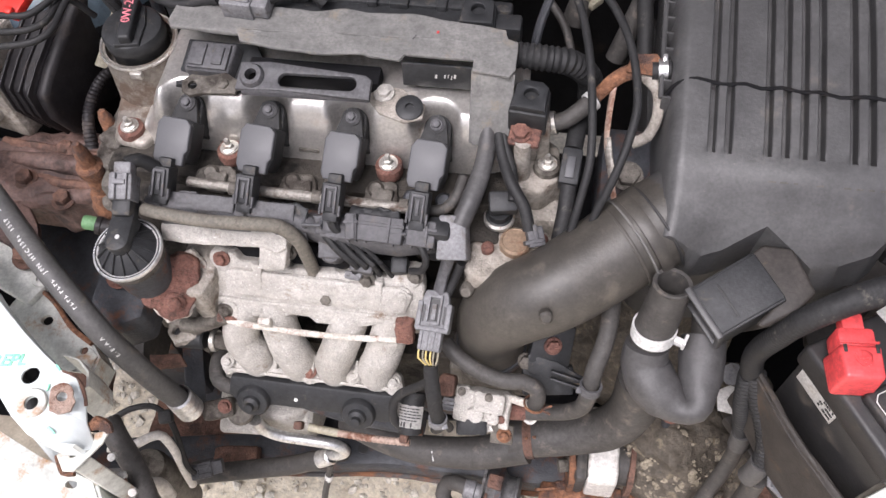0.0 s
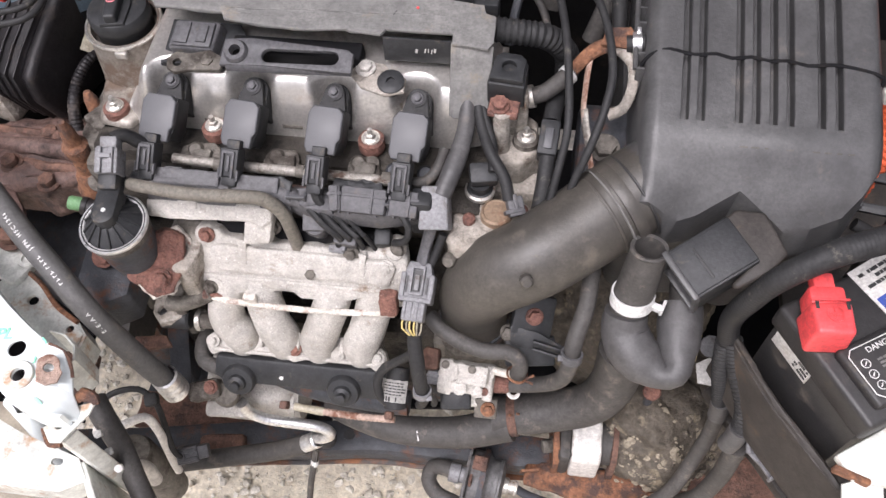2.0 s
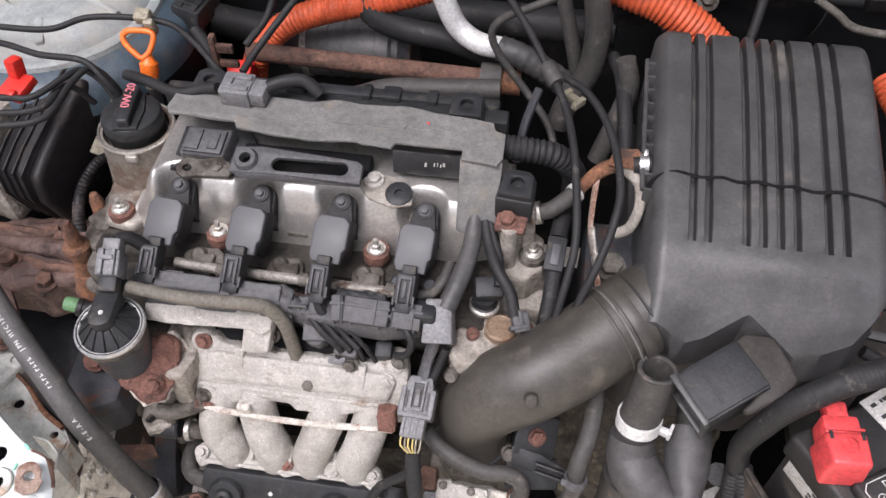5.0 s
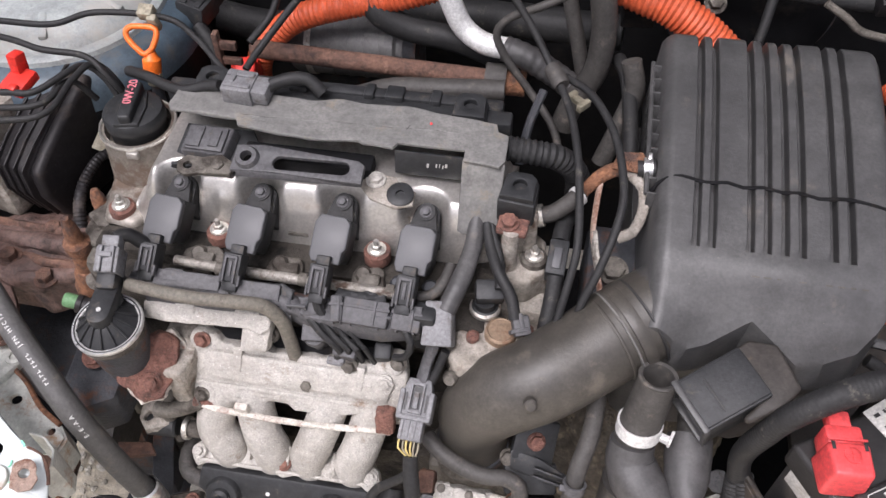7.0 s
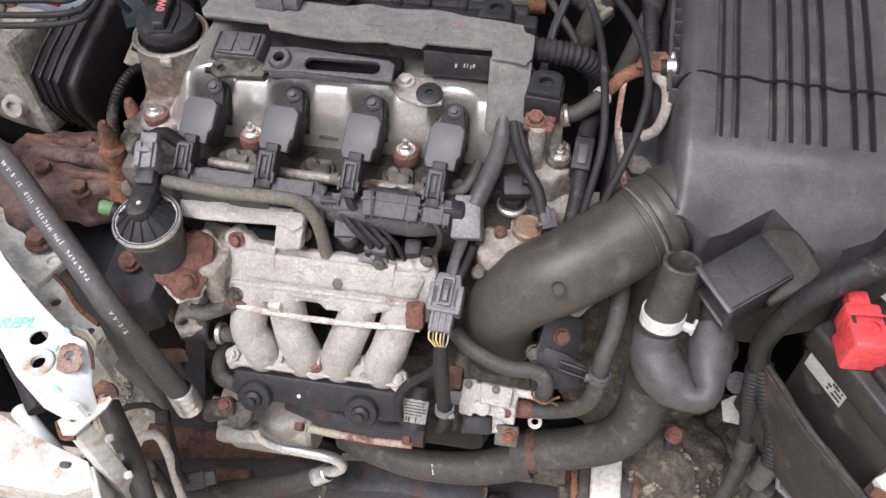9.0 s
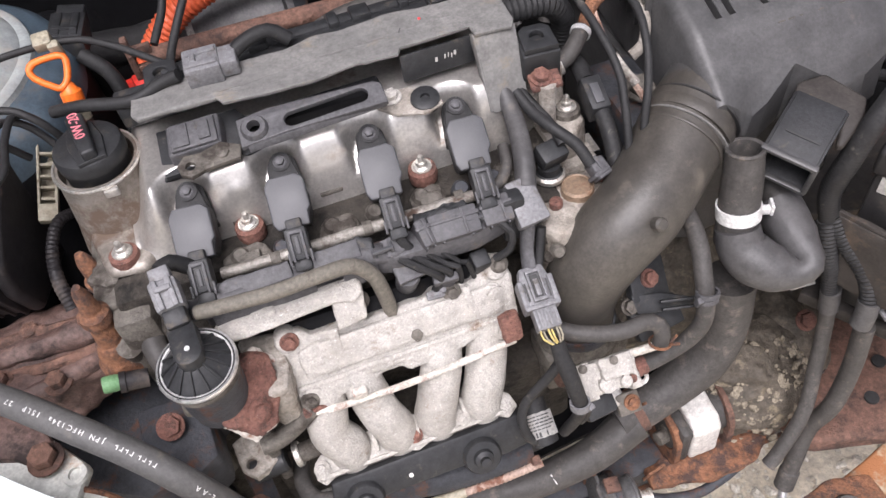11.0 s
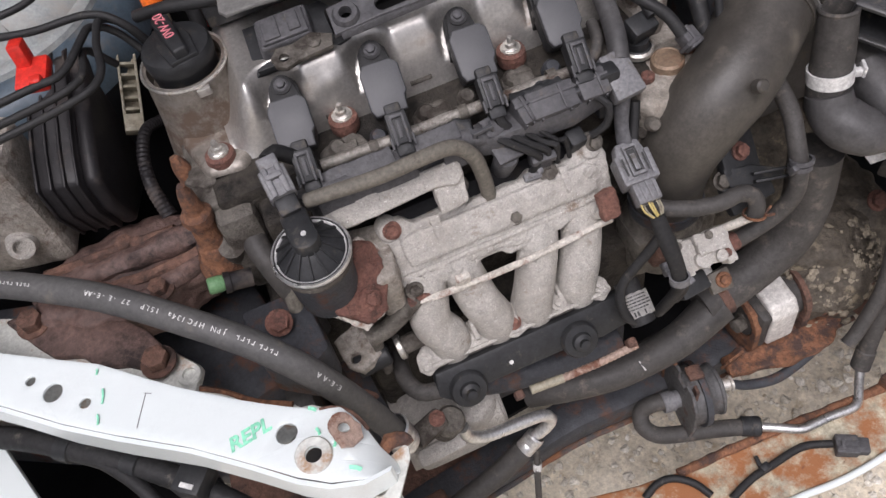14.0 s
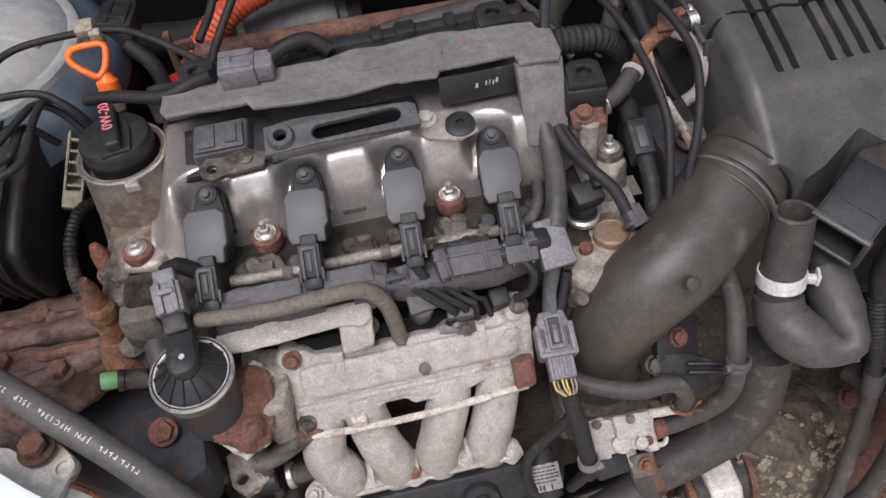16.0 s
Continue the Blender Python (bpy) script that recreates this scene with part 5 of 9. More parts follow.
    part("crack", tube([(0.3225, 0.034, 0.826), (0.3262, 0.036, 0.8345), (0.334, 0.0385, 0.8405), (0.345, 0.040, 0.8431), (0.366, 0.036, 0.8425), (0.385, 0.038, 0.8429), (0.398, 0.0345, 0.8423), (0.415, 0.037, 0.8429), (0.43, 0.034, 0.8423), (0.446, 0.0355, 0.8425), (0.462, 0.032, 0.8417), (0.485, 0.0345, 0.8423), (0.51, 0.031, 0.8411), (0.525, 0.027, 0.8388), (0.5262, 0.024, 0.832)], 0.0019, 8), M_DARK, t, "black rubber cord round the lid")
    for i in range(10):
        part("side_rib", box((0.008, 0.0025, 0.045), at(0.3225, 0.03 + 0.016 * i, 0.806 + 0.003 * i), 0.0008), M_AIRBOX, t)
    part("side_rail", tube([(0.3175, 0.03, 0.826), (0.3175, 0.11, 0.842), (0.3185, 0.185, 0.850)], 0.0024, 8), M_AIRBOX, t)
    ink = []
    rnd = random.Random(2)
    for i in range(9):
        ink.append(box((rnd.uniform(0.003, 0.007), 0.0014, 0.0004), at(0.41 + 0.0095 * i + (0.012 if i > 4 else 0), -0.043, 0.8185 if i < 9 else 0, 38, 0, 0), 0.0))
    part("moulded_print", join(*ink), M_TUBE, t, "faint worn print")
    # snorkel with a square mouth
    w, h, ln = 0.044, 0.044, 0.062
    sx = Vector((0.57, -0.80, -0.12)).normalized()
    sy = Vector((0.70, 0.64, 0.30))
    sy = (sy - sx * sy.dot(sx)).normalized()
    sn = sx.cross(sy)
    o = Vector((0.3925, -0.124, 0.768)) - sn * (h / 2)
    sm = Matrix(((sx.x, sy.x, sn.x, o.x), (sx.y, sy.y, sn.y, o.y), (sx.z, sy.z, sn.z, o.z), (0, 0, 0, 1)))
    for nm, sz, off in (("snorkel_top", (w, ln, 0.004), (0, 0, h / 2)), ("snorkel_bottom", (w, ln, 0.004), (0, 0, -h / 2)), ("snorkel_side", (0.004, ln, h), (w / 2, 0, 0)), ("snorkel_side", (0.004, ln, h), (-w / 2, 0, 0))):
        part(nm, box(sz, sm @ at(*off), 0.0015), M_PLASTIC, t)
    part("snorkel_lip", join(box((w + 0.006, 0.006, 0.005), sm @ at(0, -ln / 2, h / 2 + 0.001), 0.0015), box((w + 0.006, 0.006, 0.005), sm @ at(0, -ln / 2, -h / 2), 0.0015), box((0.005, 0.006, h), sm @ at(w / 2 + 0.001, -ln / 2, 0), 0.0015), box((0.005, 0.006, h), sm @ at(-w / 2 - 0.001, -ln / 2, 0), 0.0015)), M_AIRBOX, t)
    part("snorkel_seam", box((w * 0.7, 0.002, 0.002), sm @ at(0.001, -ln / 2 + 0.022, h / 2 + 0.0022), 0.0004), M_INK, t)
    part("snorkel_shelf", join(prism([(-0.024, -0.006), (0.022, -0.006), (0.027, -0.030), (0.033, -0.028), (0.036, 0.004), (0.030, 0.024), (-0.010, 0.030), (-0.026, 0.012)], h / 2 - 0.016, h / 2 - 0.0055, sm @ at(0, ln / 2, 0), 0.004, 3)), M_TRAYWALL, t, "dusty brown shelf behind the snorkel")
    part("snorkel_neck", box((w * 0.8, 0.05, h * 0.6), sm @ at(0.0, ln / 2 + 0.004, -0.022), 0.006), M_AIRBOX, t)


air_box()


# ---- coolant hoses and wrapped loop ----
def stub_hose():
    t = thing("coolant_hose", (0.338, -0.13, 0.68), "black rubber hose stub with a pale band clamp", "hose")
    part("hose", tube([(0.342, -0.116, 0.757), (0.340, -0.124, 0.728), (0.336, -0.133, 0.698), (0.334, -0.140, 0.665)], [0.0165, 0.018, 0.0185, 0.0185], 22, cap=False), M_RUBBER, t)
    part("mouth", lathe([(0.0165, 0.0), (0.0175, 0.003), (0.0165, 0.005), (0.0135, 0.004), (0.0130, -0.02)], along((0.342, -0.116, 0.756), (0.05, 0.25, 1)), 24), M_RUBBER, t)
    d = (0.02, 0.28, 1)
    part("band_clamp", lathe([(0.0185, -0.0065), (0.0202, -0.0065), (0.0202, 0.0065), (0.0185, 0.0065)], along((0.3365, -0.1325, 0.700), d), 28), M_TAPE, t, "dull white band clamp")
    part("clamp_ear", join(box((0.012, 0.006, 0.008), at(0.358, -0.140, 0.698, 0, 0, -20), 0.001), box((0.003, 0.012, 0.012), at(0.364, -0.141, 0.700, 0, 0, -20), 0.001)), M_TAPE, t)


stub_hose()


def wrapped_loop():
    t = thing("wrapped_hose_loop", (0.37, -0.16, 0.56), "dark grey sleeve wrapped round a U-shaped hose", "hose")
    part("sleeve", tube([(0.3335, -0.140, 0.686), (0.334, -0.151, 0.670), (0.344, -0.168, 0.660), (0.362, -0.183, 0.656), (0.376, -0.190, 0.659), (0.3835, -0.184, 0.664), (0.3835, -0.164, 0.668), (0.384, -0.144, 0.674), (0.385, -0.125, 0.680)], [0.0200, 0.0225, 0.0240, 0.0215, 0.0125, 0.0145, 0.0200, 0.0210, 0.0205], 28, 0.004, wobble=0.07), M_SLEEVE, t)
    part("inner_hose", tube([(0.388, -0.132, 0.678), (0.388, -0.115, 0.684), (0.388, -0.095, 0.690)], 0.015, 16), M_RUBBER, t)


wrapped_loop()


def radiator_hose():
    t = thing("radiator_hose", (0.30, -0.16, 0.42), "thick black rubber radiator hose curving under the throttle", "hose")
    part("upper_hose", tube([(0.344, -0.138, 0.60), (0.342, -0.148, 0.533), (0.325, -0.156, 0.488), (0.290, -0.160, 0.462), (0.250, -0.165, 0.450), (0.215, -0.169, 0.444)], [0.026, 0.0255, 0.025, 0.024, 0.0235, 0.0235], 24), M_RUBBER, t)
    part("lower_hose", tube([(0.235, -0.174, 0.442), (0.18, -0.186, 0.424), (0.12, -0.188, 0.414), (0.085, -0.184, 0.410), (0.045, -0.172, 0.400), (0.010, -0.155, 0.385)], [0.0225, 0.0200, 0.0185, 0.0175, 0.0165, 0.0160], 20), M_RUBBER, t)
    # tube added to stand for the dark shaded band under the cover bar
    part("drain_pipe", tube([(0.115, -0.168, 0.452), (0.06, -0.166, 0.450), (0.0, -0.160, 0.452), (-0.05, -0.150, 0.46)], 0.0150, 16), M_RUST_BLACK, t, "dark grey tube added for the shaded band behind the hose")
    part("scratch", box((0.0012, 0.012, 0.0008), at(0.128, -0.1985, 0.4295, 30, 0, 16), 0.0), M_PRINT, t, "white paint scratch")
    d = (1, 0.1, 0.2)
    clamp = part("spring_clamp", lathe([(0.0240, -0.005), (0.0250, -0.005), (0.0256, -0.003), (0.0250, -0.001), (0.0250, 0.001), (0.0256, 0.003), (0.0250, 0.005), (0.0240, 0.005)], along((0.238, -0.1665, 0.448), d), 28), M_RUST, t, "rusty spring clamp")
    part("clamp_ear", join(box((0.004, 0.003, 0.010), at(0.234, -0.176, 0.472, 20, 0, 0), 0.001), box((0.004, 0.003, 0.010), at(0.243, -0.174, 0.473, 20, 0, 0), 0.001)), M_RUST_ORANGE, clamp)
    part("scuff", join(*[box((0.005 + 0.003 * q, 0.0008, 0.0004), at(0.262 + 0.014 * q, -0.183 + 0.003 * q, 0.464 + 0.004 * q, 40, -14, 8), 0.0) for q in range(4)]), M_LABEL, t, "pale scuff marks")


radiator_hose()


# ---- throttle body area ----
def throttle():
    t = thing("throttle_body", (0.2, -0.14, 0.56), "stained aluminium throttle body with black plastic side cover", "throttle body")
    part("bore", join(lathe([(0.040, 0.52), (0.040, 0.575), (0.036, 0.580), (0.034, 0.60)], at(0.188, -0.118, 0), 30), box((0.09, 0.05, 0.06), at(0.190, -0.12, 0.545), 0.008)), M_ALU_DARK, t)
    part("side_cover", prism([(-0.026, -0.022), (0.022, -0.026), (0.026, 0.022), (-0.020, 0.028)], -0.012, 0.0, at(0.249, -0.138, 0.6515, 42, 10, 8) @ Matrix.Diagonal((0.86, 0.86, 1.0, 1.0)), 0.003), M_PLASTIC, t, "black plastic cover plate")
    part("cover_arm", join(prism([(-0.024, 0.014), (0.004, 0.010), (0.036, -0.004), (0.036, -0.010), (0.0, -0.008), (-0.022, -0.004)], -0.004, 0.0, at(0.250, -0.158, 0.636, 42, 6, 2), 0.0012), *[box((0.034, 0.0025, 0.006), at(0.267, -0.163 - 0.005 * k, 0.640 - 0.006 * k, 42, 6, -10), 0.0006) for k in range(2)], box((0.05, 0.030, 0.012), at(0.248, -0.160, 0.618, 42, 0, 8), 0.003)), M_PLASTIC, t, "thin ribbed black arm")
    b = hexhead(0.008, 0.008, 0.0105)
    b.transform(at(0.2495, -0.1385, 0.652, 42, 10, 8) @ Matrix.Scale(0.85, 4))
    part("bolt", b, M_RUST_RED, t)
    b = hexhead(0.007, 0.008, 0.009)
    b.transform(at(0.226, -0.15, 0.635, 42, 0, 0))
    part("bolt", b, M_ALU_DARK, t)


throttle()


def vacuum_valve():
    t = thing("purge_valve", (0.188, -0.183, 0.58), "pale corroded solenoid valve with a rusty nozzle", "valve")
    m = at(0.186, -0.1835, 0.590, 32, 0, -2)
    part("body", rugged(join(box((0.054, 0.030, 0.024), m, 0.003), box((0.030, 0.020, 0.012), m @ at(0.008, 0.006, 0.016), 0.002), box((0.010, 0.036, 0.020), m @ at(0.024, -0.002, 0.002), 0.002), box((0.014, 0.036, 0.012), m @ at(-0.020, -0.001, 0.004), 0.003), lathe([(0.008, 0), (0.0075, 0.008), (0, 0.009)], m @ at(-0.004, -0.008, 0.010), 16), lathe([(0.006, 0), (0.0055, 0.007), (0, 0.008)], m @ at(0.014, -0.010, 0.010), 14)), 0.0016, 140, 3, 0, 0.0035), M_ALU, t)
    for k in range(4):
        b = hexhead(0.0030, 0.004, 0.0042)
        b.transform(m @ at(-0.021 + 0.014 * k, 0.012 - 0.022 * (k % 2), 0.012 + 0.009 * (k == 2)))
        part("screw", b, M_RUST_RED if k in (1, 3) else M_ALU_DARK, t)
    part("connector_tail", join(box((0.012, 0.014, 0.012), m @ at(-0.033, -0.004, 0.002), 0.002), *[box((0.013, 0.0018, 0.003), m @ at(-0.033, -0.009 + 0.004 * q, 0.009), 0.0005) for q in range(3)]), M_GREYPLUG, t, "worn grey wiring tail")
    part("nozzle", tube([(0.213, -0.178, 0.602), (0.224, -0.183, 0.610), (0.236, -0.188, 0.6185)], 0.0042, 12), M_CREAM, t, "chalky white nozzle")
    part("nozzle_clip", join(lathe([(0.0095, -0.0012), (0.0108, -0.0012), (0.0108, 0.0012), (0.0095, 0.0012)], along((0.2375, -0.1880, 0.6215), (0.2, 0.3, 1)), 16), box((0.010, 0.002, 0.003), at(0.250, -0.190, 0.622, 0, -20, 20), 0.0006), box((0.010, 0.002, 0.003), at(0.249, -0.194, 0.620, 0, -10, -24), 0.0006)), M_RUST_ORANGE, t, "rusty spring clip")
    part("outlet", rugged(lathe([(0.0088, -0.008), (0.0098, -0.006), (0.0098, 0.006), (0.0088, 0.008), (0, 0.008)], along((0.222, -0.181, 0.576), (1, 0.05, 0)), 16), 0.0007, 150, 1), M_RUST_RED, t, "red-rusted hose nipple")
    part("lower_plug", box((0.032, 0.020, 0.020), at(0.176, -0.193, 0.552, 35, 0, 6), 0.003), M_PLASTIC, t, "black wiring plug")
    part("foil_tag", rugged(plate([(-0.012, -0.009), (0.010, -0.010), (0.012, 0.006), (0.002, 0.010), (-0.010, 0.007)], [], 0.0012, at(0.194, -0.188, 0.549, 38, 8, 10), 0.0003), 0.0022, 110, 3, 2, 0.003), M_ZINC, t, "crumpled foil tag")
    part("lower_flange", box((0.024, 0.022, 0.008), at(0.208, -0.195, 0.539, 40, 0, 0), 0.002), M_ALU_DARK, t)
    b = hexhead(0.0055, 0.006, 0.008)
    b.transform(at(0.2106, -0.1981, 0.5432, 40, 0, 0))
    part("bolt", b, M_RUST_ORANGE, t)
    part("rust_block", rugged(box((0.016, 0.022, 0.034), at(0.150, -0.172, 0.600, 20, 0, 0), 0.004), 0.0014, 120, 2, 5, 0.004), M_RUST, t)


vacuum_valve()
single("vacuum_hose", tube([(0.146, -0.146, 0.648), (0.159, -0.158, 0.645), (0.182, -0.170, 0.644), (0.206, -0.177, 0.645), (0.226, -0.176, 0.645), (0.238, -0.180, 0.640), (0.240, -0.186, 0.630), (0.2375, -0.188, 0.620)], 0.0078, 16), M_RUBBER, "black rubber vacuum hose looping to a valve", "hose")
single("vacuum_hose", tube([(0.300, -0.095, 0.695), (0.297, -0.135, 0.682), (0.289, -0.164, 0.664), (0.2865, -0.179, 0.640), (0.283, -0.183, 0.616), (0.272, -0.181, 0.592), (0.255, -0.179, 0.578), (0.238, -0.180, 0.575), (0.224, -0.181, 0.576)], 0.0084, 16), M_RUBBER, "black rubber vacuum hose curving down beside the intake tube", "hose")
single("hose_bracket", join(*[lathe([(0.0086, -0.0022), (0.0108, -0.0022), (0.0108, 0.0022), (0.0086, 0.0022)], along((0.2872, -0.1765, 0.648 + 0.008 * k), (0.1, 0.45, 1)), 18) for k in range(2)], box((0.006, 0.006, 0.013), at(0.277, -0.180, 0.652, 20, 0, 0), 0.001)), M_TRAY, "black plastic clip holding a hose", "clip")
single("casting_corner", rugged(prism([(-0.022, -0.010), (0.020, 0.012), (0.026, 0.002), (0.010, -0.012), (-0.020, -0.018)], -0.008, 0.0, at(0.252, -0.112, 0.668, 35, 0, 8), 0.002), 0.0012, 110, 3, 2, 0.004), M_ALU, "pale corroded corner of a casting under the intake tube", "casting")
single("ring_clip", lathe([(0.004, -0.002), (0.0075, -0.002), (0.0075, 0.002), (0.004, 0.002)], along((0.2357, -0.1712, 0.531), (0, -0.7, 0.7)), 16), M_WHITE_BRACKET, "small pale ring clip below the solenoid valve", "clip")


def grey_plug():
    t = thing("multi_pin_connector", (0.137, -0.15, 0.68), "grey multi-pin connector with yellow wires", "connector")
    m = at(0.137, -0.146, 0.694, -68, 0, -3)      # local z up along the plug, -y towards the front
    part("housing", join(prism([(-0.0105, 0.028), (0.0105, 0.028), (0.0140, 0.014), (0.0140, -0.008), (-0.0140, -0.008), (-0.0140, 0.014)], -0.008, 0.008, m @ at(0, 0, 0, 90, 0, 0), 0.002), box((0.0215, 0.014, 0.020), m @ at(0, 0, -0.018), 0.0015)), M_GREYPLUG, t)
    for i in range(4):
        part("pin_rib", box((0.0034, 0.0165, 0.018), m @ at(-0.0088 + 0.0058 * i, 0, -0.0175), 0.0008), M_GREYPLUG, t)
    part("collar", join(box((0.0310, 0.021, 0.0045), m @ at(0, 0, -0.008), 0.0012), box((0.0050, 0.020, 0.026), m @ at(-0.0135, 0, 0.004), 0.0012), box((0.0050, 0.020, 0.026), m @ at(0.0135, 0, 0.004), 0.0012)), M_GREYPLUG, t)
    part("latch", join(box((0.0022, 0.005, 0.026), m @ at(-0.0055, -0.0095, 0.010), 0.0006), box((0.0022, 0.005, 0.026), m @ at(0.0055, -0.0095, 0.010), 0.0006), box((0.013, 0.005, 0.003), m @ at(0, -0.0095, 0.0225), 0.0006), box((0.013, 0.005, 0.003), m @ at(0, -0.0095, -0.0025), 0.0006), box((0.0045, 0.004, 0.015), m @ at(0, -0.0095, 0.008), 0.0006)), M_GREYPLUG, t)
    part("slot", join(box((0.0075, 0.0012, 0.020), m @ at(0, -0.0082, 0.010), 0.0), box((0.0016, 0.0012, 0.016), m @ at(-0.0095, -0.0084, 0.006), 0.0), box((0.0016, 0.0012, 0.016), m @ at(0.0095, -0.0084, 0.006), 0.0)), M_INK, t, "dark slot behind the latch")
    for i in range(6):
        e = m @ Vector((-0.0085 + 0.0034 * i, -0.003 + 0.004 * (i % 2), -0.026))
        part("wire", tube([tuple(e), (e.x * 1.02 - 0.0028, e.y - 0.009, e.z - 0.003), (0.1375 + 0.0008 * i, -0.1835, 0.672)], 0.0009, 6), M_YELLOW if i in (0, 2, 3) else M_BEIGE, t)
    part("upper_lead", tube([tuple(m @ Vector((0, 0, 0.022))), (0.141, -0.112, 0.716), (0.147, -0.100, 0.742)], [0.0080, 0.0070, 0.0075], 12, flat=0.7, wobble=0.15), M_TRAY, t)
    part("upper_lead", tube([tuple(m @ Vector((0.006, 0.002, 0.020))), (0.152, -0.114, 0.716), (0.158, -0.104, 0.734)], 0.0042, 10), M_WIRE, t)


grey_plug()
single("harness_lead", tube([(0.1385, -0.180, 0.674), (0.1395, -0.190, 0.660), (0.143, -0.203, 0.640), (0.146, -0.2125, 0.617), (0.147, -0.2125, 0.596), (0.144, -0.207, 0.570), (0.138, -0.200, 0.540)], [0.0068, 0.0078, 0.0072, 0.0066, 0.0058, 0.0056, 0.0054], 14, wobble=0.14), M_WIRE, "black taped wire bundle dropping from the grey connector", "wire harness")
single("harness_lead", tube([(0.148, -0.209, 0.624), (0.154, -0.212, 0.606), (0.157, -0.209, 0.582), (0.154, -0.203, 0.555)], 0.0034, 10), M_WIRE, "thin black wire beside the taped bundle", "wire harness")
single("cable_tie", join(lathe([(0.0076, -0.0035), (0.0094, -0.0035), (0.0094, 0.0035), (0.0076, 0.0035)], along((0.1465, -0.2130, 0.613), (0, 0.25, 1)), 20), box((0.006, 0.005, 0.006), at(0.154, -0.219, 0.612, 20, 0, 20), 0.001)), M_GREYPLUG, "grey band round a wire bundle", "band")
single("harness_lead", tube([(0.139, -0.188, 0.654), (0.130, -0.188, 0.638), (0.118, -0.188, 0.622), (0.104, -0.190, 0.606), (0.0965, -0.197, 0.590), (0.099, -0.207, 0.572), (0.110, -0.211, 0.560)], 0.0046, 12, wobble=0.1), M_WIRE, "thin black wire looping under the manifold", "wire harness")


# harness dropping from the wiring cover, and its angular duct
def harness_duct():
    t = thing("harness_duct", (0.15, -0.08, 0.72), "worn grey-black plastic harness duct", "duct")
    m = along((0.150, -0.088, 0.757), (-0.05, 0.55, 0.35))
    part("duct", prism([(-0.018, -0.010), (0.016, -0.012), (0.018, 0.010), (-0.014, 0.012)], -0.026, 0.020, m @ Matrix.Scale(0.88, 4), 0.003, 2, 0.85), M_GREYPLUG, t)
    part("duct_side", box((0.020, 0.02, 0.05), at(0.137, -0.088, 0.745, 0, 0, 0), 0.003), M_PLASTIC, t)
    part("taped_lead", tube([(0.170, 0.004, 0.796), (0.170, -0.014, 0.785), (0.167, -0.038, 0.778), (0.161, -0.062, 0.772), (0.154, -0.082, 0.763)], [0.0082, 0.0086, 0.0090, 0.0092, 0.0092], 16, 0.004, rib=(0.0065, 0.00025), wobble=0.06), M_SLEEVE, t)


harness_duct()
single("wire_lead", tube([(0.180, 0.0, 0.795), (0.186, -0.020, 0.786), (0.197, -0.045, 0.781), (0.210, -0.062, 0.772), (0.216, -0.078, 0.760)], 0.0055, 10), M_WIRE, "black wire lead to the coolant sensor", "wire")
single("wire_lead", tube([(0.184, 0.0, 0.795), (0.190, -0.016, 0.787), (0.197, -0.036, 0.780), (0.199, -0.056, 0.772)], 0.0045, 10), M_WIRE, "thin black wire lead to the coolant sensor", "wire")


def sensor_housing():
    t = thing("water_outlet", (0.2, -0.08, 0.68), "corroded aluminium water outlet with a bronze plug", "water outlet")
    part("casting", rugged(prism([(0.160, -0.105), (0.172, -0.120), (0.205, -0.118), (0.232, -0.098), (0.240, -0.070), (0.232, -0.058), (0.19, -0.055), (0.165, -0.07)], 0.66, 0.732, bevel=0.006, seg=3), 0.0026, 70, 4, 0, 0.005), M_ALU_MID, t)
    part("flange", rugged(prism([(0.156, -0.100), (0.168, -0.114), (0.176, -0.108), (0.172, -0.075), (0.162, -0.070)], 0.700, 0.728, bevel=0.003), 0.001, 110, 3, 0, 0.005), M_ALU_DARK, t)
    for x, y, z in ((0.166, -0.118, 0.715), (0.163, -0.104, 0.694), (0.172, -0.128, 0.690)):
        part("bolt", lathe([(0.0065, 0), (0.0065, 0.008), (0.0045, 0.011), (0, 0.011)], along((x, y, z), (-0.1, -0.8, 0.6)), 14), M_ALU_DARK, t)
    part("bronze_plug", lathe([(0.0155, 0.728), (0.0145, 0.7375), (0.0125, 0.7395), (0.0115, 0.7385), (0, 0.7385)], at(0.2045, -0.077, 0), 28), M_BRONZE, t, "tarnished bronze core plug")
    for x, y in ((0.180, -0.086), (0.228, -0.072)):
        part("bolt", lathe([(0.006, 0.730), (0.006, 0.738), (0.004, 0.740), (0, 0.740)], at(x, y, 0), 14), M_RUST_RED, t)
    part("sensor", join(lathe([(0.013, 0.735), (0.013, 0.742), (0.010, 0.744), (0.010, 0.752), (0.0, 0.752)], at(0.187, -0.055, 0), 20), box((0.026, 0.020, 0.018), at(0.190, -0.052, 0.761, 20, 0, 10), 0.003)), M_PLASTIC, t)
    part("sensor_ring", lathe([(0.0125, 0.736), (0.0145, 0.738), (0.0145, 0.742), (0.0125, 0.744)], at(0.187, -0.055, 0), 22), M_ZINC, t, "steel sensor ring")
    part("sensor_plug", join(box((0.015, 0.018, 0.014), at(0.222, -0.080, 0.754, 30, 0, 20), 0.002), box((0.017, 0.004, 0.016), at(0.221, -0.084, 0.752, 30, 0, 20), 0.001), box((0.004, 0.014, 0.003), at(0.222, -0.080, 0.762, 30, 0, 20), 0.001)), M_TRAY, t)


sensor_housing()


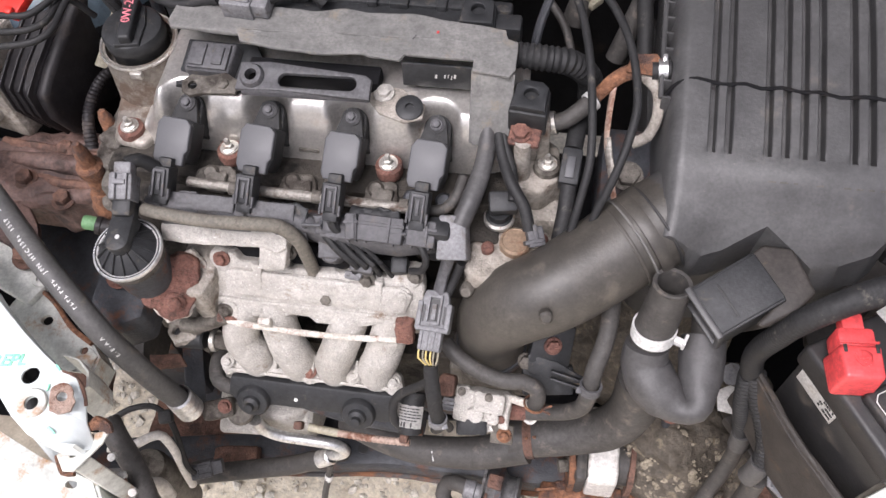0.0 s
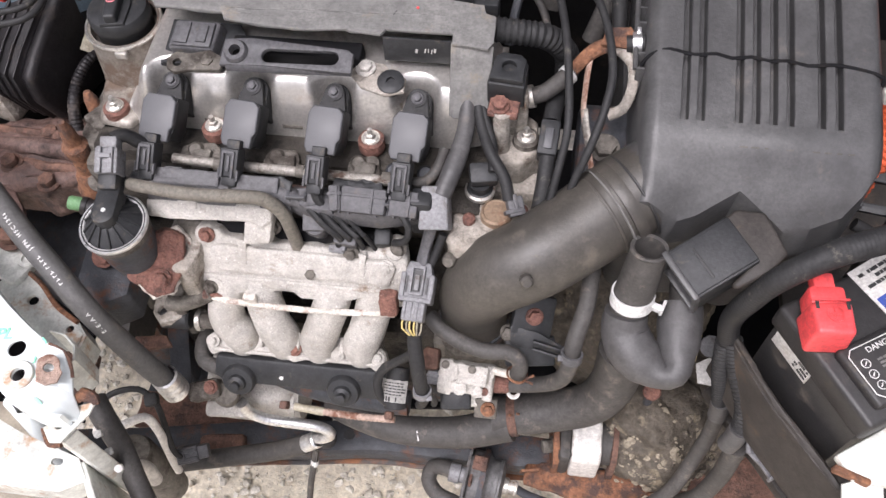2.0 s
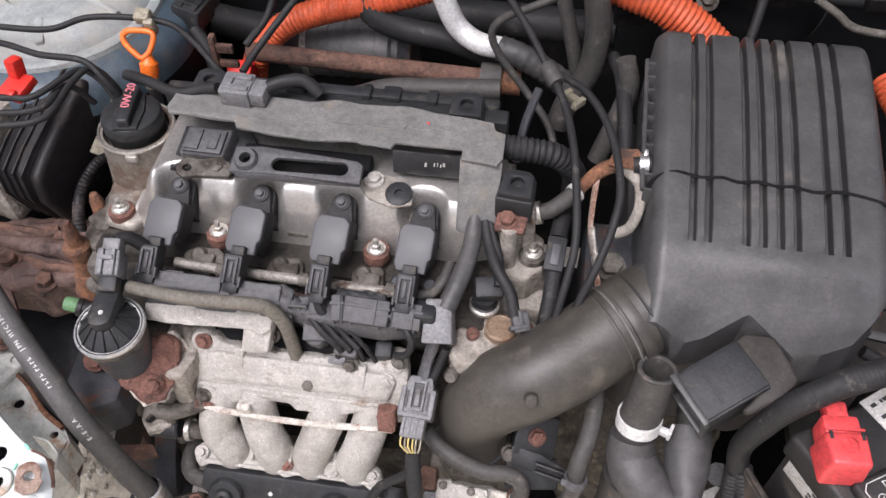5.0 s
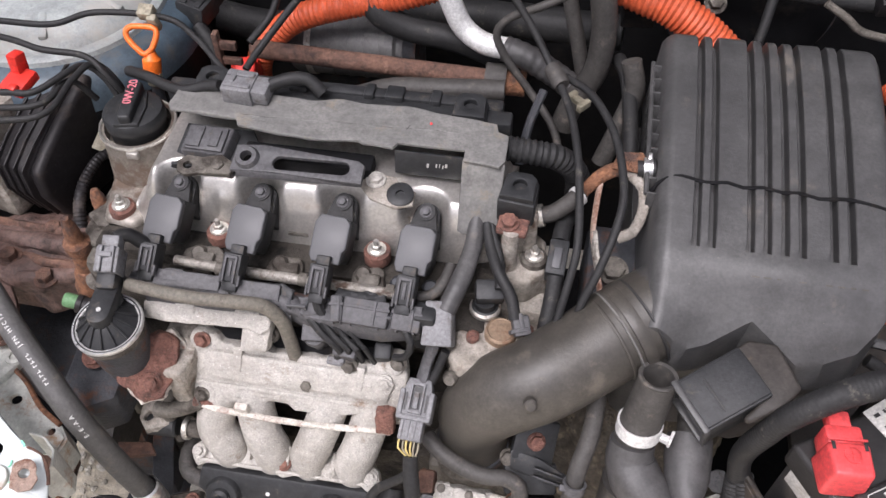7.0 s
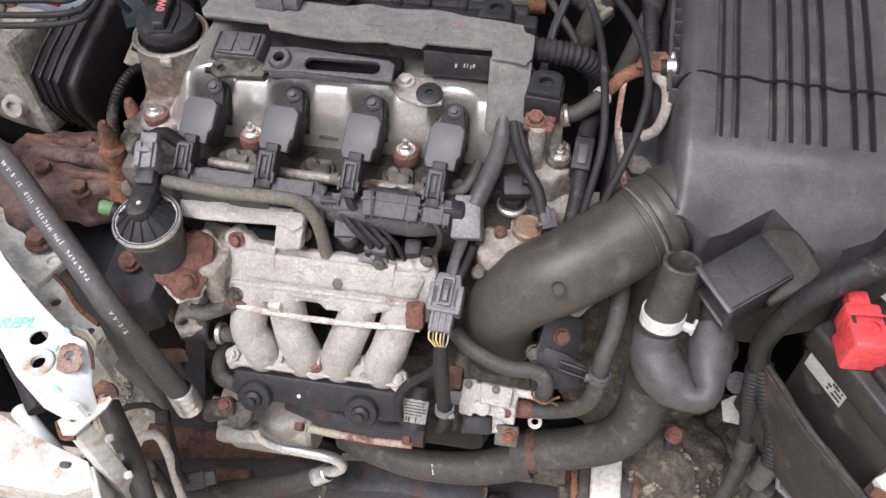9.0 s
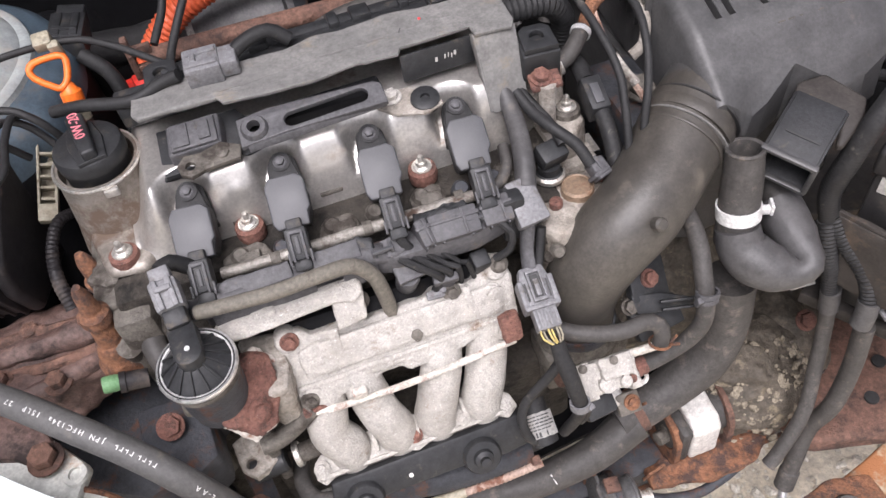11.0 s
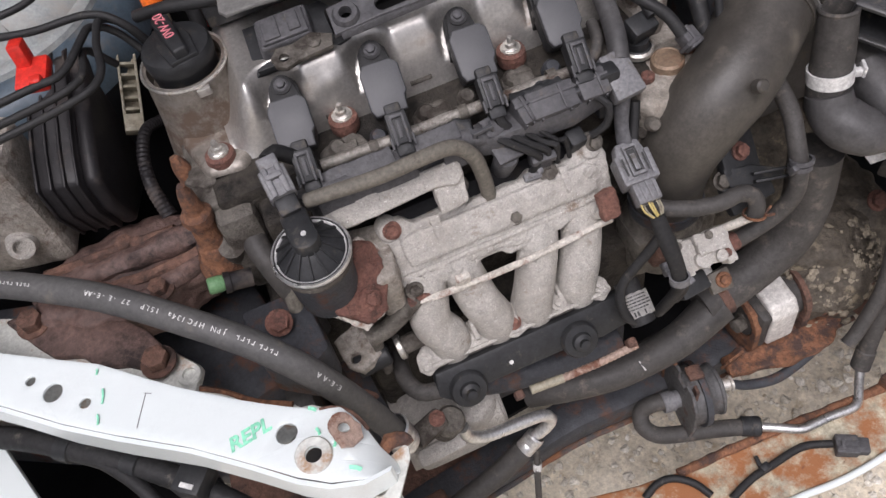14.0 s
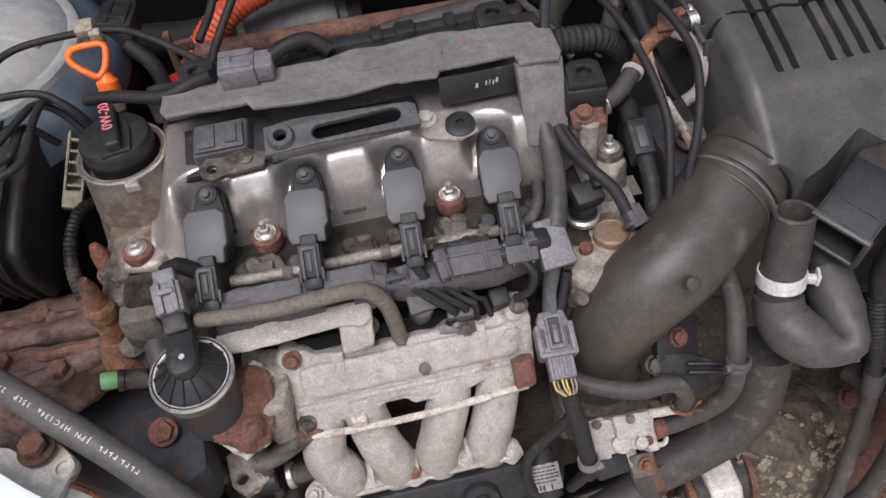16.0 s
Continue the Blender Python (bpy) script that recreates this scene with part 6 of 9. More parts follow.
# ---- battery corner ----
def battery():
    t = thing("car_battery", (0.57, -0.14, 0.53), "dusty black car battery with labels and red terminal cap", "battery")
    yaw = -58.5
    # local x runs along the short left side (towards the front), local y away to the right
    m = Matrix.Translation((0.4535, -0.150, 0)) @ pose(0, 0, 0, 0, 0, yaw)
    w, ln, top = 0.121, 0.238, 0.741
    part("case", prism([(0.004, 0.004), (w - 0.004, 0.004), (w - 0.004, ln), (0.004, ln)], 0.525, top - 0.03, m, 0.004), M_BATTERY, t)
    part("lid", prism([(0, 0), (w, 0), (w, ln + 0.004), (0, ln + 0.004)], top - 0.030, top, m, 0.005, 3), M_BATTERY, t)
    part("raised_top", prism([(0.056, 0.012), (0.111, 0.012), (0.111, ln - 0.02), (0.056, ln - 0.02)], top - 0.001, top + 0.010, m, 0.004, 3), M_BATTERY, t)
    ring = [(0.066, 0.0165), (0.101, 0.0165), (0.106, 0.0215), (0.106, 0.145), (0.101, 0.150), (0.066, 0.150), (0.061, 0.145), (0.061, 0.0215)]
    part("warning_label", plate(ring, [[(0.0663, 0.0172), (0.1007, 0.0172), (0.1053, 0.0218), (0.1053, 0.1446), (0.1007, 0.1492), (0.0663, 0.1492), (0.0617, 0.1446), (0.0617, 0.0218)]], 0.0008, m @ at(0, 0, top + 0.0104), 0.0001), M_PRINT, t, "white printed warning frame")
    part("warning_text", letters("DANGER", 0.0072, m @ at(0.067, 0.048, top + 0.0104, 0, 0, 90)), M_PRINT, t, "white DANGER lettering")
    ink_bars(t, m @ at(0.0885, 0.062, top + 0.0102, 0, 0, 90), 0.052, 0.026, 8, 7, M_GREYCOVER)
    for x, y in ((0.076, 0.026), (0.086, 0.026), (0.096, 0.026), (0.076, 0.075)):
        part("symbol", join(lathe([(0.0034, 0), (0.0040, 0), (0.0040, 0.0005), (0.0034, 0.0005)], m @ at(x, y, top + 0.0102), 18), box((0.0008, 0.004, 0.0005), m @ at(x, y, top + 0.0104, 0, 0, 40), 0)), M_PRINT, t)
    lab = m @ at(0.020, 0.104, top + 0.0006, 0, 0, 90 + 6)
    part("top_label", prism([(-0.030, -0.022), (0.034, -0.022), (0.034, 0.024), (-0.030, 0.024)], -0.0005, 0.0004, lab, 0.0001), M_LABEL, t, "white top label with a blue size code")
    part("size_panel", prism([(-0.027, -0.021), (0.017, -0.021), (0.017, -0.0075), (-0.027, -0.0075)], 0.0003, 0.0008, lab, 0.0), M_BLUEPRINT, t, "blue size panel")
    part("size_code", letters("51R-36", 0.0112, lab @ at(-0.005, -0.0142, 0.0009, 0, 0, 180)), M_PRINT, t, "white 51R-36 code")
    ink_bars(t, lab @ at(0, 0.010, 0.0004), 0.05, 0.018, 3, 9)
    side = m @ at(0.0345, 0.0036, top - 0.036, 90, 0, 0)
    part("side_label", prism([(-0.0235, -0.0135), (0.0235, -0.0135), (0.0235, 0.0135), (-0.0235, 0.0135)], 0.0, 0.0008, side, 0.0001), M_LABEL, t, "dirty white side label")
    part("label_band", prism([(-0.021, 0.006), (-0.008, 0.006), (-0.008, 0.0085), (-0.021, 0.0085)], 0.0006, 0.0012, side, 0.0), M_INK, t, "black printed band")
    ink_bars(t, side @ at(0.013, 0, 0.0008), 0.017, 0.021, 4, 11)
    red = at(0.4850, -0.1705, top, 0, 0, 4) @ Matrix.Diagonal((0.9, 0.95, 1.0, 1.0))
    cap = part("terminal_cap", join(prism([(-0.0195, -0.022), (0.0195, -0.022), (0.0205, 0.012), (-0.0205, 0.012)], 0.0, 0.036, red, 0.004, 3, 0.88), box((0.033, 0.018, 0.028), red @ at(0, 0.019, 0.018), 0.004), box((0.020, 0.018, 0.014), red @ at(0, 0.034, 0.022), 0.003), box((0.034, 0.002, 0.002), red @ at(0, 0.0125, 0.0345), 0.0005)), M_RED, t, "faded red plastic terminal cap")
    part("plus_ring", join(lathe([(0.0065, 0), (0.0075, 0), (0.0075, 0.0012), (0.0065, 0.0012)], red @ at(0.001, -0.002, 0.036), 20), box((0.009, 0.0016, 0.0014), red @ at(0.001, -0.002, 0.0365), 0.0003), box((0.0016, 0.009, 0.0014), red @ at(0.001, -0.002, 0.0365), 0.0003)), M_RED, cap)
    for x in (-0.016, 0.016):
        part("slot_mark", box((0.003, 0.007, 0.001), red @ at(x * 0.85, 0.006, 0.0362), 0.0002), M_INK, cap)


battery()
# tray wall and base below the battery
_tray = thing("battery_tray", (0.56, -0.16, 0.50), "dusty black plastic battery tray with a side wall", "battery tray")
part("side_wall", rugged(prism([(0.430, -0.142), (0.437, -0.138), (0.468, -0.200), (0.545, -0.312), (0.538, -0.317), (0.461, -0.205)], 0.575, 0.665, bevel=0.002), 0.0012, 30, 3, 0, 0.02), M_TRAYWALL, _tray)
part("wall_lip", tube([(0.4335, -0.140, 0.666), (0.465, -0.2025, 0.667), (0.495, -0.2455, 0.665), (0.5415, -0.3145, 0.664)], 0.0035, 8, wobble=0.3), M_TRAYWALL, _tray)
part("base", prism([(0.44, -0.14), (0.70, 0.0), (0.77, -0.12), (0.55, -0.30)], 0.505, 0.522, bevel=0.003), M_TRAYWALL, _tray)


def power_cable():
    t = thing("power_cable", (0.45, -0.16, 0.55), "thick black corrugated power cable splitting in two", "cable")
    part("trunk", tube([(0.66, -0.075, 0.800), (0.60, -0.092, 0.812), (0.54, -0.112, 0.812), (0.485, -0.130, 0.802), (0.448, -0.142, 0.775), (0.432, -0.143, 0.730), (0.428, -0.140, 0.690), (0.433, -0.145, 0.655)], [0.0118, 0.0118, 0.0118, 0.0118, 0.0112, 0.0105, 0.0105, 0.0100], 18, rib=(0.0034, 0.00025), wobble=0.05), M_WIRE, t)
    part("branch", tube([(0.436, -0.146, 0.66), (0.444, -0.160, 0.635), (0.457, -0.182, 0.610), (0.462, -0.195, 0.590), (0.462, -0.203, 0.570)], 0.0098, 16, rib=(0.0045, 0.0012)), M_WIRE, t, "corrugated branch")
    part("branch", tube([(0.430, -0.146, 0.655), (0.434, -0.158, 0.620), (0.442, -0.164, 0.585), (0.450, -0.166, 0.550)], 0.0090, 16, rib=(0.0045, 0.0012)), M_WIRE, t, "corrugated branch")
    part("tape_end", tube([(0.450, -0.166, 0.556), (0.452, -0.168, 0.540), (0.453, -0.170, 0.525)], 0.0105, 14), M_SLEEVE, t, "blue-black taped end")
    part("tape_end", tube([(0.462, -0.202, 0.576), (0.460, -0.206, 0.560), (0.457, -0.208, 0.545)], 0.0108, 14), M_SLEEVE, t, "blue-black taped end")


power_cable()
single("cable_hose", tube([(0.452, -0.168, 0.54), (0.454, -0.176, 0.49), (0.446, -0.192, 0.44), (0.430, -0.215, 0.385), (0.400, -0.231, 0.340), (0.385, -0.236, 0.325)], 0.0085, 14), M_RUBBER, "black rubber hose dropping past the gearbox", "hose")


def purge_line():
    t = thing("purge_line", (0.29, -0.27, 0.24), "bent bare aluminium pipe joined to black rubber hoses", "pipe")
    part("upper_hose", tube([(0.470, -0.205, 0.53), (0.470, -0.214, 0.460), (0.460, -0.222, 0.395), (0.4479, -0.2175, 0.340), (0.4339, -0.2288, 0.300), (0.420, -0.243, 0.254)], 0.0105, 14), M_RUBBER, t)
    part("hose_end", lathe([(0.0105, -0.016), (0.0122, -0.014), (0.0122, 0.012), (0.0105, 0.014)], along((0.4225, -0.2405, 0.262), (-0.3, -0.3, -0.9)), 18), M_RUBBER, t)
    part("metal_pipe", tube([(0.4230, -0.2395, 0.262), (0.4201, -0.2431, 0.252), (0.408, -0.258, 0.248), (0.3989, -0.2694, 0.2475), (0.391, -0.279, 0.246), (0.3791, -0.2848, 0.246), (0.3466, -0.283, 0.246), (0.328, -0.283, 0.2465), (0.3086, -0.2820, 0.247), (0.285, -0.270, 0.249), (0.2589, -0.2559, 0.250)], 0.0056, 12, 0.003), M_BARE, t, "bare bent aluminium pipe")
    part("lower_hose", tube([(0.262, -0.257, 0.250), (0.2535, -0.2533, 0.250), (0.2142, -0.240, 0.253), (0.1704, -0.2280, 0.257), (0.145, -0.219, 0.262), (0.1335, -0.204, 0.271), (0.139, -0.191, 0.282), (0.1530, -0.1925, 0.293), (0.170, -0.1985, 0.296)], 0.0105, 16), M_RUBBER, t)
    part("collar", lathe([(0.0108, -0.012), (0.0125, -0.011), (0.0125, 0.0), (0.0120, 0.001), (0.0125, 0.002), (0.0125, 0.010), (0.0108, 0.012)], along((0.2555, -0.2540, 0.250), (0.9, -0.42, 0)), 18), M_PLASTIC, t)


purge_line()


def vacuum_can():
    t = thing("vapour_valve", (0.20, -0.207, 0.24), "grey round vapour valve in a rust-edged steel bracket", "valve")
    d = Vector((0.084, -0.0105, -0.004)).normalized()
    m = along((0.166, -0.1985, 0.296), d) @ Matrix.Diagonal((1.12, 1.12, 1.0, 1.0))
    part("can", rugged(lathe([(0, 0.020), (0.030, 0.020), (0.033, 0.024), (0.033, 0.044), (0.029, 0.047), (0.027, 0.050), (0.027, 0.060), (0.029, 0.061), (0.029, 0.064), (0.022, 0.068), (0, 0.069)], m, 36), 0.0004, 90, 0), M_GUNMETAL, t)
    # the bracket plate stands upright behind the can, open at its top
    part("bracket_plate", rugged(plate([(-0.034, -0.034), (0.034, -0.034), (0.038, 0.010), (0.034, 0.030), (0.022, 0.040), (0.012, 0.040), (0.010, 0.031), (-0.004, 0.031), (-0.006, 0.043), (-0.020, 0.043), (-0.034, 0.030), (-0.038, 0.0)], [], 0.004, m @ at(0, 0, 0.0195)), 0.0008, 70, 3, 0, 0.006), M_GUNMETAL, t, "dull steel bracket plate")
    part("plate_edge", rugged(tube([tuple(m @ Vector(q)) for q in ((0.036, -0.030, 0.018), (0.038, 0.010, 0.018), (0.033, 0.031, 0.018), (0.021, 0.041, 0.018))], 0.0026, 8), 0.0008, 120, 0), M_RUST_ORANGE, t, "rusted plate edge")
    part("strap", rugged(lathe([(0.0335, -0.0035), (0.0365, -0.0035), (0.0365, 0.0035), (0.0335, 0.0035)], m @ at(0, 0, 0.040), 36), 0.0005, 120, 0), M_RUST_BLACK, t, "rusty steel strap")
    part("strap_lug", rugged(join(box((0.016, 0.006, 0.018), m @ at(0.006, 0.042, 0.034), 0.0015), box((0.010, 0.020, 0.004), m @ at(-0.014, 0.036, 0.026), 0.001)), 0.0007, 120, 2), M_RUST, t, "rust-brown strap lug")
    part("nozzle", lathe([(0.010, 0.066), (0.010, 0.074), (0.0075, 0.075), (0.0075, 0.082), (0.009, 0.083), (0.009, 0.086), (0.006, 0.087), (0, 0.087)], m, 16), M_ZINC, t, "bright stub nozzle")
    part("inlet", lathe([(0.0105, -0.004), (0.0115, -0.003), (0.0115, 0.010), (0.0095, 0.011), (0.0095, 0.020)], m, 18), M_GREYPLUG, t)
    e = m @ Vector((0, 0, 0.084))
    part("outlet_pipe", tube([tuple(e), (0.272, -0.214, 0.276), (0.310, -0.219, 0.268), (0.350, -0.214, 0.270), (0.385, -0.205, 0.276)], [0.0055, 0.0065, 0.0065, 0.006, 0.006], 12), M_RUST_BLACK, t)


vacuum_can()

# ---- lower structure: crossmember, mount, gearbox ----
def box_beam(pts, w, h, seg=24, power=5.0, step=0.012):
    """A rounded box section swept along a nearly level path."""
    path = spline(pts, step)
    bm = bmesh.new()
    rings = []
    for i, p in enumerate(path):
        t = (path[min(i + 1, len(path) - 1)] - path[max(i - 1, 0)]).normalized()
        side = t.cross(Vector((0, 0, 1))).normalized()
        up = side.cross(t)
        ring = []
        for j in range(seg):
            a = 2 * math.pi * j / seg
            c, s = math.cos(a), math.sin(a)
            k = (abs(c) ** power + abs(s) ** power) ** (-1 / power)
            ring.append(bm.verts.new(p + side * (c * k * w / 2) + up * (s * k * h / 2)))
        rings.append(ring)
    for a, b in zip(rings, rings[1:]):
        for j in range(seg):
            bm.faces.new((a[j], a[(j + 1) % seg], b[(j + 1) % seg], b[j]))
    bm.faces.new(rings[0][::-1])
    bm.faces.new(rings[-1])
    bmesh.ops.recalc_face_normals(bm, faces=bm.faces)
    return bm


def crossmember():
    t = thing("crossmember", (0.05, -0.17, 0.22), "black-painted steel crossmember with rust patches", "crossmember", kind="structure")
    part("beam", rugged(box_beam([(-0.38, -0.222, 0.266), (-0.25, -0.201, 0.260), (-0.13, -0.178, 0.256), (-0.04, -0.166, 0.254), (0.06, -0.153, 0.254), (0.15, -0.154, 0.254), (0.28, -0.153, 0.256), (0.50, -0.158, 0.264)], 0.048, 0.046), 0.0012, 22, 0), M_RUST_BLACK, t)
    part("seam_lip", rugged(box_beam([(-0.38, -0.247, 0.247), (-0.25, -0.226, 0.241), (-0.13, -0.203, 0.237), (-0.04, -0.191, 0.235), (0.06, -0.178, 0.235), (0.15, -0.179, 0.235), (0.28, -0.178, 0.237), (0.46, -0.181, 0.243)], 0.008, 0.005, 12), 0.0016, 60, 0), M_RUST_EDGE, t, "rusted weld seam along the lower edge")
    part("rear_web", rugged(prism([(-0.30, -0.175), (-0.06, -0.160), (-0.055, -0.128), (-0.12, -0.112), (-0.30, -0.120)], 0.244, 0.254, bevel=0.003), 0.002, 50, 3, 2, 0.012), M_RUST, t, "brown rusted web plate")
    part("bracket", rugged(box((0.06, 0.03, 0.03), at(-0.15, -0.196, 0.283, 12, 0, 8), 0.005), 0.0015, 70, 3), M_RUST, t)
    part("hole", lathe([(0.0075, 0), (0.0075, 0.0015), (0, 0.0015)], at(0.017, -0.159, 0.2775), 16), M_INK, t)
    part("boss", lathe([(0.014, -0.01), (0.013, 0.006), (0.009, 0.010), (0, 0.011)], at(-0.012, -0.168, 0.276, 14, 0, 0), 20), M_RUBBER, t)
    part("rust_saddle", rugged(prism([(0.258, -0.200), (0.262, -0.172), (0.300, -0.168), (0.330, -0.176), (0.372, -0.168), (0.416, -0.176), (0.420, -0.190), (0.392, -0.214), (0.335, -0.216), (0.300, -0.206)], 0.276, 0.288, bevel=0.002), 0.0026, 55, 4, 0, 0.006), M_RUST_ORANGE, t, "ragged orange-rusted saddle plate")
    for x, y, rz in ((0.266, -0.186, 12), (0.404, -0.184, -14)):
        part("saddle_tab", rugged(box((0.024, 0.004, 0.036), at(x, y, 0.300, 14, 0, rz), 0.001), 0.0012, 80, 3, x * 9), M_RUST_ORANGE, t, "bent rusty tab")
    part("end_plate", rugged(prism([(0.43, -0.10), (0.56, -0.07), (0.70, -0.10), (0.70, -0.235), (0.55, -0.25), (0.46, -0.225), (0.44, -0.17)], 0.272, 0.300, bevel=0.006), 0.002, 30, 3, 3, 0.012), M_RUST, t, "brown rusted end plate")
    for x, y in ((0.526, -0.139), (0.560, -0.200), (0.600, -0.160)):
        part("plate_hole", lathe([(0.009, 0), (0.009, 0.0035), (0, 0.0035)], at(x, y, 0.3005), 16), M_INK, t)


crossmember()


def lower_panel():
    t = thing("radiator_support", (0.3, -0.31, 0.20), "pale rusting lower radiator support panel", "panel", kind="structure")
    part("panel", rugged(prism([(0.03, -0.242), (0.10, -0.256), (0.1725, -0.264), (0.2527, -0.2635), (0.364, -0.269), (0.44, -0.274), (0.70, -0.20), (0.72, -0.30), (0.381, -0.348), (0.261, -0.3487), (0.10, -0.335), (-0.02, -0.29)], 0.212, 0.234, bevel=0.005, seg=3), 0.0016, 18, 3, 1, 0.016), M_RUST_PALE, t)
    part("fold", rugged(tube([(0.150, -0.264, 0.234), (0.2527, -0.267, 0.237), (0.364, -0.273, 0.237), (0.45, -0.276, 0.236)], 0.006, 10), 0.0014, 60, 0), M_RUST_ORANGE, t, "rust-orange folded edge")
    part("edge_lip", tube([(0.16, -0.3425, 0.235), (0.261, -0.3487, 0.236), (0.381, -0.348, 0.237), (0.72, -0.30, 0.237)], 0.0045, 10), M_BODY, t, "pale painted edge")
    part("seat_tab", rugged(prism([(0.425, -0.268), (0.47, -0.258), (0.52, -0.27), (0.52, -0.335), (0.45, -0.330)], 0.236, 0.262, bevel=0.006), 0.0016, 40, 3, 0, 0.008), M_RUST_ORANGE, t, "rusted raised seat")
    part("rubber_seat", lathe([(0.009, 0), (0.009, 0.006), (0.017, 0.008), (0.020, 0.004), (0.020, 0)], at(0.4667, -0.303, 0.262), 28), M_RUBBER, t, "round black rubber seat")


lower_panel()
single("sensor_wire", tube([(0.190, -0.3185, 0.240), (0.222, -0.3085, 0.242), (0.2528, -0.3044, 0.242), (0.2971, -0.3003, 0.243), (0.3303, -0.312, 0.245)], 0.0048, 10), M_WIRE, "thin black wire lying on the rusty lower panel", "wire")
single("sensor_wire", tube([(0.098, -0.276, 0.240), (0.118, -0.268, 0.244), (0.1387, -0.2695, 0.244), (0.1587, -0.285, 0.243), (0.170, -0.306, 0.241)], 0.0048, 10), M_WIRE, "thin black wire looping over the panel's edge", "wire")
single("wire_clip", join(box((0.012, 0.010, 0.012), at(0.243, -0.304, 0.244, 0, 0, 10), 0.002), box((0.005, 0.018, 0.005), at(0.240, -0.296, 0.244, 0, 0, -10), 0.001)), M_PLASTIC, "small black clip on a wire", "clip")
plug_connector("sensor_connector", (0.343, -0.321, 0.245), -28, M_TRAY, "grey-black wiring connector lying on the rusty panel", 0, (0.026, 0.024, 0.016))


def engine_mount():
    t = thing("torque_mount", (0.333, -0.155, 0.28), "dusty white mount block between rusted brackets", "mount")
    part("block", rugged(prism([(-0.092, 0.296), (-0.186, 0.296), (-0.1845, 0.352), (-0.174, 0.366), (-0.092, 0.372)], -0.0185, 0.0185, Matrix(((0, 0, 1, 0.333), (1, 0, 0, 0), (0, 1, 0, 0), (0, 0, 0, 1))), 0.004, 3), 0.0005, 60, 3, 2, 0.008), M_WHITE_BRACKET, t)
    part("rubber", rugged(box((0.016, 0.075, 0.070), at(0.3065, -0.148, 0.330), 0.010), 0.001, 60, 2), M_RUBBER, t, "black rubber pad")
    ring = circle(0.0, 0.0, 0.036, 14, 0, 180)
    for x, rz in ((0.2945, 4), (0.3690, -3)):
        out = ring + [(-0.036, -0.030), (-0.028, -0.050), (0.020, -0.050), (0.036, -0.030)]
        part("bracket", rugged(plate(out, [circle(0, 0, 0.0275, 18)], 0.0075, at(x, -0.150, 0.332, 90, 0, 90 + rz)), 0.0012, 70, 2), M_RUST_ORANGE if x < 0.3 else M_RUST, t, "rust-orange curved steel bracket")
    part("bush", lathe([(0.0, -0.040), (0.026, -0.040), (0.026, 0.040), (0, 0.040)], along((0.333, -0.150, 0.332), (1, 0, 0)), 24), M_RUBBER, t)
    for x, d in ((0.2925, -1), (0.374, 1)):
        b = hexhead(0.0095, 0.014, 0.012)
        b.transform(along((x, -0.160, 0.334), (d, -0.25, 0.1)))
        part("bolt", b, M_ALU_DARK if d < 0 else M_RUST_RED, t)


engine_mount()


def gearbox():
    t = thing("gearbox", (0.43, -0.08, 0.28), "gearbox housing caked with oily gravel grime", "gearbox")
    part("housing", rugged(blob((0.085, 0.085, 0.10), at(0.420, -0.105, 0.300), 2.0, 0.18, 4), 0.007, 45, 2, 1.0, 0.007), M_GRIME, t)
    part("bell", rugged(blob((0.12, 0.11, 0.14), at(0.36, 0.02, 0.42), 5.0, 0.12, 4), 0.007, 45, 2, 1.0, 0.007), M_GRIME, t)
    part("bolt_post", tube([(0.400, -0.112, 0.43), (0.401, -0.115, 0.375)], 0.0055, 12), M_RUST_BLACK, t)
    part("bolt_head", rugged(lathe([(0.0055, -0.004), (0.0105, -0.003), (0.0110, 0.003), (0.009, 0.005), (0, 0.0055)], along((0.4005, -0.1125, 0.432), (-0.1, -0.4, 1)), 20), 0.0006, 130, 1), M_RUST_RED, t, "rust-red bolt head")
    b = hexhead(0.0095, 0.006, 0.0125)
    b.transform(along((0.401, -0.118, 0.378), (0, -0.6, 0.8)))
    part("bolt", b, M_RUST_RED, t)
    b = hexhead(0.010, 0.008, 0.0135)
    b.transform(along((0.505, -0.110, 0.386), (0, -0.6, 0.8)))
    part("bolt", b, M_RUST_RED, t)
    part("side_case", rugged(blob((0.06, 0.09, 0.09), at(0.50, -0.07, 0.30), 8.0, 0.15, 3), 0.007, 45, 2, 1.0, 0.007), M_GRIME, t)
    rnd = random.Random(9)
    crumbs = []
    for i in range(320):
        az, el = rnd.uniform(-2.7, -0.35), rnd.gauss(0.55, 0.32)
        r = 0.0016 + 0.0062 * rnd.random() ** 3
        d = Vector((math.cos(az) * math.cos(el), math.sin(az) * math.cos(el), math.sin(el)))
        p = Vector((0.424, -0.105, 0.298)) + Vector((d.x * 0.088, d.y * 0.090, d.z * 0.102))
        crumbs.append(blob((r, r * 0.85, r * 0.6), along(p, d), i * 1.3, 0.7, 1))
    part("caked_gravel", join(*crumbs), M_CRUMB, t, "pale crumbs of gravel caked in grease")


gearbox()
single("plastic_bracket", join(plate([(0.474, -0.199), (0.480, -0.196), (0.496, -0.210), (0.510, -0.231), (0.492, -0.245), (0.484, -0.232), (0.473, -0.221)], [], 0.0035, at(0, 0, 0.560)), box((0.024, 0.004, 0.012), at(0.500, -0.2385, 0.562, 0, 0, 36), 0.0015), tube([(0.473, -0.221, 0.562), (0.474, -0.199, 0.566)], 0.003, 8)), M_GREYPLUG, "grey plastic cable bracket beside the battery tray", "bracket")


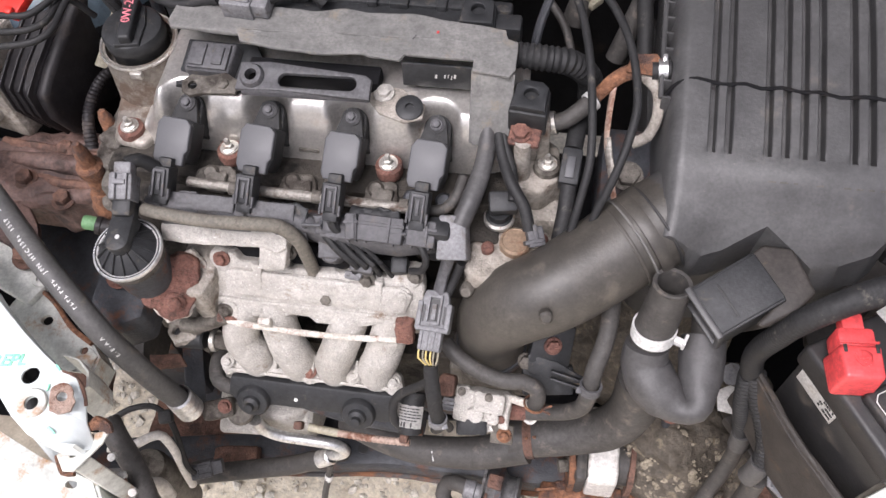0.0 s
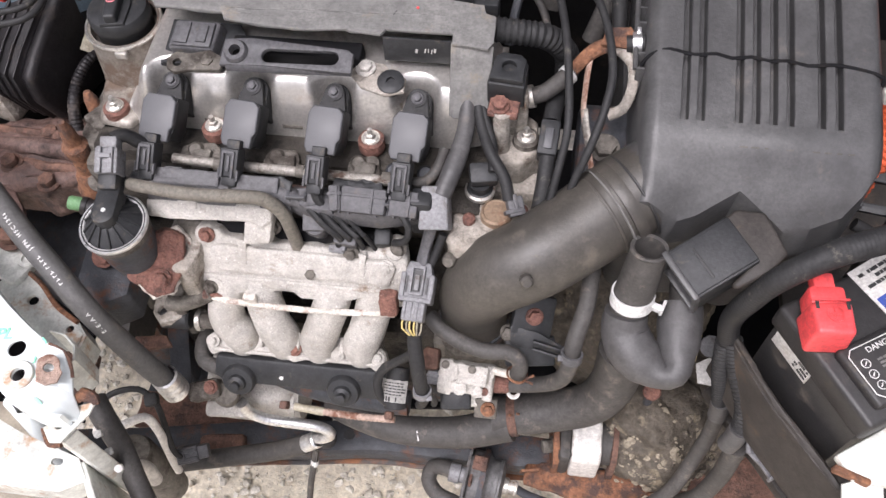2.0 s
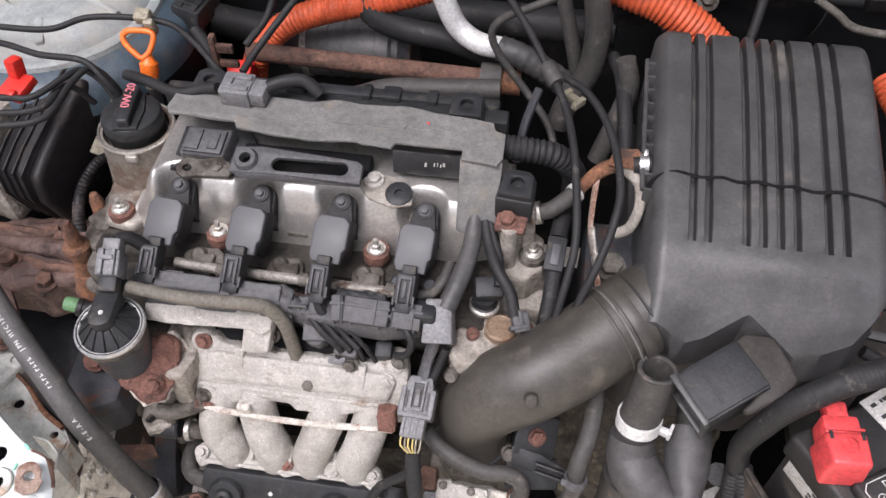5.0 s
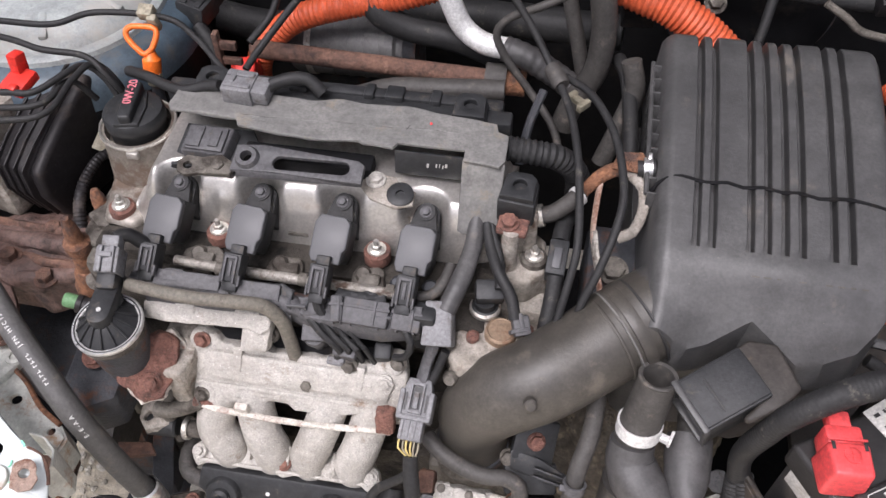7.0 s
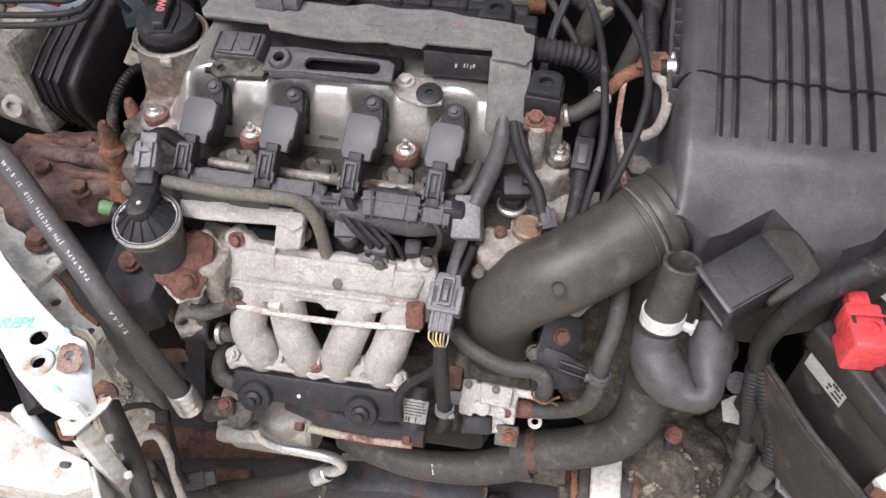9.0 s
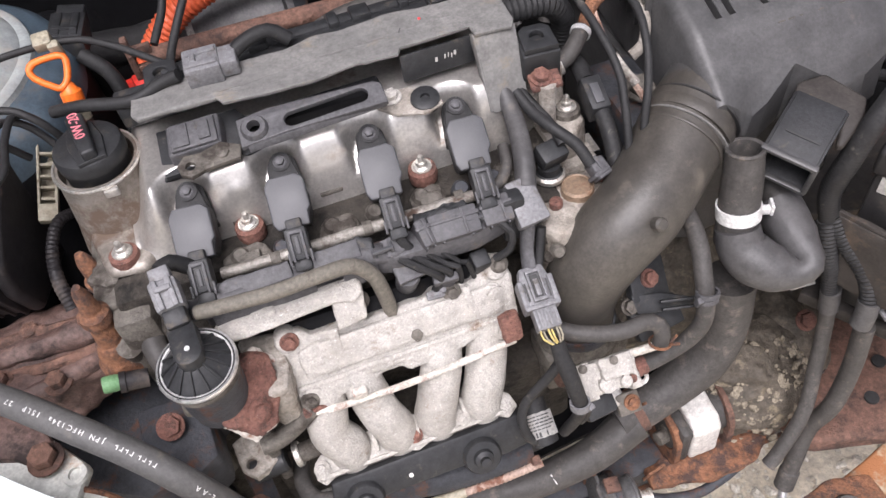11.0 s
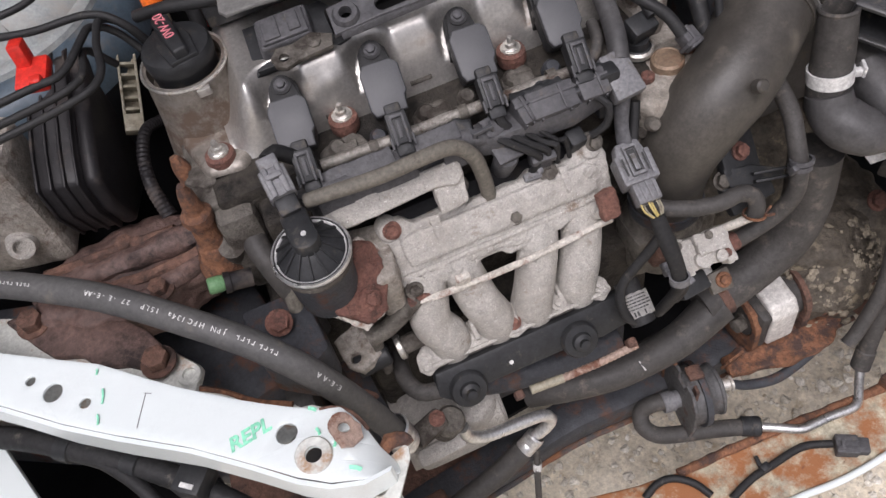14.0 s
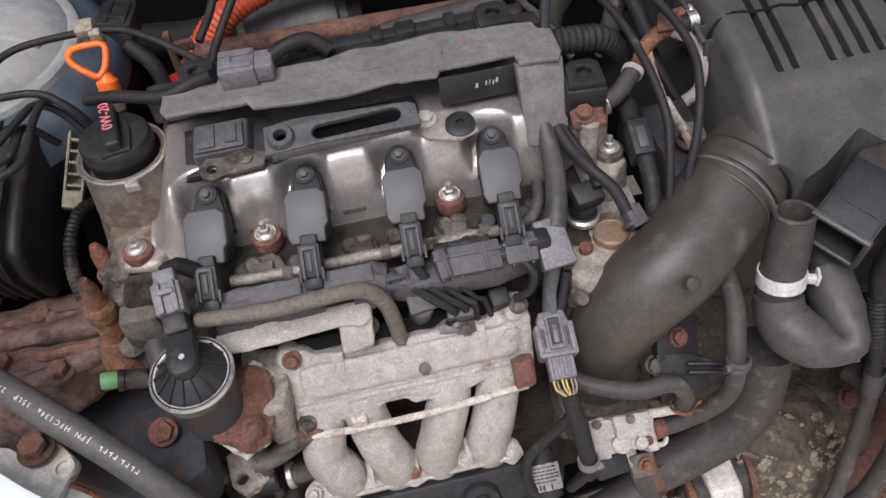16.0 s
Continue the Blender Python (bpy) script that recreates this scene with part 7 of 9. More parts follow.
def tag_leaves():
    t = thing("cable_tag", (0.43, -0.15, 0.56), "yellow strip and two pale plastic tags", "tag")
    part("strip", box((0.010, 0.030, 0.002), at(0.422, -0.112, 0.566, 30, 0, -10), 0.0008), M_YELLOW, t, "yellow strip")
    part("tag", prism(circle(0.0, 0, 0.013, 10), -0.001, 0.001, at(0.4430, -0.102, 0.550, 30, 10, 0) @ Matrix.Scale(0.95, 4), 0.0005), M_GREYPLUG, t)
    part("tag", prism([(-0.014, -0.012), (0.010, -0.018), (0.018, 0.004), (0.0, 0.014), (-0.014, 0.008)], -0.001, 0.001, at(0.4465, -0.122, 0.530, 25, -20, 0) @ Matrix.Scale(1.05, 4), 0.0005), M_LABEL, t)


tag_leaves()


def right_support():
    t = thing("headlamp_panel", (0.53, -0.30, 0.60), "pale painted headlamp panel with rust-stained tab", "panel", kind="structure")
    part("sheet", prism([(0.503, -0.262), (0.548, -0.232), (0.66, -0.17), (0.70, -0.27), (0.552, -0.284), (0.515, -0.281)], 0.690, 0.700, bevel=0.003), M_BODY_RUST, t)
    part("tab", plate([(-0.018, -0.040), (0.018, -0.040), (0.017, 0.030), (0.008, 0.036), (-0.016, 0.030)], [circle(0.003, -0.010, 0.0065, 16), circle(0.002, 0.014, 0.004, 12)], 0.003, at(0.527, -0.308, 0.678, 28, 0, 6)), M_BODY_RUST, t, "rust-stained tab with two holes")
    part("lip", box((0.030, 0.006, 0.010), at(0.515, -0.277, 0.696, 0, 0, -20), 0.002), M_RUST_ORANGE, t)


right_support()


# ---- front left: tie bar, brackets, refrigerant hose ----
def crown(x, y):
    """The bar's end droops towards its tip and swells round the eye."""
    r = math.hypot(x + 0.191, y + 0.281)
    k = max(0.0, min(1.0, (x + 0.172) / 0.034))
    return 0.004 * math.exp(-(r / 0.020) ** 2) - 0.030 * k * k * (1.0 if y < -0.262 else 0.5)


def tie_bar():
    t = thing("tie_bar", (-0.3, -0.18, 0.69), "pale painted radiator tie bar with holes and green marker writing", "tie bar", kind="structure")
    out = [(-0.62, 0.095), (-0.52, 0.018), (-0.399, -0.088), (-0.328, -0.133), (-0.275, -0.180), (-0.2297, -0.2145), (-0.200, -0.2345), (-0.178, -0.2475), (-0.163, -0.252), (-0.152, -0.270), (-0.1474, -0.286), (-0.138, -0.304), (-0.144, -0.3085), (-0.164, -0.3100), (-0.1866, -0.3030), (-0.2072, -0.2895), (-0.234, -0.266), (-0.273, -0.234), (-0.3224, -0.2005), (-0.362, -0.1715), (-0.4025, -0.137), (-0.53, -0.035), (-0.64, 0.05)]
    holes = [circle(-0.365, -0.1425, 0.0078, 20), circle(-0.381, -0.124, 0.0040, 14), circle(-0.342, -0.163, 0.0043, 14), circle(-0.2049, -0.2555, 0.0080, 20), circle(-0.191, -0.281, 0.0062, 18)]
    sheet = rugged(plate(out, holes, 0.003, at(0, 0, 0.7215), 0.0010), 0.0003, 40, 4, 0, 0.012)
    for v in sheet.verts:
        v.co.z += crown(v.co.x, v.co.y)
    part("top_sheet", sheet, M_BODY, t)
    low = [p for p in out if p[1] < 0.06][11:]
    part("front_fold", prism([(x, y) for x, y in low] + [(x - 0.002, y - 0.003) for x, y in low[::-1]], 0.692, 0.7195, bevel=0.0), M_BODY, t)
    up = out[:8]
    part("rear_fold", prism(up + [(x - 0.002, y - 0.003) for x, y in up[::-1]], 0.694, 0.7195, bevel=0.0), M_BODY, t)
    part("washer", lathe([(0.0062, 0), (0.0062, 0.0022), (0.0125, 0.0022), (0.0135, 0.001), (0.0135, 0)], at(-0.191, -0.281, 0.7265, 2, 2, 0), 26), M_BODY_RUST, t, "pale worn washer ring")
    eye = at(-0.1650, -0.2730, 0.7300, 10, 16, 24)
    part("end_eye", rugged(plate(circle(0, 0.003, 0.0095, 14, -20, 220) + [(-0.0105, -0.010), (-0.004, -0.015), (0.006, -0.014), (0.0105, -0.006)], [circle(0, 0, 0.0042, 14)], 0.0035, eye), 0.0008, 120, 3), M_RUST_TAB, t, "rust-brown end tab with an eye")
    part("rust_lip", rugged(tube([(-0.178, -0.2478, 0.7225), (-0.163, -0.2525, 0.7205), (-0.1545, -0.263, 0.7165), (-0.1510, -0.273, 0.7120)], 0.0017, 8), 0.0005, 160, 0), M_RUST, t, "rusty folded edge")
    curl = [(-0.202, -0.221), (-0.186, -0.224), (-0.173, -0.234), (-0.168, -0.248), (-0.176, -0.262)]
    part("end_curl", prism(curl + [(x - 0.0016, y - 0.0012) for x, y in curl[::-1]], 0.632, 0.690, bevel=0.0), M_BODY_RUST, t, "rust-stained curled end sheet")
    part("marker_word", letters("REPL", 0.0155, at(-0.2295, -0.2450, 0.7236, 0, 0, 9) @ Matrix(((1, 0.22, 0, 0), (0, 1.0, 0, 0), (0, 0, 1, 0), (0, 0, 0, 1))), 0.0002, 0.0005), M_MARKER, t, "green handwritten REPL")
    strokes = [((-0.3270, -0.158), (-0.3292, -0.170)), ((-0.3340, -0.178), (-0.3350, -0.186)), ((-0.3290, -0.139), (-0.3300, -0.143)), ((-0.185, -0.2440), (-0.180, -0.2480)), ((-0.176, -0.281), (-0.173, -0.274)), ((-0.171, -0.299), (-0.164, -0.303)), ((-0.184, -0.262), (-0.183, -0.268))]
    for a, b in strokes:
        part("marker_stroke", tube([(a[0], a[1], 0.7234 + crown(*a)), ((a[0] + b[0]) / 2 + 0.0006, (a[1] + b[1]) / 2, 0.7235 + crown(*a)), (b[0], b[1], 0.7234 + crown(*b))], 0.0017, 6, flat=0.4), M_MARKER, t, "green marker stroke")
    part("scratch", join(box((0.0006, 0.028, 0.0002), at(-0.3015, -0.1895, 0.7234, 0, 0, -24), 0), box((0.006, 0.0005, 0.0002), at(-0.2945, -0.1775, 0.7234, 0, 0, -30), 0)), M_GREYPLUG, t)


tie_bar()


def lamp_tab():
    t = thing("lamp_bracket", (-0.16, -0.31, 0.64), "bent cream steel bracket with holes and rusty edges", "bracket")
    tab = plate([(-0.1795, -0.308), (-0.155, -0.2885), (-0.131, -0.284), (-0.134, -0.296), (-0.154, -0.3215), (-0.166, -0.3215)], [circle(-0.1615, -0.3045, 0.0050, 16), circle(-0.1500, -0.2935, 0.0030, 12)], 0.0025, Matrix())
    for v in tab.verts:
        v.co.z += 0.680 + 0.35 * (v.co.x + 0.158)
    part("tab", tab, M_BODY_RUST, t)
    part("rust_lip", rugged(tube([(-0.152, -0.284, 0.686), (-0.143, -0.279, 0.692), (-0.133, -0.282, 0.692), (-0.130, -0.286, 0.690)], [0.003, 0.006, 0.005, 0.003], 8), 0.0014, 130, 0), M_RUST_ORANGE, t, "flaking orange rust on the lip")
    part("rust_edge", tube([(-0.180, -0.308, 0.671), (-0.167, -0.3225, 0.675), (-0.154, -0.3225, 0.679)], 0.0022, 8), M_RUST_ORANGE, t, "rusty lower edge")
    part("stem", prism([(-0.176, -0.312), (-0.158, -0.318), (-0.150, -0.304), (-0.168, -0.298)], 0.50, 0.668, bevel=0.002), M_BODY_RUST, t)
    t.matrix_basis = Matrix.Translation((0.003, -0.0045, 0.011)) @ t.matrix_basis


lamp_tab()


def front_left_sheets():
    t = thing("front_panel", (-0.26, -0.28, 0.40), "pale rust-streaked inner front panel", "panel", kind="structure")
    part("upper_sheet", prism([(-0.46, -0.24), (-0.335, -0.235), (-0.235, -0.300), (-0.205, -0.335), (-0.20, -0.42), (-0.46, -0.42)], 0.488, 0.500, bevel=0.003), M_TAN, t, "beige lower sheet, its shading put into the colour")
    shelf = plate([(-0.30, -0.275), (-0.245, -0.296), (-0.207, -0.306), (-0.178, -0.314), (-0.164, -0.333), (-0.185, -0.345), (-0.31, -0.345)], [slot(-0.198, -0.320, 0.012, 0.007)], 0.003, at(0, 0, 0.600))
    part("shelf", shelf, M_BODY_RUST, t, "pale shelf with an oval hole")
    part("shelf_fold", prism([(-0.31, -0.345), (-0.185, -0.345), (-0.164, -0.333), (-0.166, -0.336), (-0.186, -0.348), (-0.31, -0.348)], 0.565, 0.600, bevel=0.0), M_BODY_RUST, t)
    part("bolt_slot", lathe([(0.005, 0), (0.005, 0.001), (0, 0.001)], at(-0.215, -0.345, 0.502), 12), M_INK, t)
    part("wing_sheet", prism([(-0.66, 0.05), (-0.485, -0.055), (-0.44, -0.165), (-0.47, -0.35), (-0.66, -0.30)], 0.590, 0.600, bevel=0.003), M_BODY, t, "pale painted wing edge")
    part("lower_wall", prism([(-0.178, -0.318), (-0.172, -0.316), (-0.132, -0.372), (-0.140, -0.376)], 0.28, 0.60, bevel=0.002), M_BODY_RUST, t)
    # the rust colour here paints the brown shading beside the gravel gap
    part("brown_sheet", rugged(prism([(-0.246, -0.215), (-0.254, -0.165), (-0.31, -0.13), (-0.31, -0.215)], 0.485, 0.495, bevel=0.002), 0.001, 60, 3, 0, 0.01), M_RUST, t, "brown inner sheet, coloured for the shading there")
    part("rib", tube([(-0.33, -0.235, 0.505), (-0.27, -0.275, 0.510), (-0.23, -0.305, 0.508)], 0.010, 12), M_BODY, t)


front_left_sheets()
_loom = thing("wiring_loom", (-0.38, -0.15, 0.61), "black taped wiring loom under the tie bar", "loom")
part("sleeve", tube([(-0.52, -0.055, 0.61), (-0.44, -0.105, 0.622), (-0.38, -0.150, 0.624), (-0.325, -0.193, 0.620), (-0.285, -0.232, 0.612), (-0.25, -0.27, 0.60)], 0.0105, 16, rib=(0.009, 0.0003), wobble=0.06), M_WIRE, _loom)
part("branch", tube([(-0.385, -0.148, 0.626), (-0.355, -0.185, 0.622), (-0.335, -0.222, 0.612), (-0.318, -0.262, 0.595)], 0.0062, 12, wobble=0.06), M_WIRE, _loom, "thinner taped branch")
for _p, _d in (((-0.405, -0.1315, 0.6235), (0.6, -0.45, 0.02)), ((-0.352, -0.1715, 0.6225), (0.6, -0.48, -0.03))):
    part("tape_band", lathe([(0.0100, -0.008), (0.0116, -0.007), (0.0118, 0.007), (0.0100, 0.008)], along(_p, _d), 18), M_PLASTIC, _loom, "glossy tape band")
_clip = thing("loom_clip", (-0.302, -0.214, 0.62), "square black clip with a white mark on the wiring loom", "clip")
part("block", box((0.026, 0.028, 0.024), at(-0.302, -0.214, 0.632, 0, 0, -38), 0.003), M_PLASTIC, _clip)
part("mark", box((0.012, 0.004, 0.0006), at(-0.306, -0.221, 0.6443, 0, 0, -38), 0.0), M_PRINT, _clip, "white printed mark")
def lamp_hose():
    t = thing("lamp_hose", (-0.16, -0.29, 0.54), "black rubber hose with white clips along the front panel", "hose")
    part("hose", tube([(-0.188, -0.252, 0.592), (-0.176, -0.266, 0.588), (-0.158, -0.288, 0.565), (-0.140, -0.316, 0.545), (-0.117, -0.348, 0.525), (-0.10, -0.375, 0.50)], [0.012, 0.0118, 0.0115, 0.011, 0.011, 0.011], 14), M_RUBBER, t)
    for p in ((-0.166, -0.289, 0.603), (-0.152, -0.304, 0.598), (-0.139, -0.317, 0.592)):
        part("clip", join(box((0.008, 0.007, 0.005), at(*p, 20, 10, 40), 0.0015), lathe([(0.003, 0), (0.004, 0.004), (0, 0.005)], at(*p, 20, 10, 0), 10)), M_LABEL, t, "small white clip")


lamp_hose()


def refrigerant_hose():
    t = thing("refrigerant_hose", (-0.22, -0.16, 0.55), "black rubber refrigerant hose with white print", "hose")
    path = [(-0.52, 0.055, 0.715), (-0.42, -0.005, 0.727), (-0.350, -0.053, 0.733), (-0.300, -0.092, 0.735), (-0.245, -0.140, 0.728), (-0.210, -0.168, 0.712), (-0.180, -0.192, 0.682), (-0.160, -0.203, 0.635), (-0.146, -0.208, 0.585), (-0.138, -0.208, 0.548)]
    part("hose", tube(path, 0.0118, 18), M_ACHOSE, t)
    fine = spline(path, 0.002)
    side = Vector((0.30, -0.55, 0.78))

    def strip(word, start, size, mat, nm, step):
        # letters set one by one round the bend, on the upper side
        dist, marks, k = 0.0, [], 0
        want = start
        for a, b in zip(fine, fine[1:]):
            dist += (b - a).length
            while k < len(word) and dist >= want:
                marks.append((a, (b - a).normalized(), word[k]))
                want += step
                k += 1
        bms = []
        for p, d, ch in marks:
            n = (side - d * side.dot(d)).normalized()
            u = d.cross(n)
            m = Matrix(((-d.x, u.x, n.x, 0), (-d.y, u.y, n.y, 0), (-d.z, u.z, n.z, 0), (0, 0, 0, 1)))
            m = Matrix.Translation(p + n * 0.0117) @ m
            if m.to_3x3().determinant() < 0:
                m = m @ Matrix.Diagonal((1, -1, 1, 1))
            if ch == "#":
                bms.append(join(box((step * 0.16, size * 0.62, 0.0004), m @ at(-step * 0.2, 0, 0), 0.0), box((step * 0.5, size * 0.12, 0.0004), m @ at(0, size * (0.2 if len(bms) % 2 else -0.15), 0), 0.0)))
            elif ch != " ":
                bms.append(letters(ch, size, m, 0.0003))
        if bms:
            part(nm, join(*bms), mat, t, "white hose print")

    s0 = 0.246
    strip("AA-E-E- 72  PL51 a431CFH NPJ ", s0, 0.0058, M_PRINT, "print", 0.0044)
    strip("########", s0 + 29 * 0.0044, 0.0058, M_PRINT, "print_bar", 0.0044)
    strip("AA-E-E", s0 + 44 * 0.0044, 0.0058, M_PRINT, "print", 0.0044)
    strip("########", 0.160, 0.0045, M_PRINT, "print_bar", 0.0042)
    part("ferrule", lathe([(0.0125, -0.026), (0.0145, -0.024), (0.0145, -0.012), (0.0135, -0.011), (0.0150, -0.009), (0.0150, -0.002), (0.0138, 0.0), (0.0150, 0.002), (0.0150, 0.010), (0.0125, 0.012), (0, 0.012)], along((-0.1365, -0.2085, 0.535), (0.1, -0.05, -1)), 26), M_BARE, t, "crimped aluminium ferrule")


refrigerant_hose()


def compressor():
    t = thing("compressor", (-0.07, -0.17, 0.36), "dull aluminium air-conditioning compressor housing", "compressor")
    part("housing", join(prism([(-0.135, -0.184), (-0.05, -0.184), (-0.03, -0.17), (-0.02, -0.11), (-0.13, -0.11)], 0.36, 0.448, bevel=0.012, seg=3), lathe([(0.045, -0.05), (0.045, 0.06), (0.04, 0.065), (0, 0.065)], along((-0.09, -0.14, 0.395), (1, 0, 0)), 26)), M_ALU, t)
    part("port", lathe([(0.015, 0), (0.015, 0.03), (0.012, 0.034), (0, 0.034)], along((-0.095, -0.19, 0.475), (0.3, -0.3, 1)), 20), M_ALU_DARK, t)
    part("port_block", box((0.036, 0.022, 0.030), at(-0.110, -0.198, 0.505, 20, 0, 20), 0.005), M_ALU_DARK, t)
    b = hexhead(0.006, 0.006, 0.008)
    b.transform(at(-0.099, -0.200, 0.523, 30, 0, 0))
    part("bolt", b, M_RUST_RED, t)
    part("foot", box((0.055, 0.02, 0.03), at(-0.105, -0.190, 0.425, 20, 0, 4), 0.006), M_ALU, t)


compressor()


def ac_pipe():
    t = thing("refrigerant_pipe", (-0.02, -0.19, 0.36), "bent bare aluminium refrigerant pipe with crimped end", "pipe")
    part("pipe", tube([(-0.078, -0.196, 0.470), (-0.074, -0.198, 0.446), (-0.055, -0.199, 0.430), (-0.02, -0.197, 0.420), (0.008, -0.196, 0.412), (0.018, -0.198, 0.398), (0.010, -0.200, 0.386), (-0.006, -0.200, 0.376)], 0.0068, 16), M_BARE, t)
    part("ferrule", lathe([(0.0095, -0.016), (0.0112, -0.014), (0.0112, -0.004), (0.010, -0.003), (0.0112, 0.0), (0.0112, 0.008), (0.009, 0.010)], along((-0.014, -0.202, 0.366), (-0.6, -0.1, -0.5)), 22), M_BARE, t, "crimped ferrule")
    part("hose", tube([(-0.020, -0.203, 0.360), (-0.06, -0.210, 0.340), (-0.12, -0.220, 0.325), (-0.18, -0.232, 0.318), (-0.215, -0.240, 0.316)], 0.0125, 16), M_RUBBER, t, "black rubber hose")
    part("hanger", tube([(-0.006, -0.206, 0.355), (-0.012, -0.216, 0.325), (-0.020, -0.232, 0.285), (-0.03, -0.25, 0.22)], 0.0042, 8), M_RUBBER, t, "black rubber strap with a white tip")
    part("hanger_tip", lathe([(0.0052, 0), (0.0052, 0.012), (0, 0.013)], along((-0.010, -0.213, 0.332), (-0.2, -0.3, -1)), 12), M_PRINT, t)


ac_pipe()
single("condenser_pipe", tube([(-0.215, -0.262, 0.522), (-0.196, -0.257, 0.515), (-0.180, -0.238, 0.500), (-0.172, -0.234, 0.490), (-0.168, -0.240, 0.455), (-0.170, -0.250, 0.400), (-0.172, -0.255, 0.36)], 0.0052, 12), M_WHITE_BRACKET, "thin bent aluminium condenser pipe", "pipe")
single("condenser_pipe", tube([(-0.186, -0.335, 0.485), (-0.185, -0.322, 0.500), (-0.187, -0.304, 0.505), (-0.176, -0.295, 0.500), (-0.174, -0.280, 0.455), (-0.172, -0.284, 0.42)], 0.0082, 14), M_WHITE_BRACKET, "thick bent aluminium condenser pipe", "pipe")
single("pipe_fitting", join(box((0.022, 0.020, 0.018), at(-0.192, -0.337, 0.492, 10, 0, 20), 0.003), lathe([(0.006, 0), (0.006, 0.012), (0.004, 0.014), (0, 0.014)], at(-0.196, -0.338, 0.500), 14)), M_WHITE_BRACKET, "pale aluminium pipe fitting block", "fitting")
single("receiver_drier", lathe([(0, 0.26), (0.022, 0.26), (0.024, 0.28), (0.024, 0.400), (0.021, 0.414), (0.010, 0.420), (0, 0.420)], at(-0.214, -0.252, 0), 28), M_ALU_DARK, "grimy aluminium receiver drier bottle", "bottle")
single("wire_lead", tube([(-0.235, -0.228, 0.50), (-0.213, -0.212, 0.505), (-0.191, -0.204, 0.500), (-0.176, -0.210, 0.49), (-0.168, -0.220, 0.475), (-0.160, -0.248, 0.425), (-0.152, -0.250, 0.40)], 0.0036, 8), M_WIRE, "thin black wire hanging behind the condenser pipe", "wire")
single("wire_grommet", box((0.016, 0.016, 0.014), at(-0.176, -0.211, 0.490, 20, 0, 20), 0.004), M_WIRE, "black taped joint on a thin wire", "joint")
plug_connector("wiring_connector", (-0.150, -0.244, 0.400), 20, M_TRAY, "small black wiring connector above the crossmember", 30, (0.026, 0.020, 0.018))


# ---- left: engine mount, module, strut tower ----
def left_mount():
    t = thing("engine_mount", (-0.29, 0.0, 0.58), "heavily rusted engine mount bracket with studs", "engine mount")
    part("arm", rugged(prism([(-0.405, -0.020), (-0.36, -0.045), (-0.29, -0.050), (-0.225, -0.030), (-0.210, 0.0), (-0.225, 0.040), (-0.30, 0.055), (-0.39, 0.040)], 0.610, 0.668, bevel=0.014, seg=3), 0.006, 34, 4), M_RUST_BROWN, t)
    part("ridge", tube([(-0.40, 0.012, 0.655), (-0.33, 0.004, 0.668), (-0.26, -0.002, 0.675), (-0.215, -0.004, 0.68)], [0.008, 0.010, 0.012, 0.014], 12, wobble=0.3), M_RUST_BROWN, t)
    part("ridge", tube([(-0.36, -0.04, 0.648), (-0.30, -0.040, 0.662), (-0.24, -0.030, 0.668)], 0.009, 10, wobble=0.3), M_RUST_BROWN, t)
    for p, top, label in (((-0.2215, -0.046, 0.672), (-0.2175, -0.0458, 0.781), "rust-orange stud with a pale worn tip"), ((-0.2085, -0.006, 0.672), (-0.2208, 0.011, 0.760), "rust-orange stud with a collar")):
        d = Vector(top) - Vector(p)
        h = d.length
        part("stud", rugged(lathe([(0.021, -0.010), (0.020, 0.010), (0.0165, 0.020), (0.0150, 0.032), (0.0115, 0.036), (0.0105, h * 0.58), (0.0135, h * 0.60), (0.0130, h * 0.68), (0.0085, h * 0.72), (0.0070, h * 0.90), (0.0035, h), (0, h)], along(p, d), 18), 0.0013, 120, 1, h * 40), M_RUST_ORANGE, t, label)
    for k in range(3):
        part("ridge", rugged(tube([(-0.385 + 0.03 * k, 0.030 - 0.022 * k, 0.664), (-0.32 + 0.02 * k, 0.020 - 0.022 * k, 0.671), (-0.255 + 0.012 * k, 0.012 - 0.018 * k, 0.676)], [0.004, 0.006, 0.005], 8, wobble=0.3), 0.0015, 90, 0), M_RUST, t)
    for x, y in ((-0.304, 0.021), (-0.335, -0.022), (-0.283, -0.043)):
        b = hexhead(0.009, 0.010, 0.013)
        b.transform(at(x, y, 0.668))
        part("bolt", b, M_RUST, t)


left_mount()


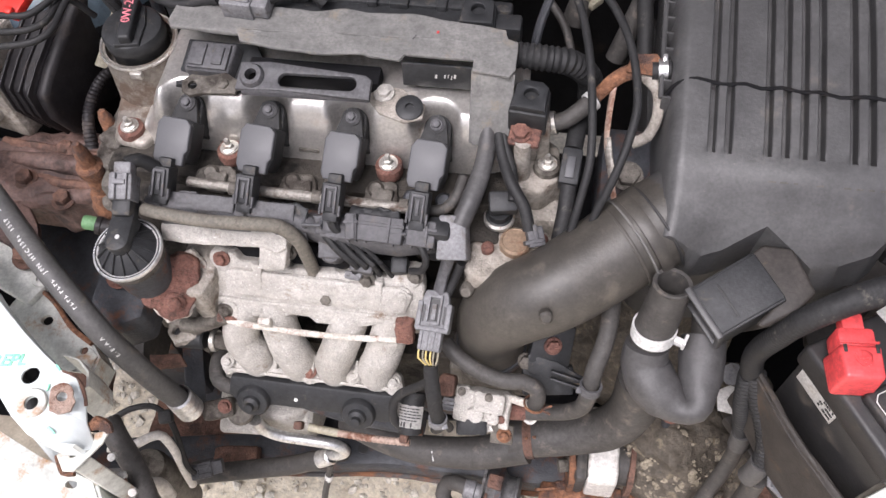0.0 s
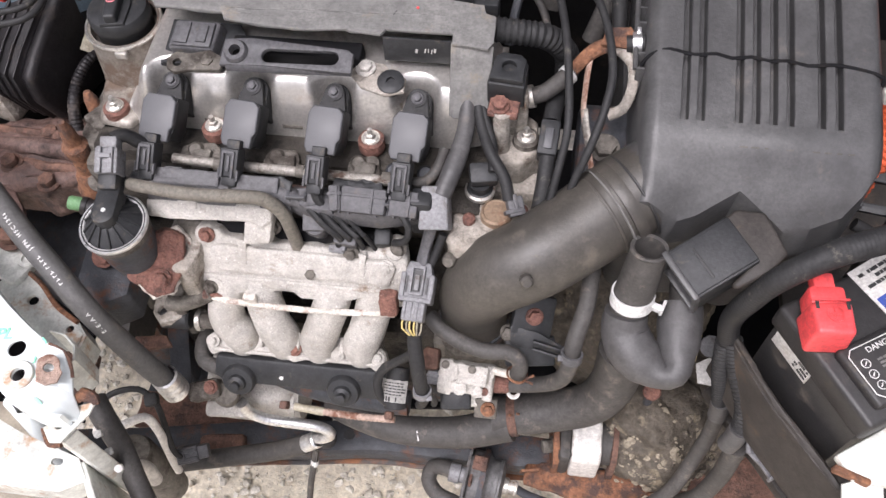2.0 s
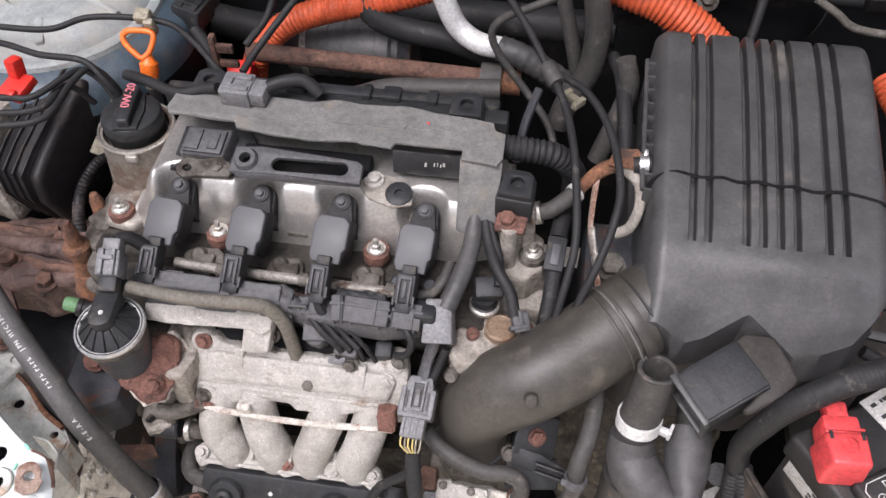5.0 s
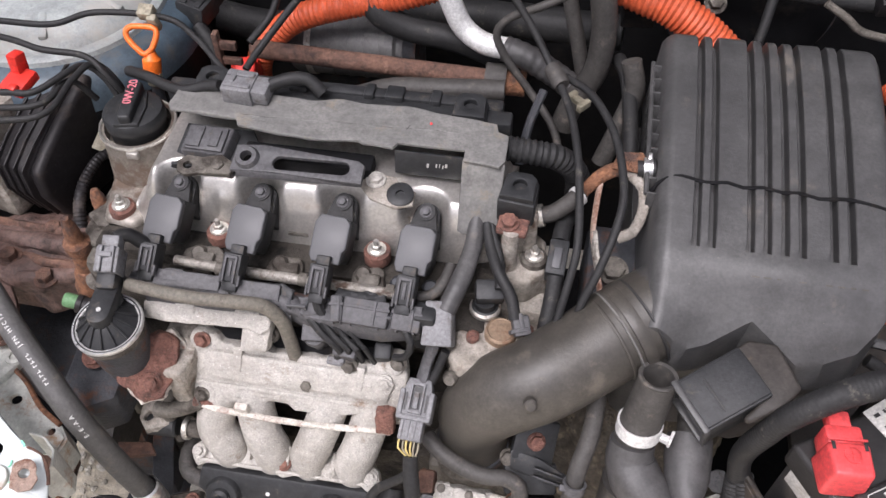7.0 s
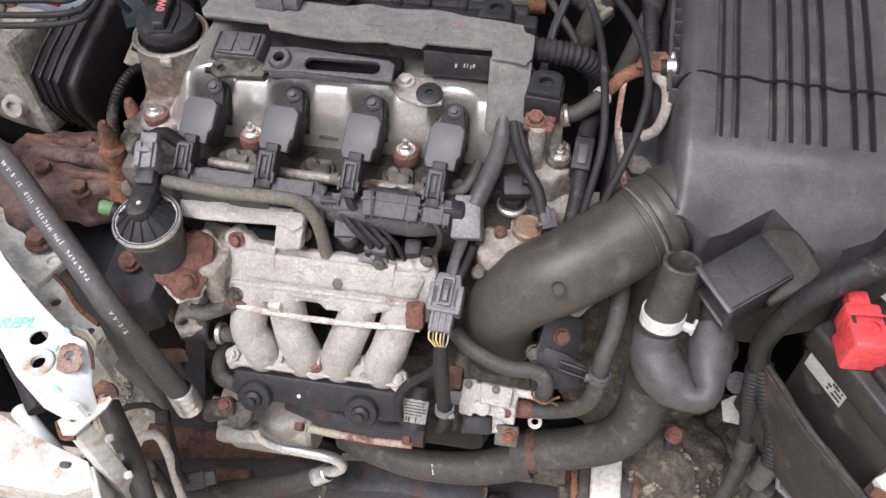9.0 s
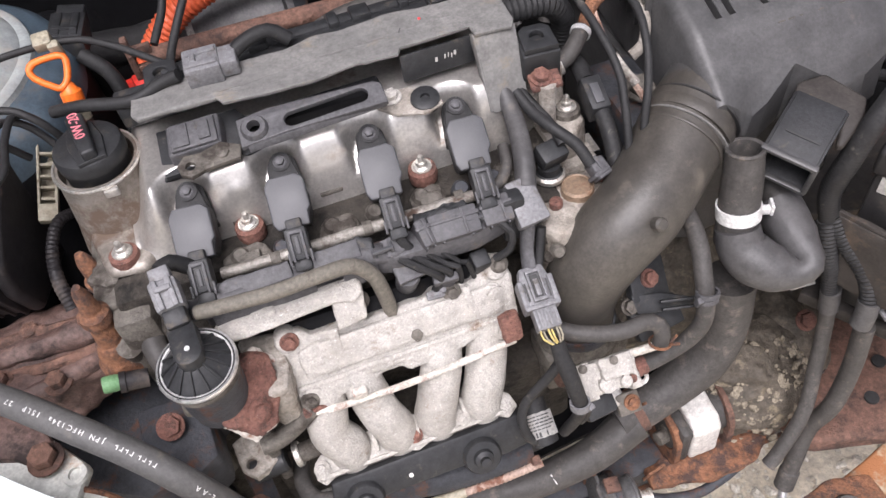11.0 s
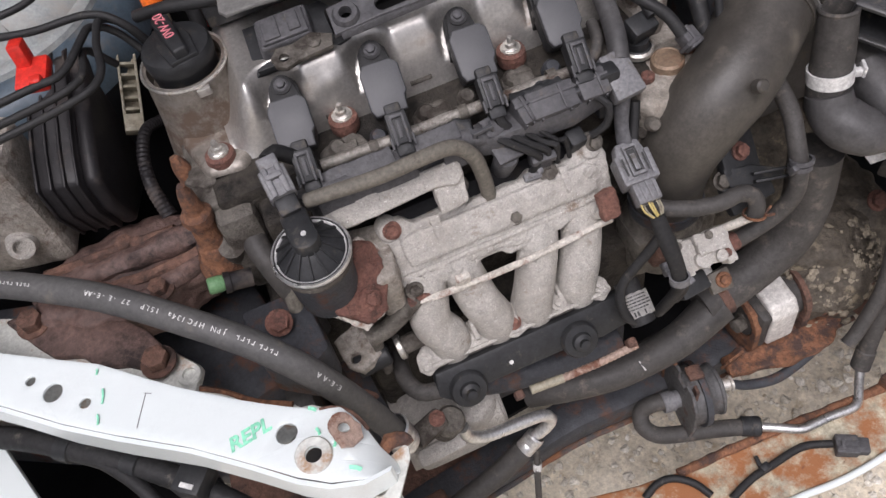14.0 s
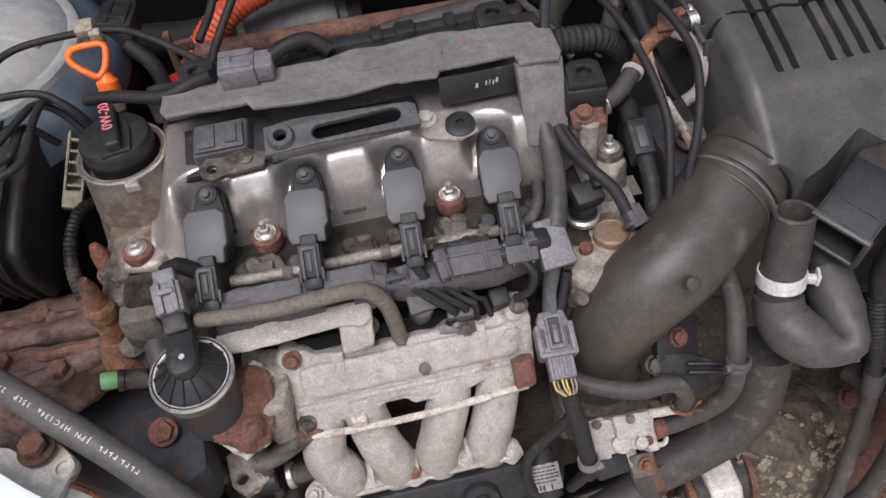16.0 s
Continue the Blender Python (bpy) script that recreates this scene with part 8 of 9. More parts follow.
def rust_shelf():
    t = thing("mount_shelf", (-0.36, -0.07, 0.60), "pale painted shelf with rusted plate and bolts", "shelf", kind="structure")
    part("shelf", prism([(-0.60, 0.06), (-0.45, 0.02), (-0.40, -0.005), (-0.30, -0.085), (-0.268, -0.125), (-0.285, -0.160), (-0.36, -0.13), (-0.60, 0.03)], 0.640, 0.652, bevel=0.004), M_BODY_RUST, t)
    part("rust_plate", prism([(-0.43, 0.000), (-0.398, 0.002), (-0.385, -0.012), (-0.362, -0.016), (-0.345, -0.042), (-0.322, -0.052), (-0.304, -0.074), (-0.296, -0.092), (-0.294, -0.108), (-0.306, -0.117), (-0.328, -0.099), (-0.352, -0.090), (-0.366, -0.070), (-0.390, -0.060), (-0.405, -0.040)], 0.650, 0.660, bevel=0.003), M_RUST_BROWN, t, "dark rusted plate")
    for x, y in ((-0.403, -0.017), (-0.301, -0.110)):
        b = hexhead(0.0115, 0.012, 0.016)
        b.transform(at(x, y, 0.660))
        part("bolt", b, M_RUST, t)
    apron = rugged(plate([(-0.295, -0.130), (-0.262, -0.150), (-0.232, -0.176), (-0.208, -0.190), (-0.196, -0.203), (-0.198, -0.222), (-0.24, -0.222), (-0.31, -0.165)], [circle(-0.262, -0.172, 0.007, 14), circle(-0.212, -0.199, 0.004, 12)], 0.003, at(0, 0, 0.642)), 0.003, 28, 3, 4, 0.010)
    part("apron", apron, M_BODY_RUST, t, "pale rust-edged apron with holes")
    part("apron_lip", tube([(-0.295, -0.131, 0.645), (-0.262, -0.151, 0.646), (-0.232, -0.177, 0.645), (-0.206, -0.191, 0.644)], 0.0026, 8, wobble=0.3), M_RUST_ORANGE, t, "orange rusted lip")
    part("apron_drop", prism([(-0.206, -0.190), (-0.194, -0.203), (-0.196, -0.224), (-0.199, -0.224), (-0.198, -0.204), (-0.208, -0.193)], 0.602, 0.641, bevel=0.0), M_BODY_RUST, t)
    part("edge_eye", lathe([(0.006, 0), (0.006, 0.003), (0.010, 0.003), (0.011, 0)], at(-0.280, -0.130, 0.652), 18), M_BODY_RUST, t)


rust_shelf()
single("left_panel", prism([(-0.66, 0.16), (-0.22, 0.02), (-0.205, -0.05), (-0.20, -0.12), (-0.25, -0.13), (-0.66, 0.10)], 0.30, 0.57, bevel=0.01), M_RUST_BLACK, "dark rusty frame rail beside the engine", "frame rail", kind="structure")


def mount_bits():
    t = thing("green_cap_valve", (-0.222, -0.078, 0.67), "small valve with a green rubber cap", "valve")
    part("cap", lathe([(0.0095, 0), (0.0105, 0.004), (0.0105, 0.016), (0.009, 0.019), (0, 0.019)], along((-0.224, -0.078, 0.687), (-1, -0.05, 0.25)) @ Matrix.Scale(0.72, 4), 20), M_GREEN, t, "green rubber cap")
    part("stem", lathe([(0.0085, -0.012), (0.0085, 0.006), (0.0095, 0.007), (0.0095, 0.012), (0, 0.012)], along((-0.212, -0.079, 0.684), (-1, 0, 0.25)), 16), M_MODULE, t)
    b = bolt((-0.193, -0.125, 0.666), (0.1, -0.5, 1), M_RUST_RED, "rust-red hexagon bolt on a dark bracket", 0.009, 0.008, 0.012)
    single("dark_bracket", prism([(-0.225, -0.09), (-0.165, -0.09), (-0.16, -0.16), (-0.185, -0.175), (-0.22, -0.15)], 0.60, 0.655, bevel=0.006), M_RUST_BLACK, "dark dusty steel bracket beside the engine", "bracket")
    single("coolant_hose", tube([(-0.170, -0.035, 0.70), (-0.185, -0.060, 0.705), (-0.180, -0.085, 0.690), (-0.172, -0.100, 0.65), (-0.168, -0.105, 0.60)], 0.011, 14), M_RUBBER, "short black coolant hose behind the round valve", "hose")
    single("pipe_elbow", tube([(-0.128, -0.152, 0.628), (-0.112, -0.152, 0.630), (-0.092, -0.149, 0.640), (-0.075, -0.145, 0.650)], 0.0082, 12), M_ALU_DARK, "stained aluminium pipe elbow beside the manifold", "pipe")
    s = thing("pressure_sensor", (-0.12, -0.145, 0.58), "black pressure sensor with a steel collar", "sensor")
    part("body", lathe([(0, -0.03), (0.011, -0.03), (0.011, 0.0), (0.009, 0.002), (0, 0.002)], along((-0.118, -0.150, 0.588), (1, 0, 0.1)), 20), M_PLASTIC, s)
    part("collar", lathe([(0.011, 0), (0.0122, 0.001), (0.0122, 0.005), (0.011, 0.006)], along((-0.108, -0.150, 0.589), (1, 0, 0.1)), 22), M_ZINC, s)
    part("nose", lathe([(0.009, 0), (0.009, 0.025), (0, 0.025)], along((-0.104, -0.150, 0.589), (1, 0, 0.1)), 18), M_ALU_DARK, s)


mount_bits()


def abs_module():
    t = thing("brake_module", (-0.33, 0.08, 0.66), "black ribbed brake module on an aluminium block", "brake module")
    m = at(-0.330, 0.088, 0.755, 0, 0, -14)
    side = m @ at(0, 0, 0, 90, 0, 90)          # local x: to the back, y: up, z: to the right
    prof = [(-0.044, -0.072), (-0.058, -0.030), (-0.056, 0.004), (-0.030, 0.020), (0.050, 0.056), (0.062, 0.050), (0.062, -0.085)]
    part("cover", prism(prof, 0.002, 0.044, side, 0.006, 3), M_MODULE, t, "dusty ribbed black cover")
    big = [(x * 1.06, y * 1.0 + (0.003 if y > 0 else 0)) for x, y in prof]
    part("seam", prism(big, 0.040, 0.0425, side, 0.001), M_MODULE, t)
    part("end_cover", prism([(x * 0.97, y - 0.002) for x, y in prof], 0.042, 0.058, side, 0.008, 3), M_MODULE, t)
    for z in (0.004, 0.016, 0.028):
        part("rib", prism([(x * 1.05, y + (0.003 if y > 0 else 0)) for x, y in prof], z, z + 0.003, side, 0.001), M_MODULE, t)
    part("metal_block", rugged(box((0.085, 0.105, 0.135), m @ at(-0.050, -0.006, -0.025), 0.008), 0.0012, 50, 4, 0, 0.010), M_ALU_MID, t, "spotted aluminium block")
    for x, y, z, r in ((-0.040, -0.060, -0.050, 0.012), (-0.072, -0.060, -0.02, 0.010), (-0.060, -0.02, 0.045, 0.012)):
        part("port", lathe([(r * 1.2, 0), (r, 0.010), (r * 0.6, 0.010), (r * 0.55, 0.004), (0, 0.004)], along(tuple(m @ Vector((x, y, z))), (0, -1, 0.4) if y < -0.05 else (0, 0, 1)), 18), M_ALU, t)
    for y in (-0.035, 0.0, 0.035):
        part("union", lathe([(0.009, 0), (0.009, 0.006), (0.006, 0.008), (0.006, 0.014), (0, 0.014)], m @ at(-0.050, y, 0.042), 14), M_RUST, t)


abs_module()


def line(pts, label, r=0.0033):
    return single("brake_line", tube(pts, r, 10), M_WIRE, label, "brake line", "brake lines")


BL = "black coated steel brake line above the module"
line([(-0.42, 0.03, 0.845), (-0.300, 0.043, 0.850), (-0.268, 0.048, 0.850), (-0.247, 0.078, 0.852), (-0.239, 0.096, 0.848), (-0.222, 0.096, 0.835), (-0.205, 0.088, 0.80), (-0.20, 0.088, 0.76)], BL)
line([(-0.40, -0.005, 0.845), (-0.280, 0.006, 0.850), (-0.240, 0.022, 0.852), (-0.235, 0.066, 0.854), (-0.228, 0.095, 0.852), (-0.212, 0.097, 0.835), (-0.198, 0.095, 0.79)], BL)
line([(-0.45, 0.02, 0.838), (-0.31, 0.028, 0.842), (-0.258, 0.040, 0.844), (-0.250, 0.080, 0.84), (-0.235, 0.090, 0.81)], BL)
line([(-0.42, 0.12, 0.860), (-0.327, 0.109, 0.862), (-0.280, 0.098, 0.861), (-0.235, 0.098, 0.858), (-0.212, 0.088, 0.845), (-0.195, 0.092, 0.80)], BL)
line([(-0.45, 0.14, 0.858), (-0.341, 0.135, 0.861), (-0.286, 0.137, 0.862), (-0.248, 0.157, 0.866), (-0.178, 0.165, 0.862), (-0.140, 0.147, 0.856), (-0.095, 0.108, 0.845)], BL)


def red_clip():
    t = thing("red_clip", (-0.30, 0.07, 0.84), "bright red plastic clip on the brake lines", "clip")
    m = at(-0.290, 0.062, 0.848, 10, 0, -14)
    part("base", box((0.026, 0.030, 0.010), m, 0.002), M_REDCLIP, t)
    part("finger", box((0.012, 0.014, 0.020), m @ at(-0.005, 0.014, 0.012, -18, 0, 0), 0.002), M_REDCLIP, t)
    part("finger", box((0.010, 0.008, 0.008), m @ at(0.006, -0.012, 0.006), 0.002), M_REDCLIP, t)


red_clip()


def dipstick():
    t = thing("dipstick", (-0.19, 0.136, 0.80), "bright orange plastic dipstick with a loop handle", "dipstick")
    c = Matrix.Translation((-0.194, 0.139, 0.847)) @ pose(0, 0, 0, 52, 0, 8) @ Matrix.Scale(0.8, 4)
    ring = [(-0.021, 0.016), (-0.014, 0.021), (0.012, 0.020), (0.018, 0.013), (0.012, -0.004), (0.006, -0.011), (0.000, -0.013), (-0.006, -0.009), (-0.020, 0.006)]
    part("loop", tube([tuple(c @ Vector((x, y, 0))) for x, y in ring + ring[:2]], 0.0031, 10), M_ORANGE, t)
    part("collar", lathe([(0.0085, -0.012), (0.0095, -0.004), (0.0095, 0.004), (0.007, 0.006), (0.0045, 0.012), (0, 0.012)], along((-0.188, 0.133, 0.828), (0.05, 0.35, 1)), 18), M_ORANGE, t)
    part("tip", lathe([(0.0075, -0.012), (0.008, 0), (0, 0)], along((-0.187, 0.129, 0.818), (0.0, 0.3, 1)), 14), M_BEIGE, t, "yellowed sleeve")
    part("guide", tube([(-0.187, 0.127, 0.812), (-0.185, 0.12, 0.77), (-0.18, 0.11, 0.70)], 0.006, 10), M_RUST_BLACK, t)


dipstick()


def beige_plug():
    t = thing("cream_connector", (-0.257, 0.10, 0.72), "yellowed cream multi-way connector block", "connector")
    axis = Vector((0.017, 0.055, 0.036)).normalized()
    back = Vector((-0.15, 0.62, -0.55))
    back = (back - axis * back.dot(axis)).normalized()
    side = back.cross(axis)
    m = Matrix.Translation((-0.2425, 0.1145, 0.760)) @ Matrix((side, back, axis)).transposed().to_4x4() @ Matrix.Diagonal((0.62, 0.75, 0.82, 1.0))
    part("shell", join(box((0.024, 0.004, 0.080), m @ at(0, 0.010, 0), 0.001), box((0.004, 0.022, 0.080), m @ at(-0.012, 0, 0), 0.001), box((0.004, 0.022, 0.080), m @ at(0.012, 0, 0), 0.001), box((0.028, 0.024, 0.020), m @ at(0, 0, -0.038), 0.002)), M_BEIGE, t)
    for i in range(5):
        part("rib", box((0.020, 0.018, 0.003), m @ at(0, 0, -0.022 + 0.013 * i), 0.0005), M_BEIGE, t)


beige_plug()
single("corrugated_loom", tube([(-0.228, 0.092, 0.735), (-0.241, 0.070, 0.748), (-0.250, 0.046, 0.742), (-0.253, 0.022, 0.728), (-0.249, 0.000, 0.708)], [0.0052, 0.0056, 0.0060, 0.0066, 0.0074], 16, rib=(0.0042, 0.0009)), M_MODULE, "black corrugated wiring conduit beside the module", "conduit")
single("line_clip", join(box((0.016, 0.014, 0.012), at(-0.194, 0.163, 0.868, 20, 0, 0), 0.002), box((0.010, 0.008, 0.020), at(-0.186, 0.158, 0.860, 20, 0, 0), 0.002)), M_BEIGE, "small yellowed clip on a brake line", "clip")


def strut_tower():
    t = thing("strut_tower", (-0.36, 0.28, 0.60), "dusty pale blue strut tower with a stepped rim", "strut tower", kind="structure")
    c = (-0.350, 0.245, 0)
    # lower wall and side sheet are near-black to paint the gap's shade
    part("lower_wall", lathe([(0.170, 0.60), (0.160, 0.70), (0.156, 0.768)], at(*c), 56), M_DARK, t, "lower tower wall, coloured dark for shade")
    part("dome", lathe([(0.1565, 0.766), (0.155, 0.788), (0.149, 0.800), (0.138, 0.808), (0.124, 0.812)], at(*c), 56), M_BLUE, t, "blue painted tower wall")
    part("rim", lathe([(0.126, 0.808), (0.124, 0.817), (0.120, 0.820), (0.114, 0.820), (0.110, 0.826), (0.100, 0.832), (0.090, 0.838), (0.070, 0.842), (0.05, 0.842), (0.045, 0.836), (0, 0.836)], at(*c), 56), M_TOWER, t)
    for a in (-70, -20, 40):
        part("pressed_rib", box((0.036, 0.010, 0.007), at(c[0], c[1], 0.836, 0, 0, a) @ at(0.086, 0, 0, 0, 14, 0), 0.003), M_TOWER, t)
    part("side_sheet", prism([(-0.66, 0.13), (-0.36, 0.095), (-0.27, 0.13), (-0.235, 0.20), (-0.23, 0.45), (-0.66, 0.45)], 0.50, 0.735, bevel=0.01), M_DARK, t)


strut_tower()


# ---- rear of the bay ----
single("rack_rod", tube([(-0.13, 0.250, 0.764), (0.0, 0.250, 0.760), (0.150, 0.250, 0.755)], 0.0108, 16), M_RUST, "long rusty brown steel rod across the firewall", "rod")
single("rack_boot", lathe([(0.0145, -0.012), (0.0145, 0.012), (0, 0.012)], along((0.180, 0.250, 0.752), (1, 0, 0)), 20), M_RUST_ORANGE, "rusty collar at the end of the rod", "collar")
single("rack_clamp", lathe([(0.019, -0.012), (0.019, 0.012), (0, 0.012)], along((0.158, 0.250, 0.754), (1, 0, 0)), 20), M_RUBBER, "black rubber sleeve round the rod", "sleeve")


def steering_motor():
    t = thing("steering_motor", (-0.03, 0.35, 0.62), "dull silver cylindrical motor on the firewall", "motor")
    m = along((-0.035, 0.345, 0.710), (1, 0, 0.02))
    part("body", lathe([(0, -0.075), (0.036, -0.075), (0.040, -0.068), (0.040, 0.058), (0.036, 0.062), (0.036, 0.070), (0, 0.070)], m, 32), M_MOTOR, t)
    for k in range(4):
        part("groove_ring", lathe([(0.0402, -0.0012), (0.0412, -0.0012), (0.0412, 0.0012), (0.0402, 0.0012)], m @ at(0, 0, -0.02 + 0.02 * k), 32), M_MOTOR, t)
    part("band", lathe([(0.0405, -0.004), (0.042, -0.004), (0.042, 0.004), (0.0405, 0.004)], m @ at(0, 0, -0.05), 32), M_ZINC, t)
    part("end_cap", lathe([(0.034, 0.0), (0.034, 0.016), (0, 0.016)], m @ at(0, 0, 0.070), 28), M_RUST_BLACK, t)
    part("foot", box((0.16, 0.05, 0.10), at(-0.03, 0.37, 0.65), 0.008), M_RUST_BLACK, t)


steering_motor()


def hv(name, pts, r, label):
    return single(name, tube(pts, r, 22, rib=(0.0062, 0.0022)), M_HVHOSE, label, "cable conduit", "orange cables")


hv("orange_conduit", [(-0.150, 0.290, 0.675), (-0.142, 0.292, 0.715), (-0.120, 0.296, 0.748), (-0.085, 0.300, 0.776), (-0.03, 0.302, 0.797), (0.04, 0.310, 0.812), (0.13, 0.33, 0.835)], 0.0165, "bright orange corrugated high-voltage conduit arching over the motor")
hv("orange_conduit", [(0.22, 0.32, 0.885), (0.287, 0.285, 0.866), (0.336, 0.272, 0.854), (0.382, 0.262, 0.828), (0.43, 0.245, 0.79)], 0.0205, "bright orange corrugated high-voltage conduit behind the filter box")
hv("orange_conduit", [(0.578, 0.25, 0.80), (0.598, 0.19, 0.785), (0.601, 0.13, 0.765), (0.586, 0.078, 0.735), (0.568, 0.045, 0.70), (0.556, 0.03, 0.66)], 0.0180, "bright orange corrugated high-voltage conduit beside the filter box")
single("orange_plug", join(box((0.034, 0.030, 0.030), at(-0.150, 0.262, 0.715, 20, 0, 10), 0.004), box((0.026, 0.024, 0.02), at(-0.142, 0.246, 0.735, 20, 0, 10), 0.003)), M_REDCLIP, "red-orange high-voltage plug by the firewall", "plug")
single("wire_bracket", join(box((0.006, 0.010, 0.045), at(-0.135, 0.180, 0.815), 0.001), box((0.022, 0.006, 0.010), at(-0.125, 0.180, 0.822), 0.001), box((0.022, 0.006, 0.008), at(-0.122, 0.180, 0.802), 0.001)), M_RUST, "small rusty wire bracket behind the connector", "bracket")
single("black_hose", tube([(0.0, 0.315, 0.82), (0.012, 0.300, 0.795), (0.050, 0.298, 0.777), (0.103, 0.296, 0.770), (0.155, 0.29, 0.756), (0.20, 0.28, 0.74)], 0.015, 16), M_WIRE, "thick black hose along the firewall", "hose")


def taped_hose():
    t = thing("taped_hose", (0.17, 0.26, 0.75), "black heater hose with a white taped section", "hose")
    part("white_tape", tube([(0.095, 0.285, 0.850), (0.101, 0.282, 0.830), (0.116, 0.278, 0.801), (0.140, 0.268, 0.790), (0.168, 0.258, 0.793)], 0.0125, 16, wobble=0.05), M_TAPE, t, "white tape wrap")
    part("dark_wrap", tube([(0.166, 0.258, 0.793), (0.193, 0.250, 0.789), (0.234, 0.246, 0.766), (0.262, 0.240, 0.742)], 0.0150, 16, rib=(0.010, 0.0012)), M_SLEEVE, t)


taped_hose()
single("heater_hose", tube([(0.258, 0.26, 0.92), (0.262, 0.245, 0.885), (0.269, 0.240, 0.840), (0.266, 0.236, 0.790), (0.248, 0.230, 0.752), (0.238, 0.22, 0.72)], 0.0135, 16), M_RUBBER, "dark grey heater hose rising from the firewall", "hose")
single("heater_hose", tube([(0.225, 0.29, 0.90), (0.228, 0.28, 0.86), (0.245, 0.27, 0.80), (0.258, 0.26, 0.75)], 0.0085, 14), M_RUBBER, "slim dark heater hose by the firewall", "hose")
single("heater_hose", tube([(0.300, 0.21, 0.83), (0.308, 0.20, 0.80), (0.298, 0.185, 0.76), (0.285, 0.17, 0.72)], 0.0105, 14), M_RUBBER, "short dark hose bending beside the filter box", "hose")
single("heater_hose", tube([(0.02, 0.165, 0.785), (0.06, 0.162, 0.803), (0.11, 0.160, 0.810), (0.175, 0.165, 0.812)], 0.011, 14), M_RUBBER, "glossy black pipe behind the wiring cover", "hose")
single("control_cable", tube([(0.235, 0.21, 0.905), (0.205, 0.20, 0.893), (0.174, 0.200, 0.876), (0.161, 0.200, 0.856), (0.171, 0.198, 0.829), (0.202, 0.188, 0.792), (0.228, 0.165, 0.77), (0.24, 0.14, 0.75)], 0.0042, 10), M_RUBBER, "looping black control cable by the firewall", "cable")
single("control_cable", tube([(0.165, 0.20, 0.93), (0.177, 0.185, 0.911), (0.198, 0.172, 0.886), (0.220, 0.150, 0.860), (0.240, 0.110, 0.850), (0.252, 0.060, 0.845), (0.259, 0.010, 0.832), (0.262, -0.030, 0.812), (0.258, -0.055, 0.79), (0.253, -0.075, 0.765), (0.250, -0.09, 0.74)], 0.0038, 10), M_WIRE, "black throttle cable running down to the throttle body", "cable")
single("control_cable", tube([(0.235, 0.150, 0.850), (0.262, 0.120, 0.855), (0.285, 0.070, 0.853), (0.296, 0.015, 0.842), (0.292, -0.020, 0.828), (0.282, -0.048, 0.805), (0.272, -0.065, 0.78), (0.266, -0.08, 0.75)], 0.0038, 10), M_WIRE, "black throttle cable running down beside the first", "cable")
single("cable_sleeve", lathe([(0.0075, -0.012), (0.0085, -0.008), (0.0085, 0.008), (0.0075, 0.012), (0, 0.012)], along((0.226, 0.142, 0.856), (0.5, -0.8, -0.2)), 16), M_RUBBER, "rubber joint where the cables meet", "joint")
single("cable_clip", join(box((0.018, 0.008, 0.006), at(0.250, 0.157, 0.816, 0, 0, -40), 0.001), box((0.006, 0.016, 0.008), at(0.256, 0.150, 0.816, 0, 0, -40), 0.001), box((0.006, 0.012, 0.008), at(0.244, 0.163, 0.816, 0, 0, -40), 0.001)), M_BEIGE, "pale metal cable clip", "clip")
single("cable_stay", tube([(0.215, 0.150, 0.83), (0.205, 0.120, 0.81), (0.200, 0.095, 0.78)], 0.0045, 8), M_RUST_BLACK, "dark steel cable stay behind the wiring cover", "stay")


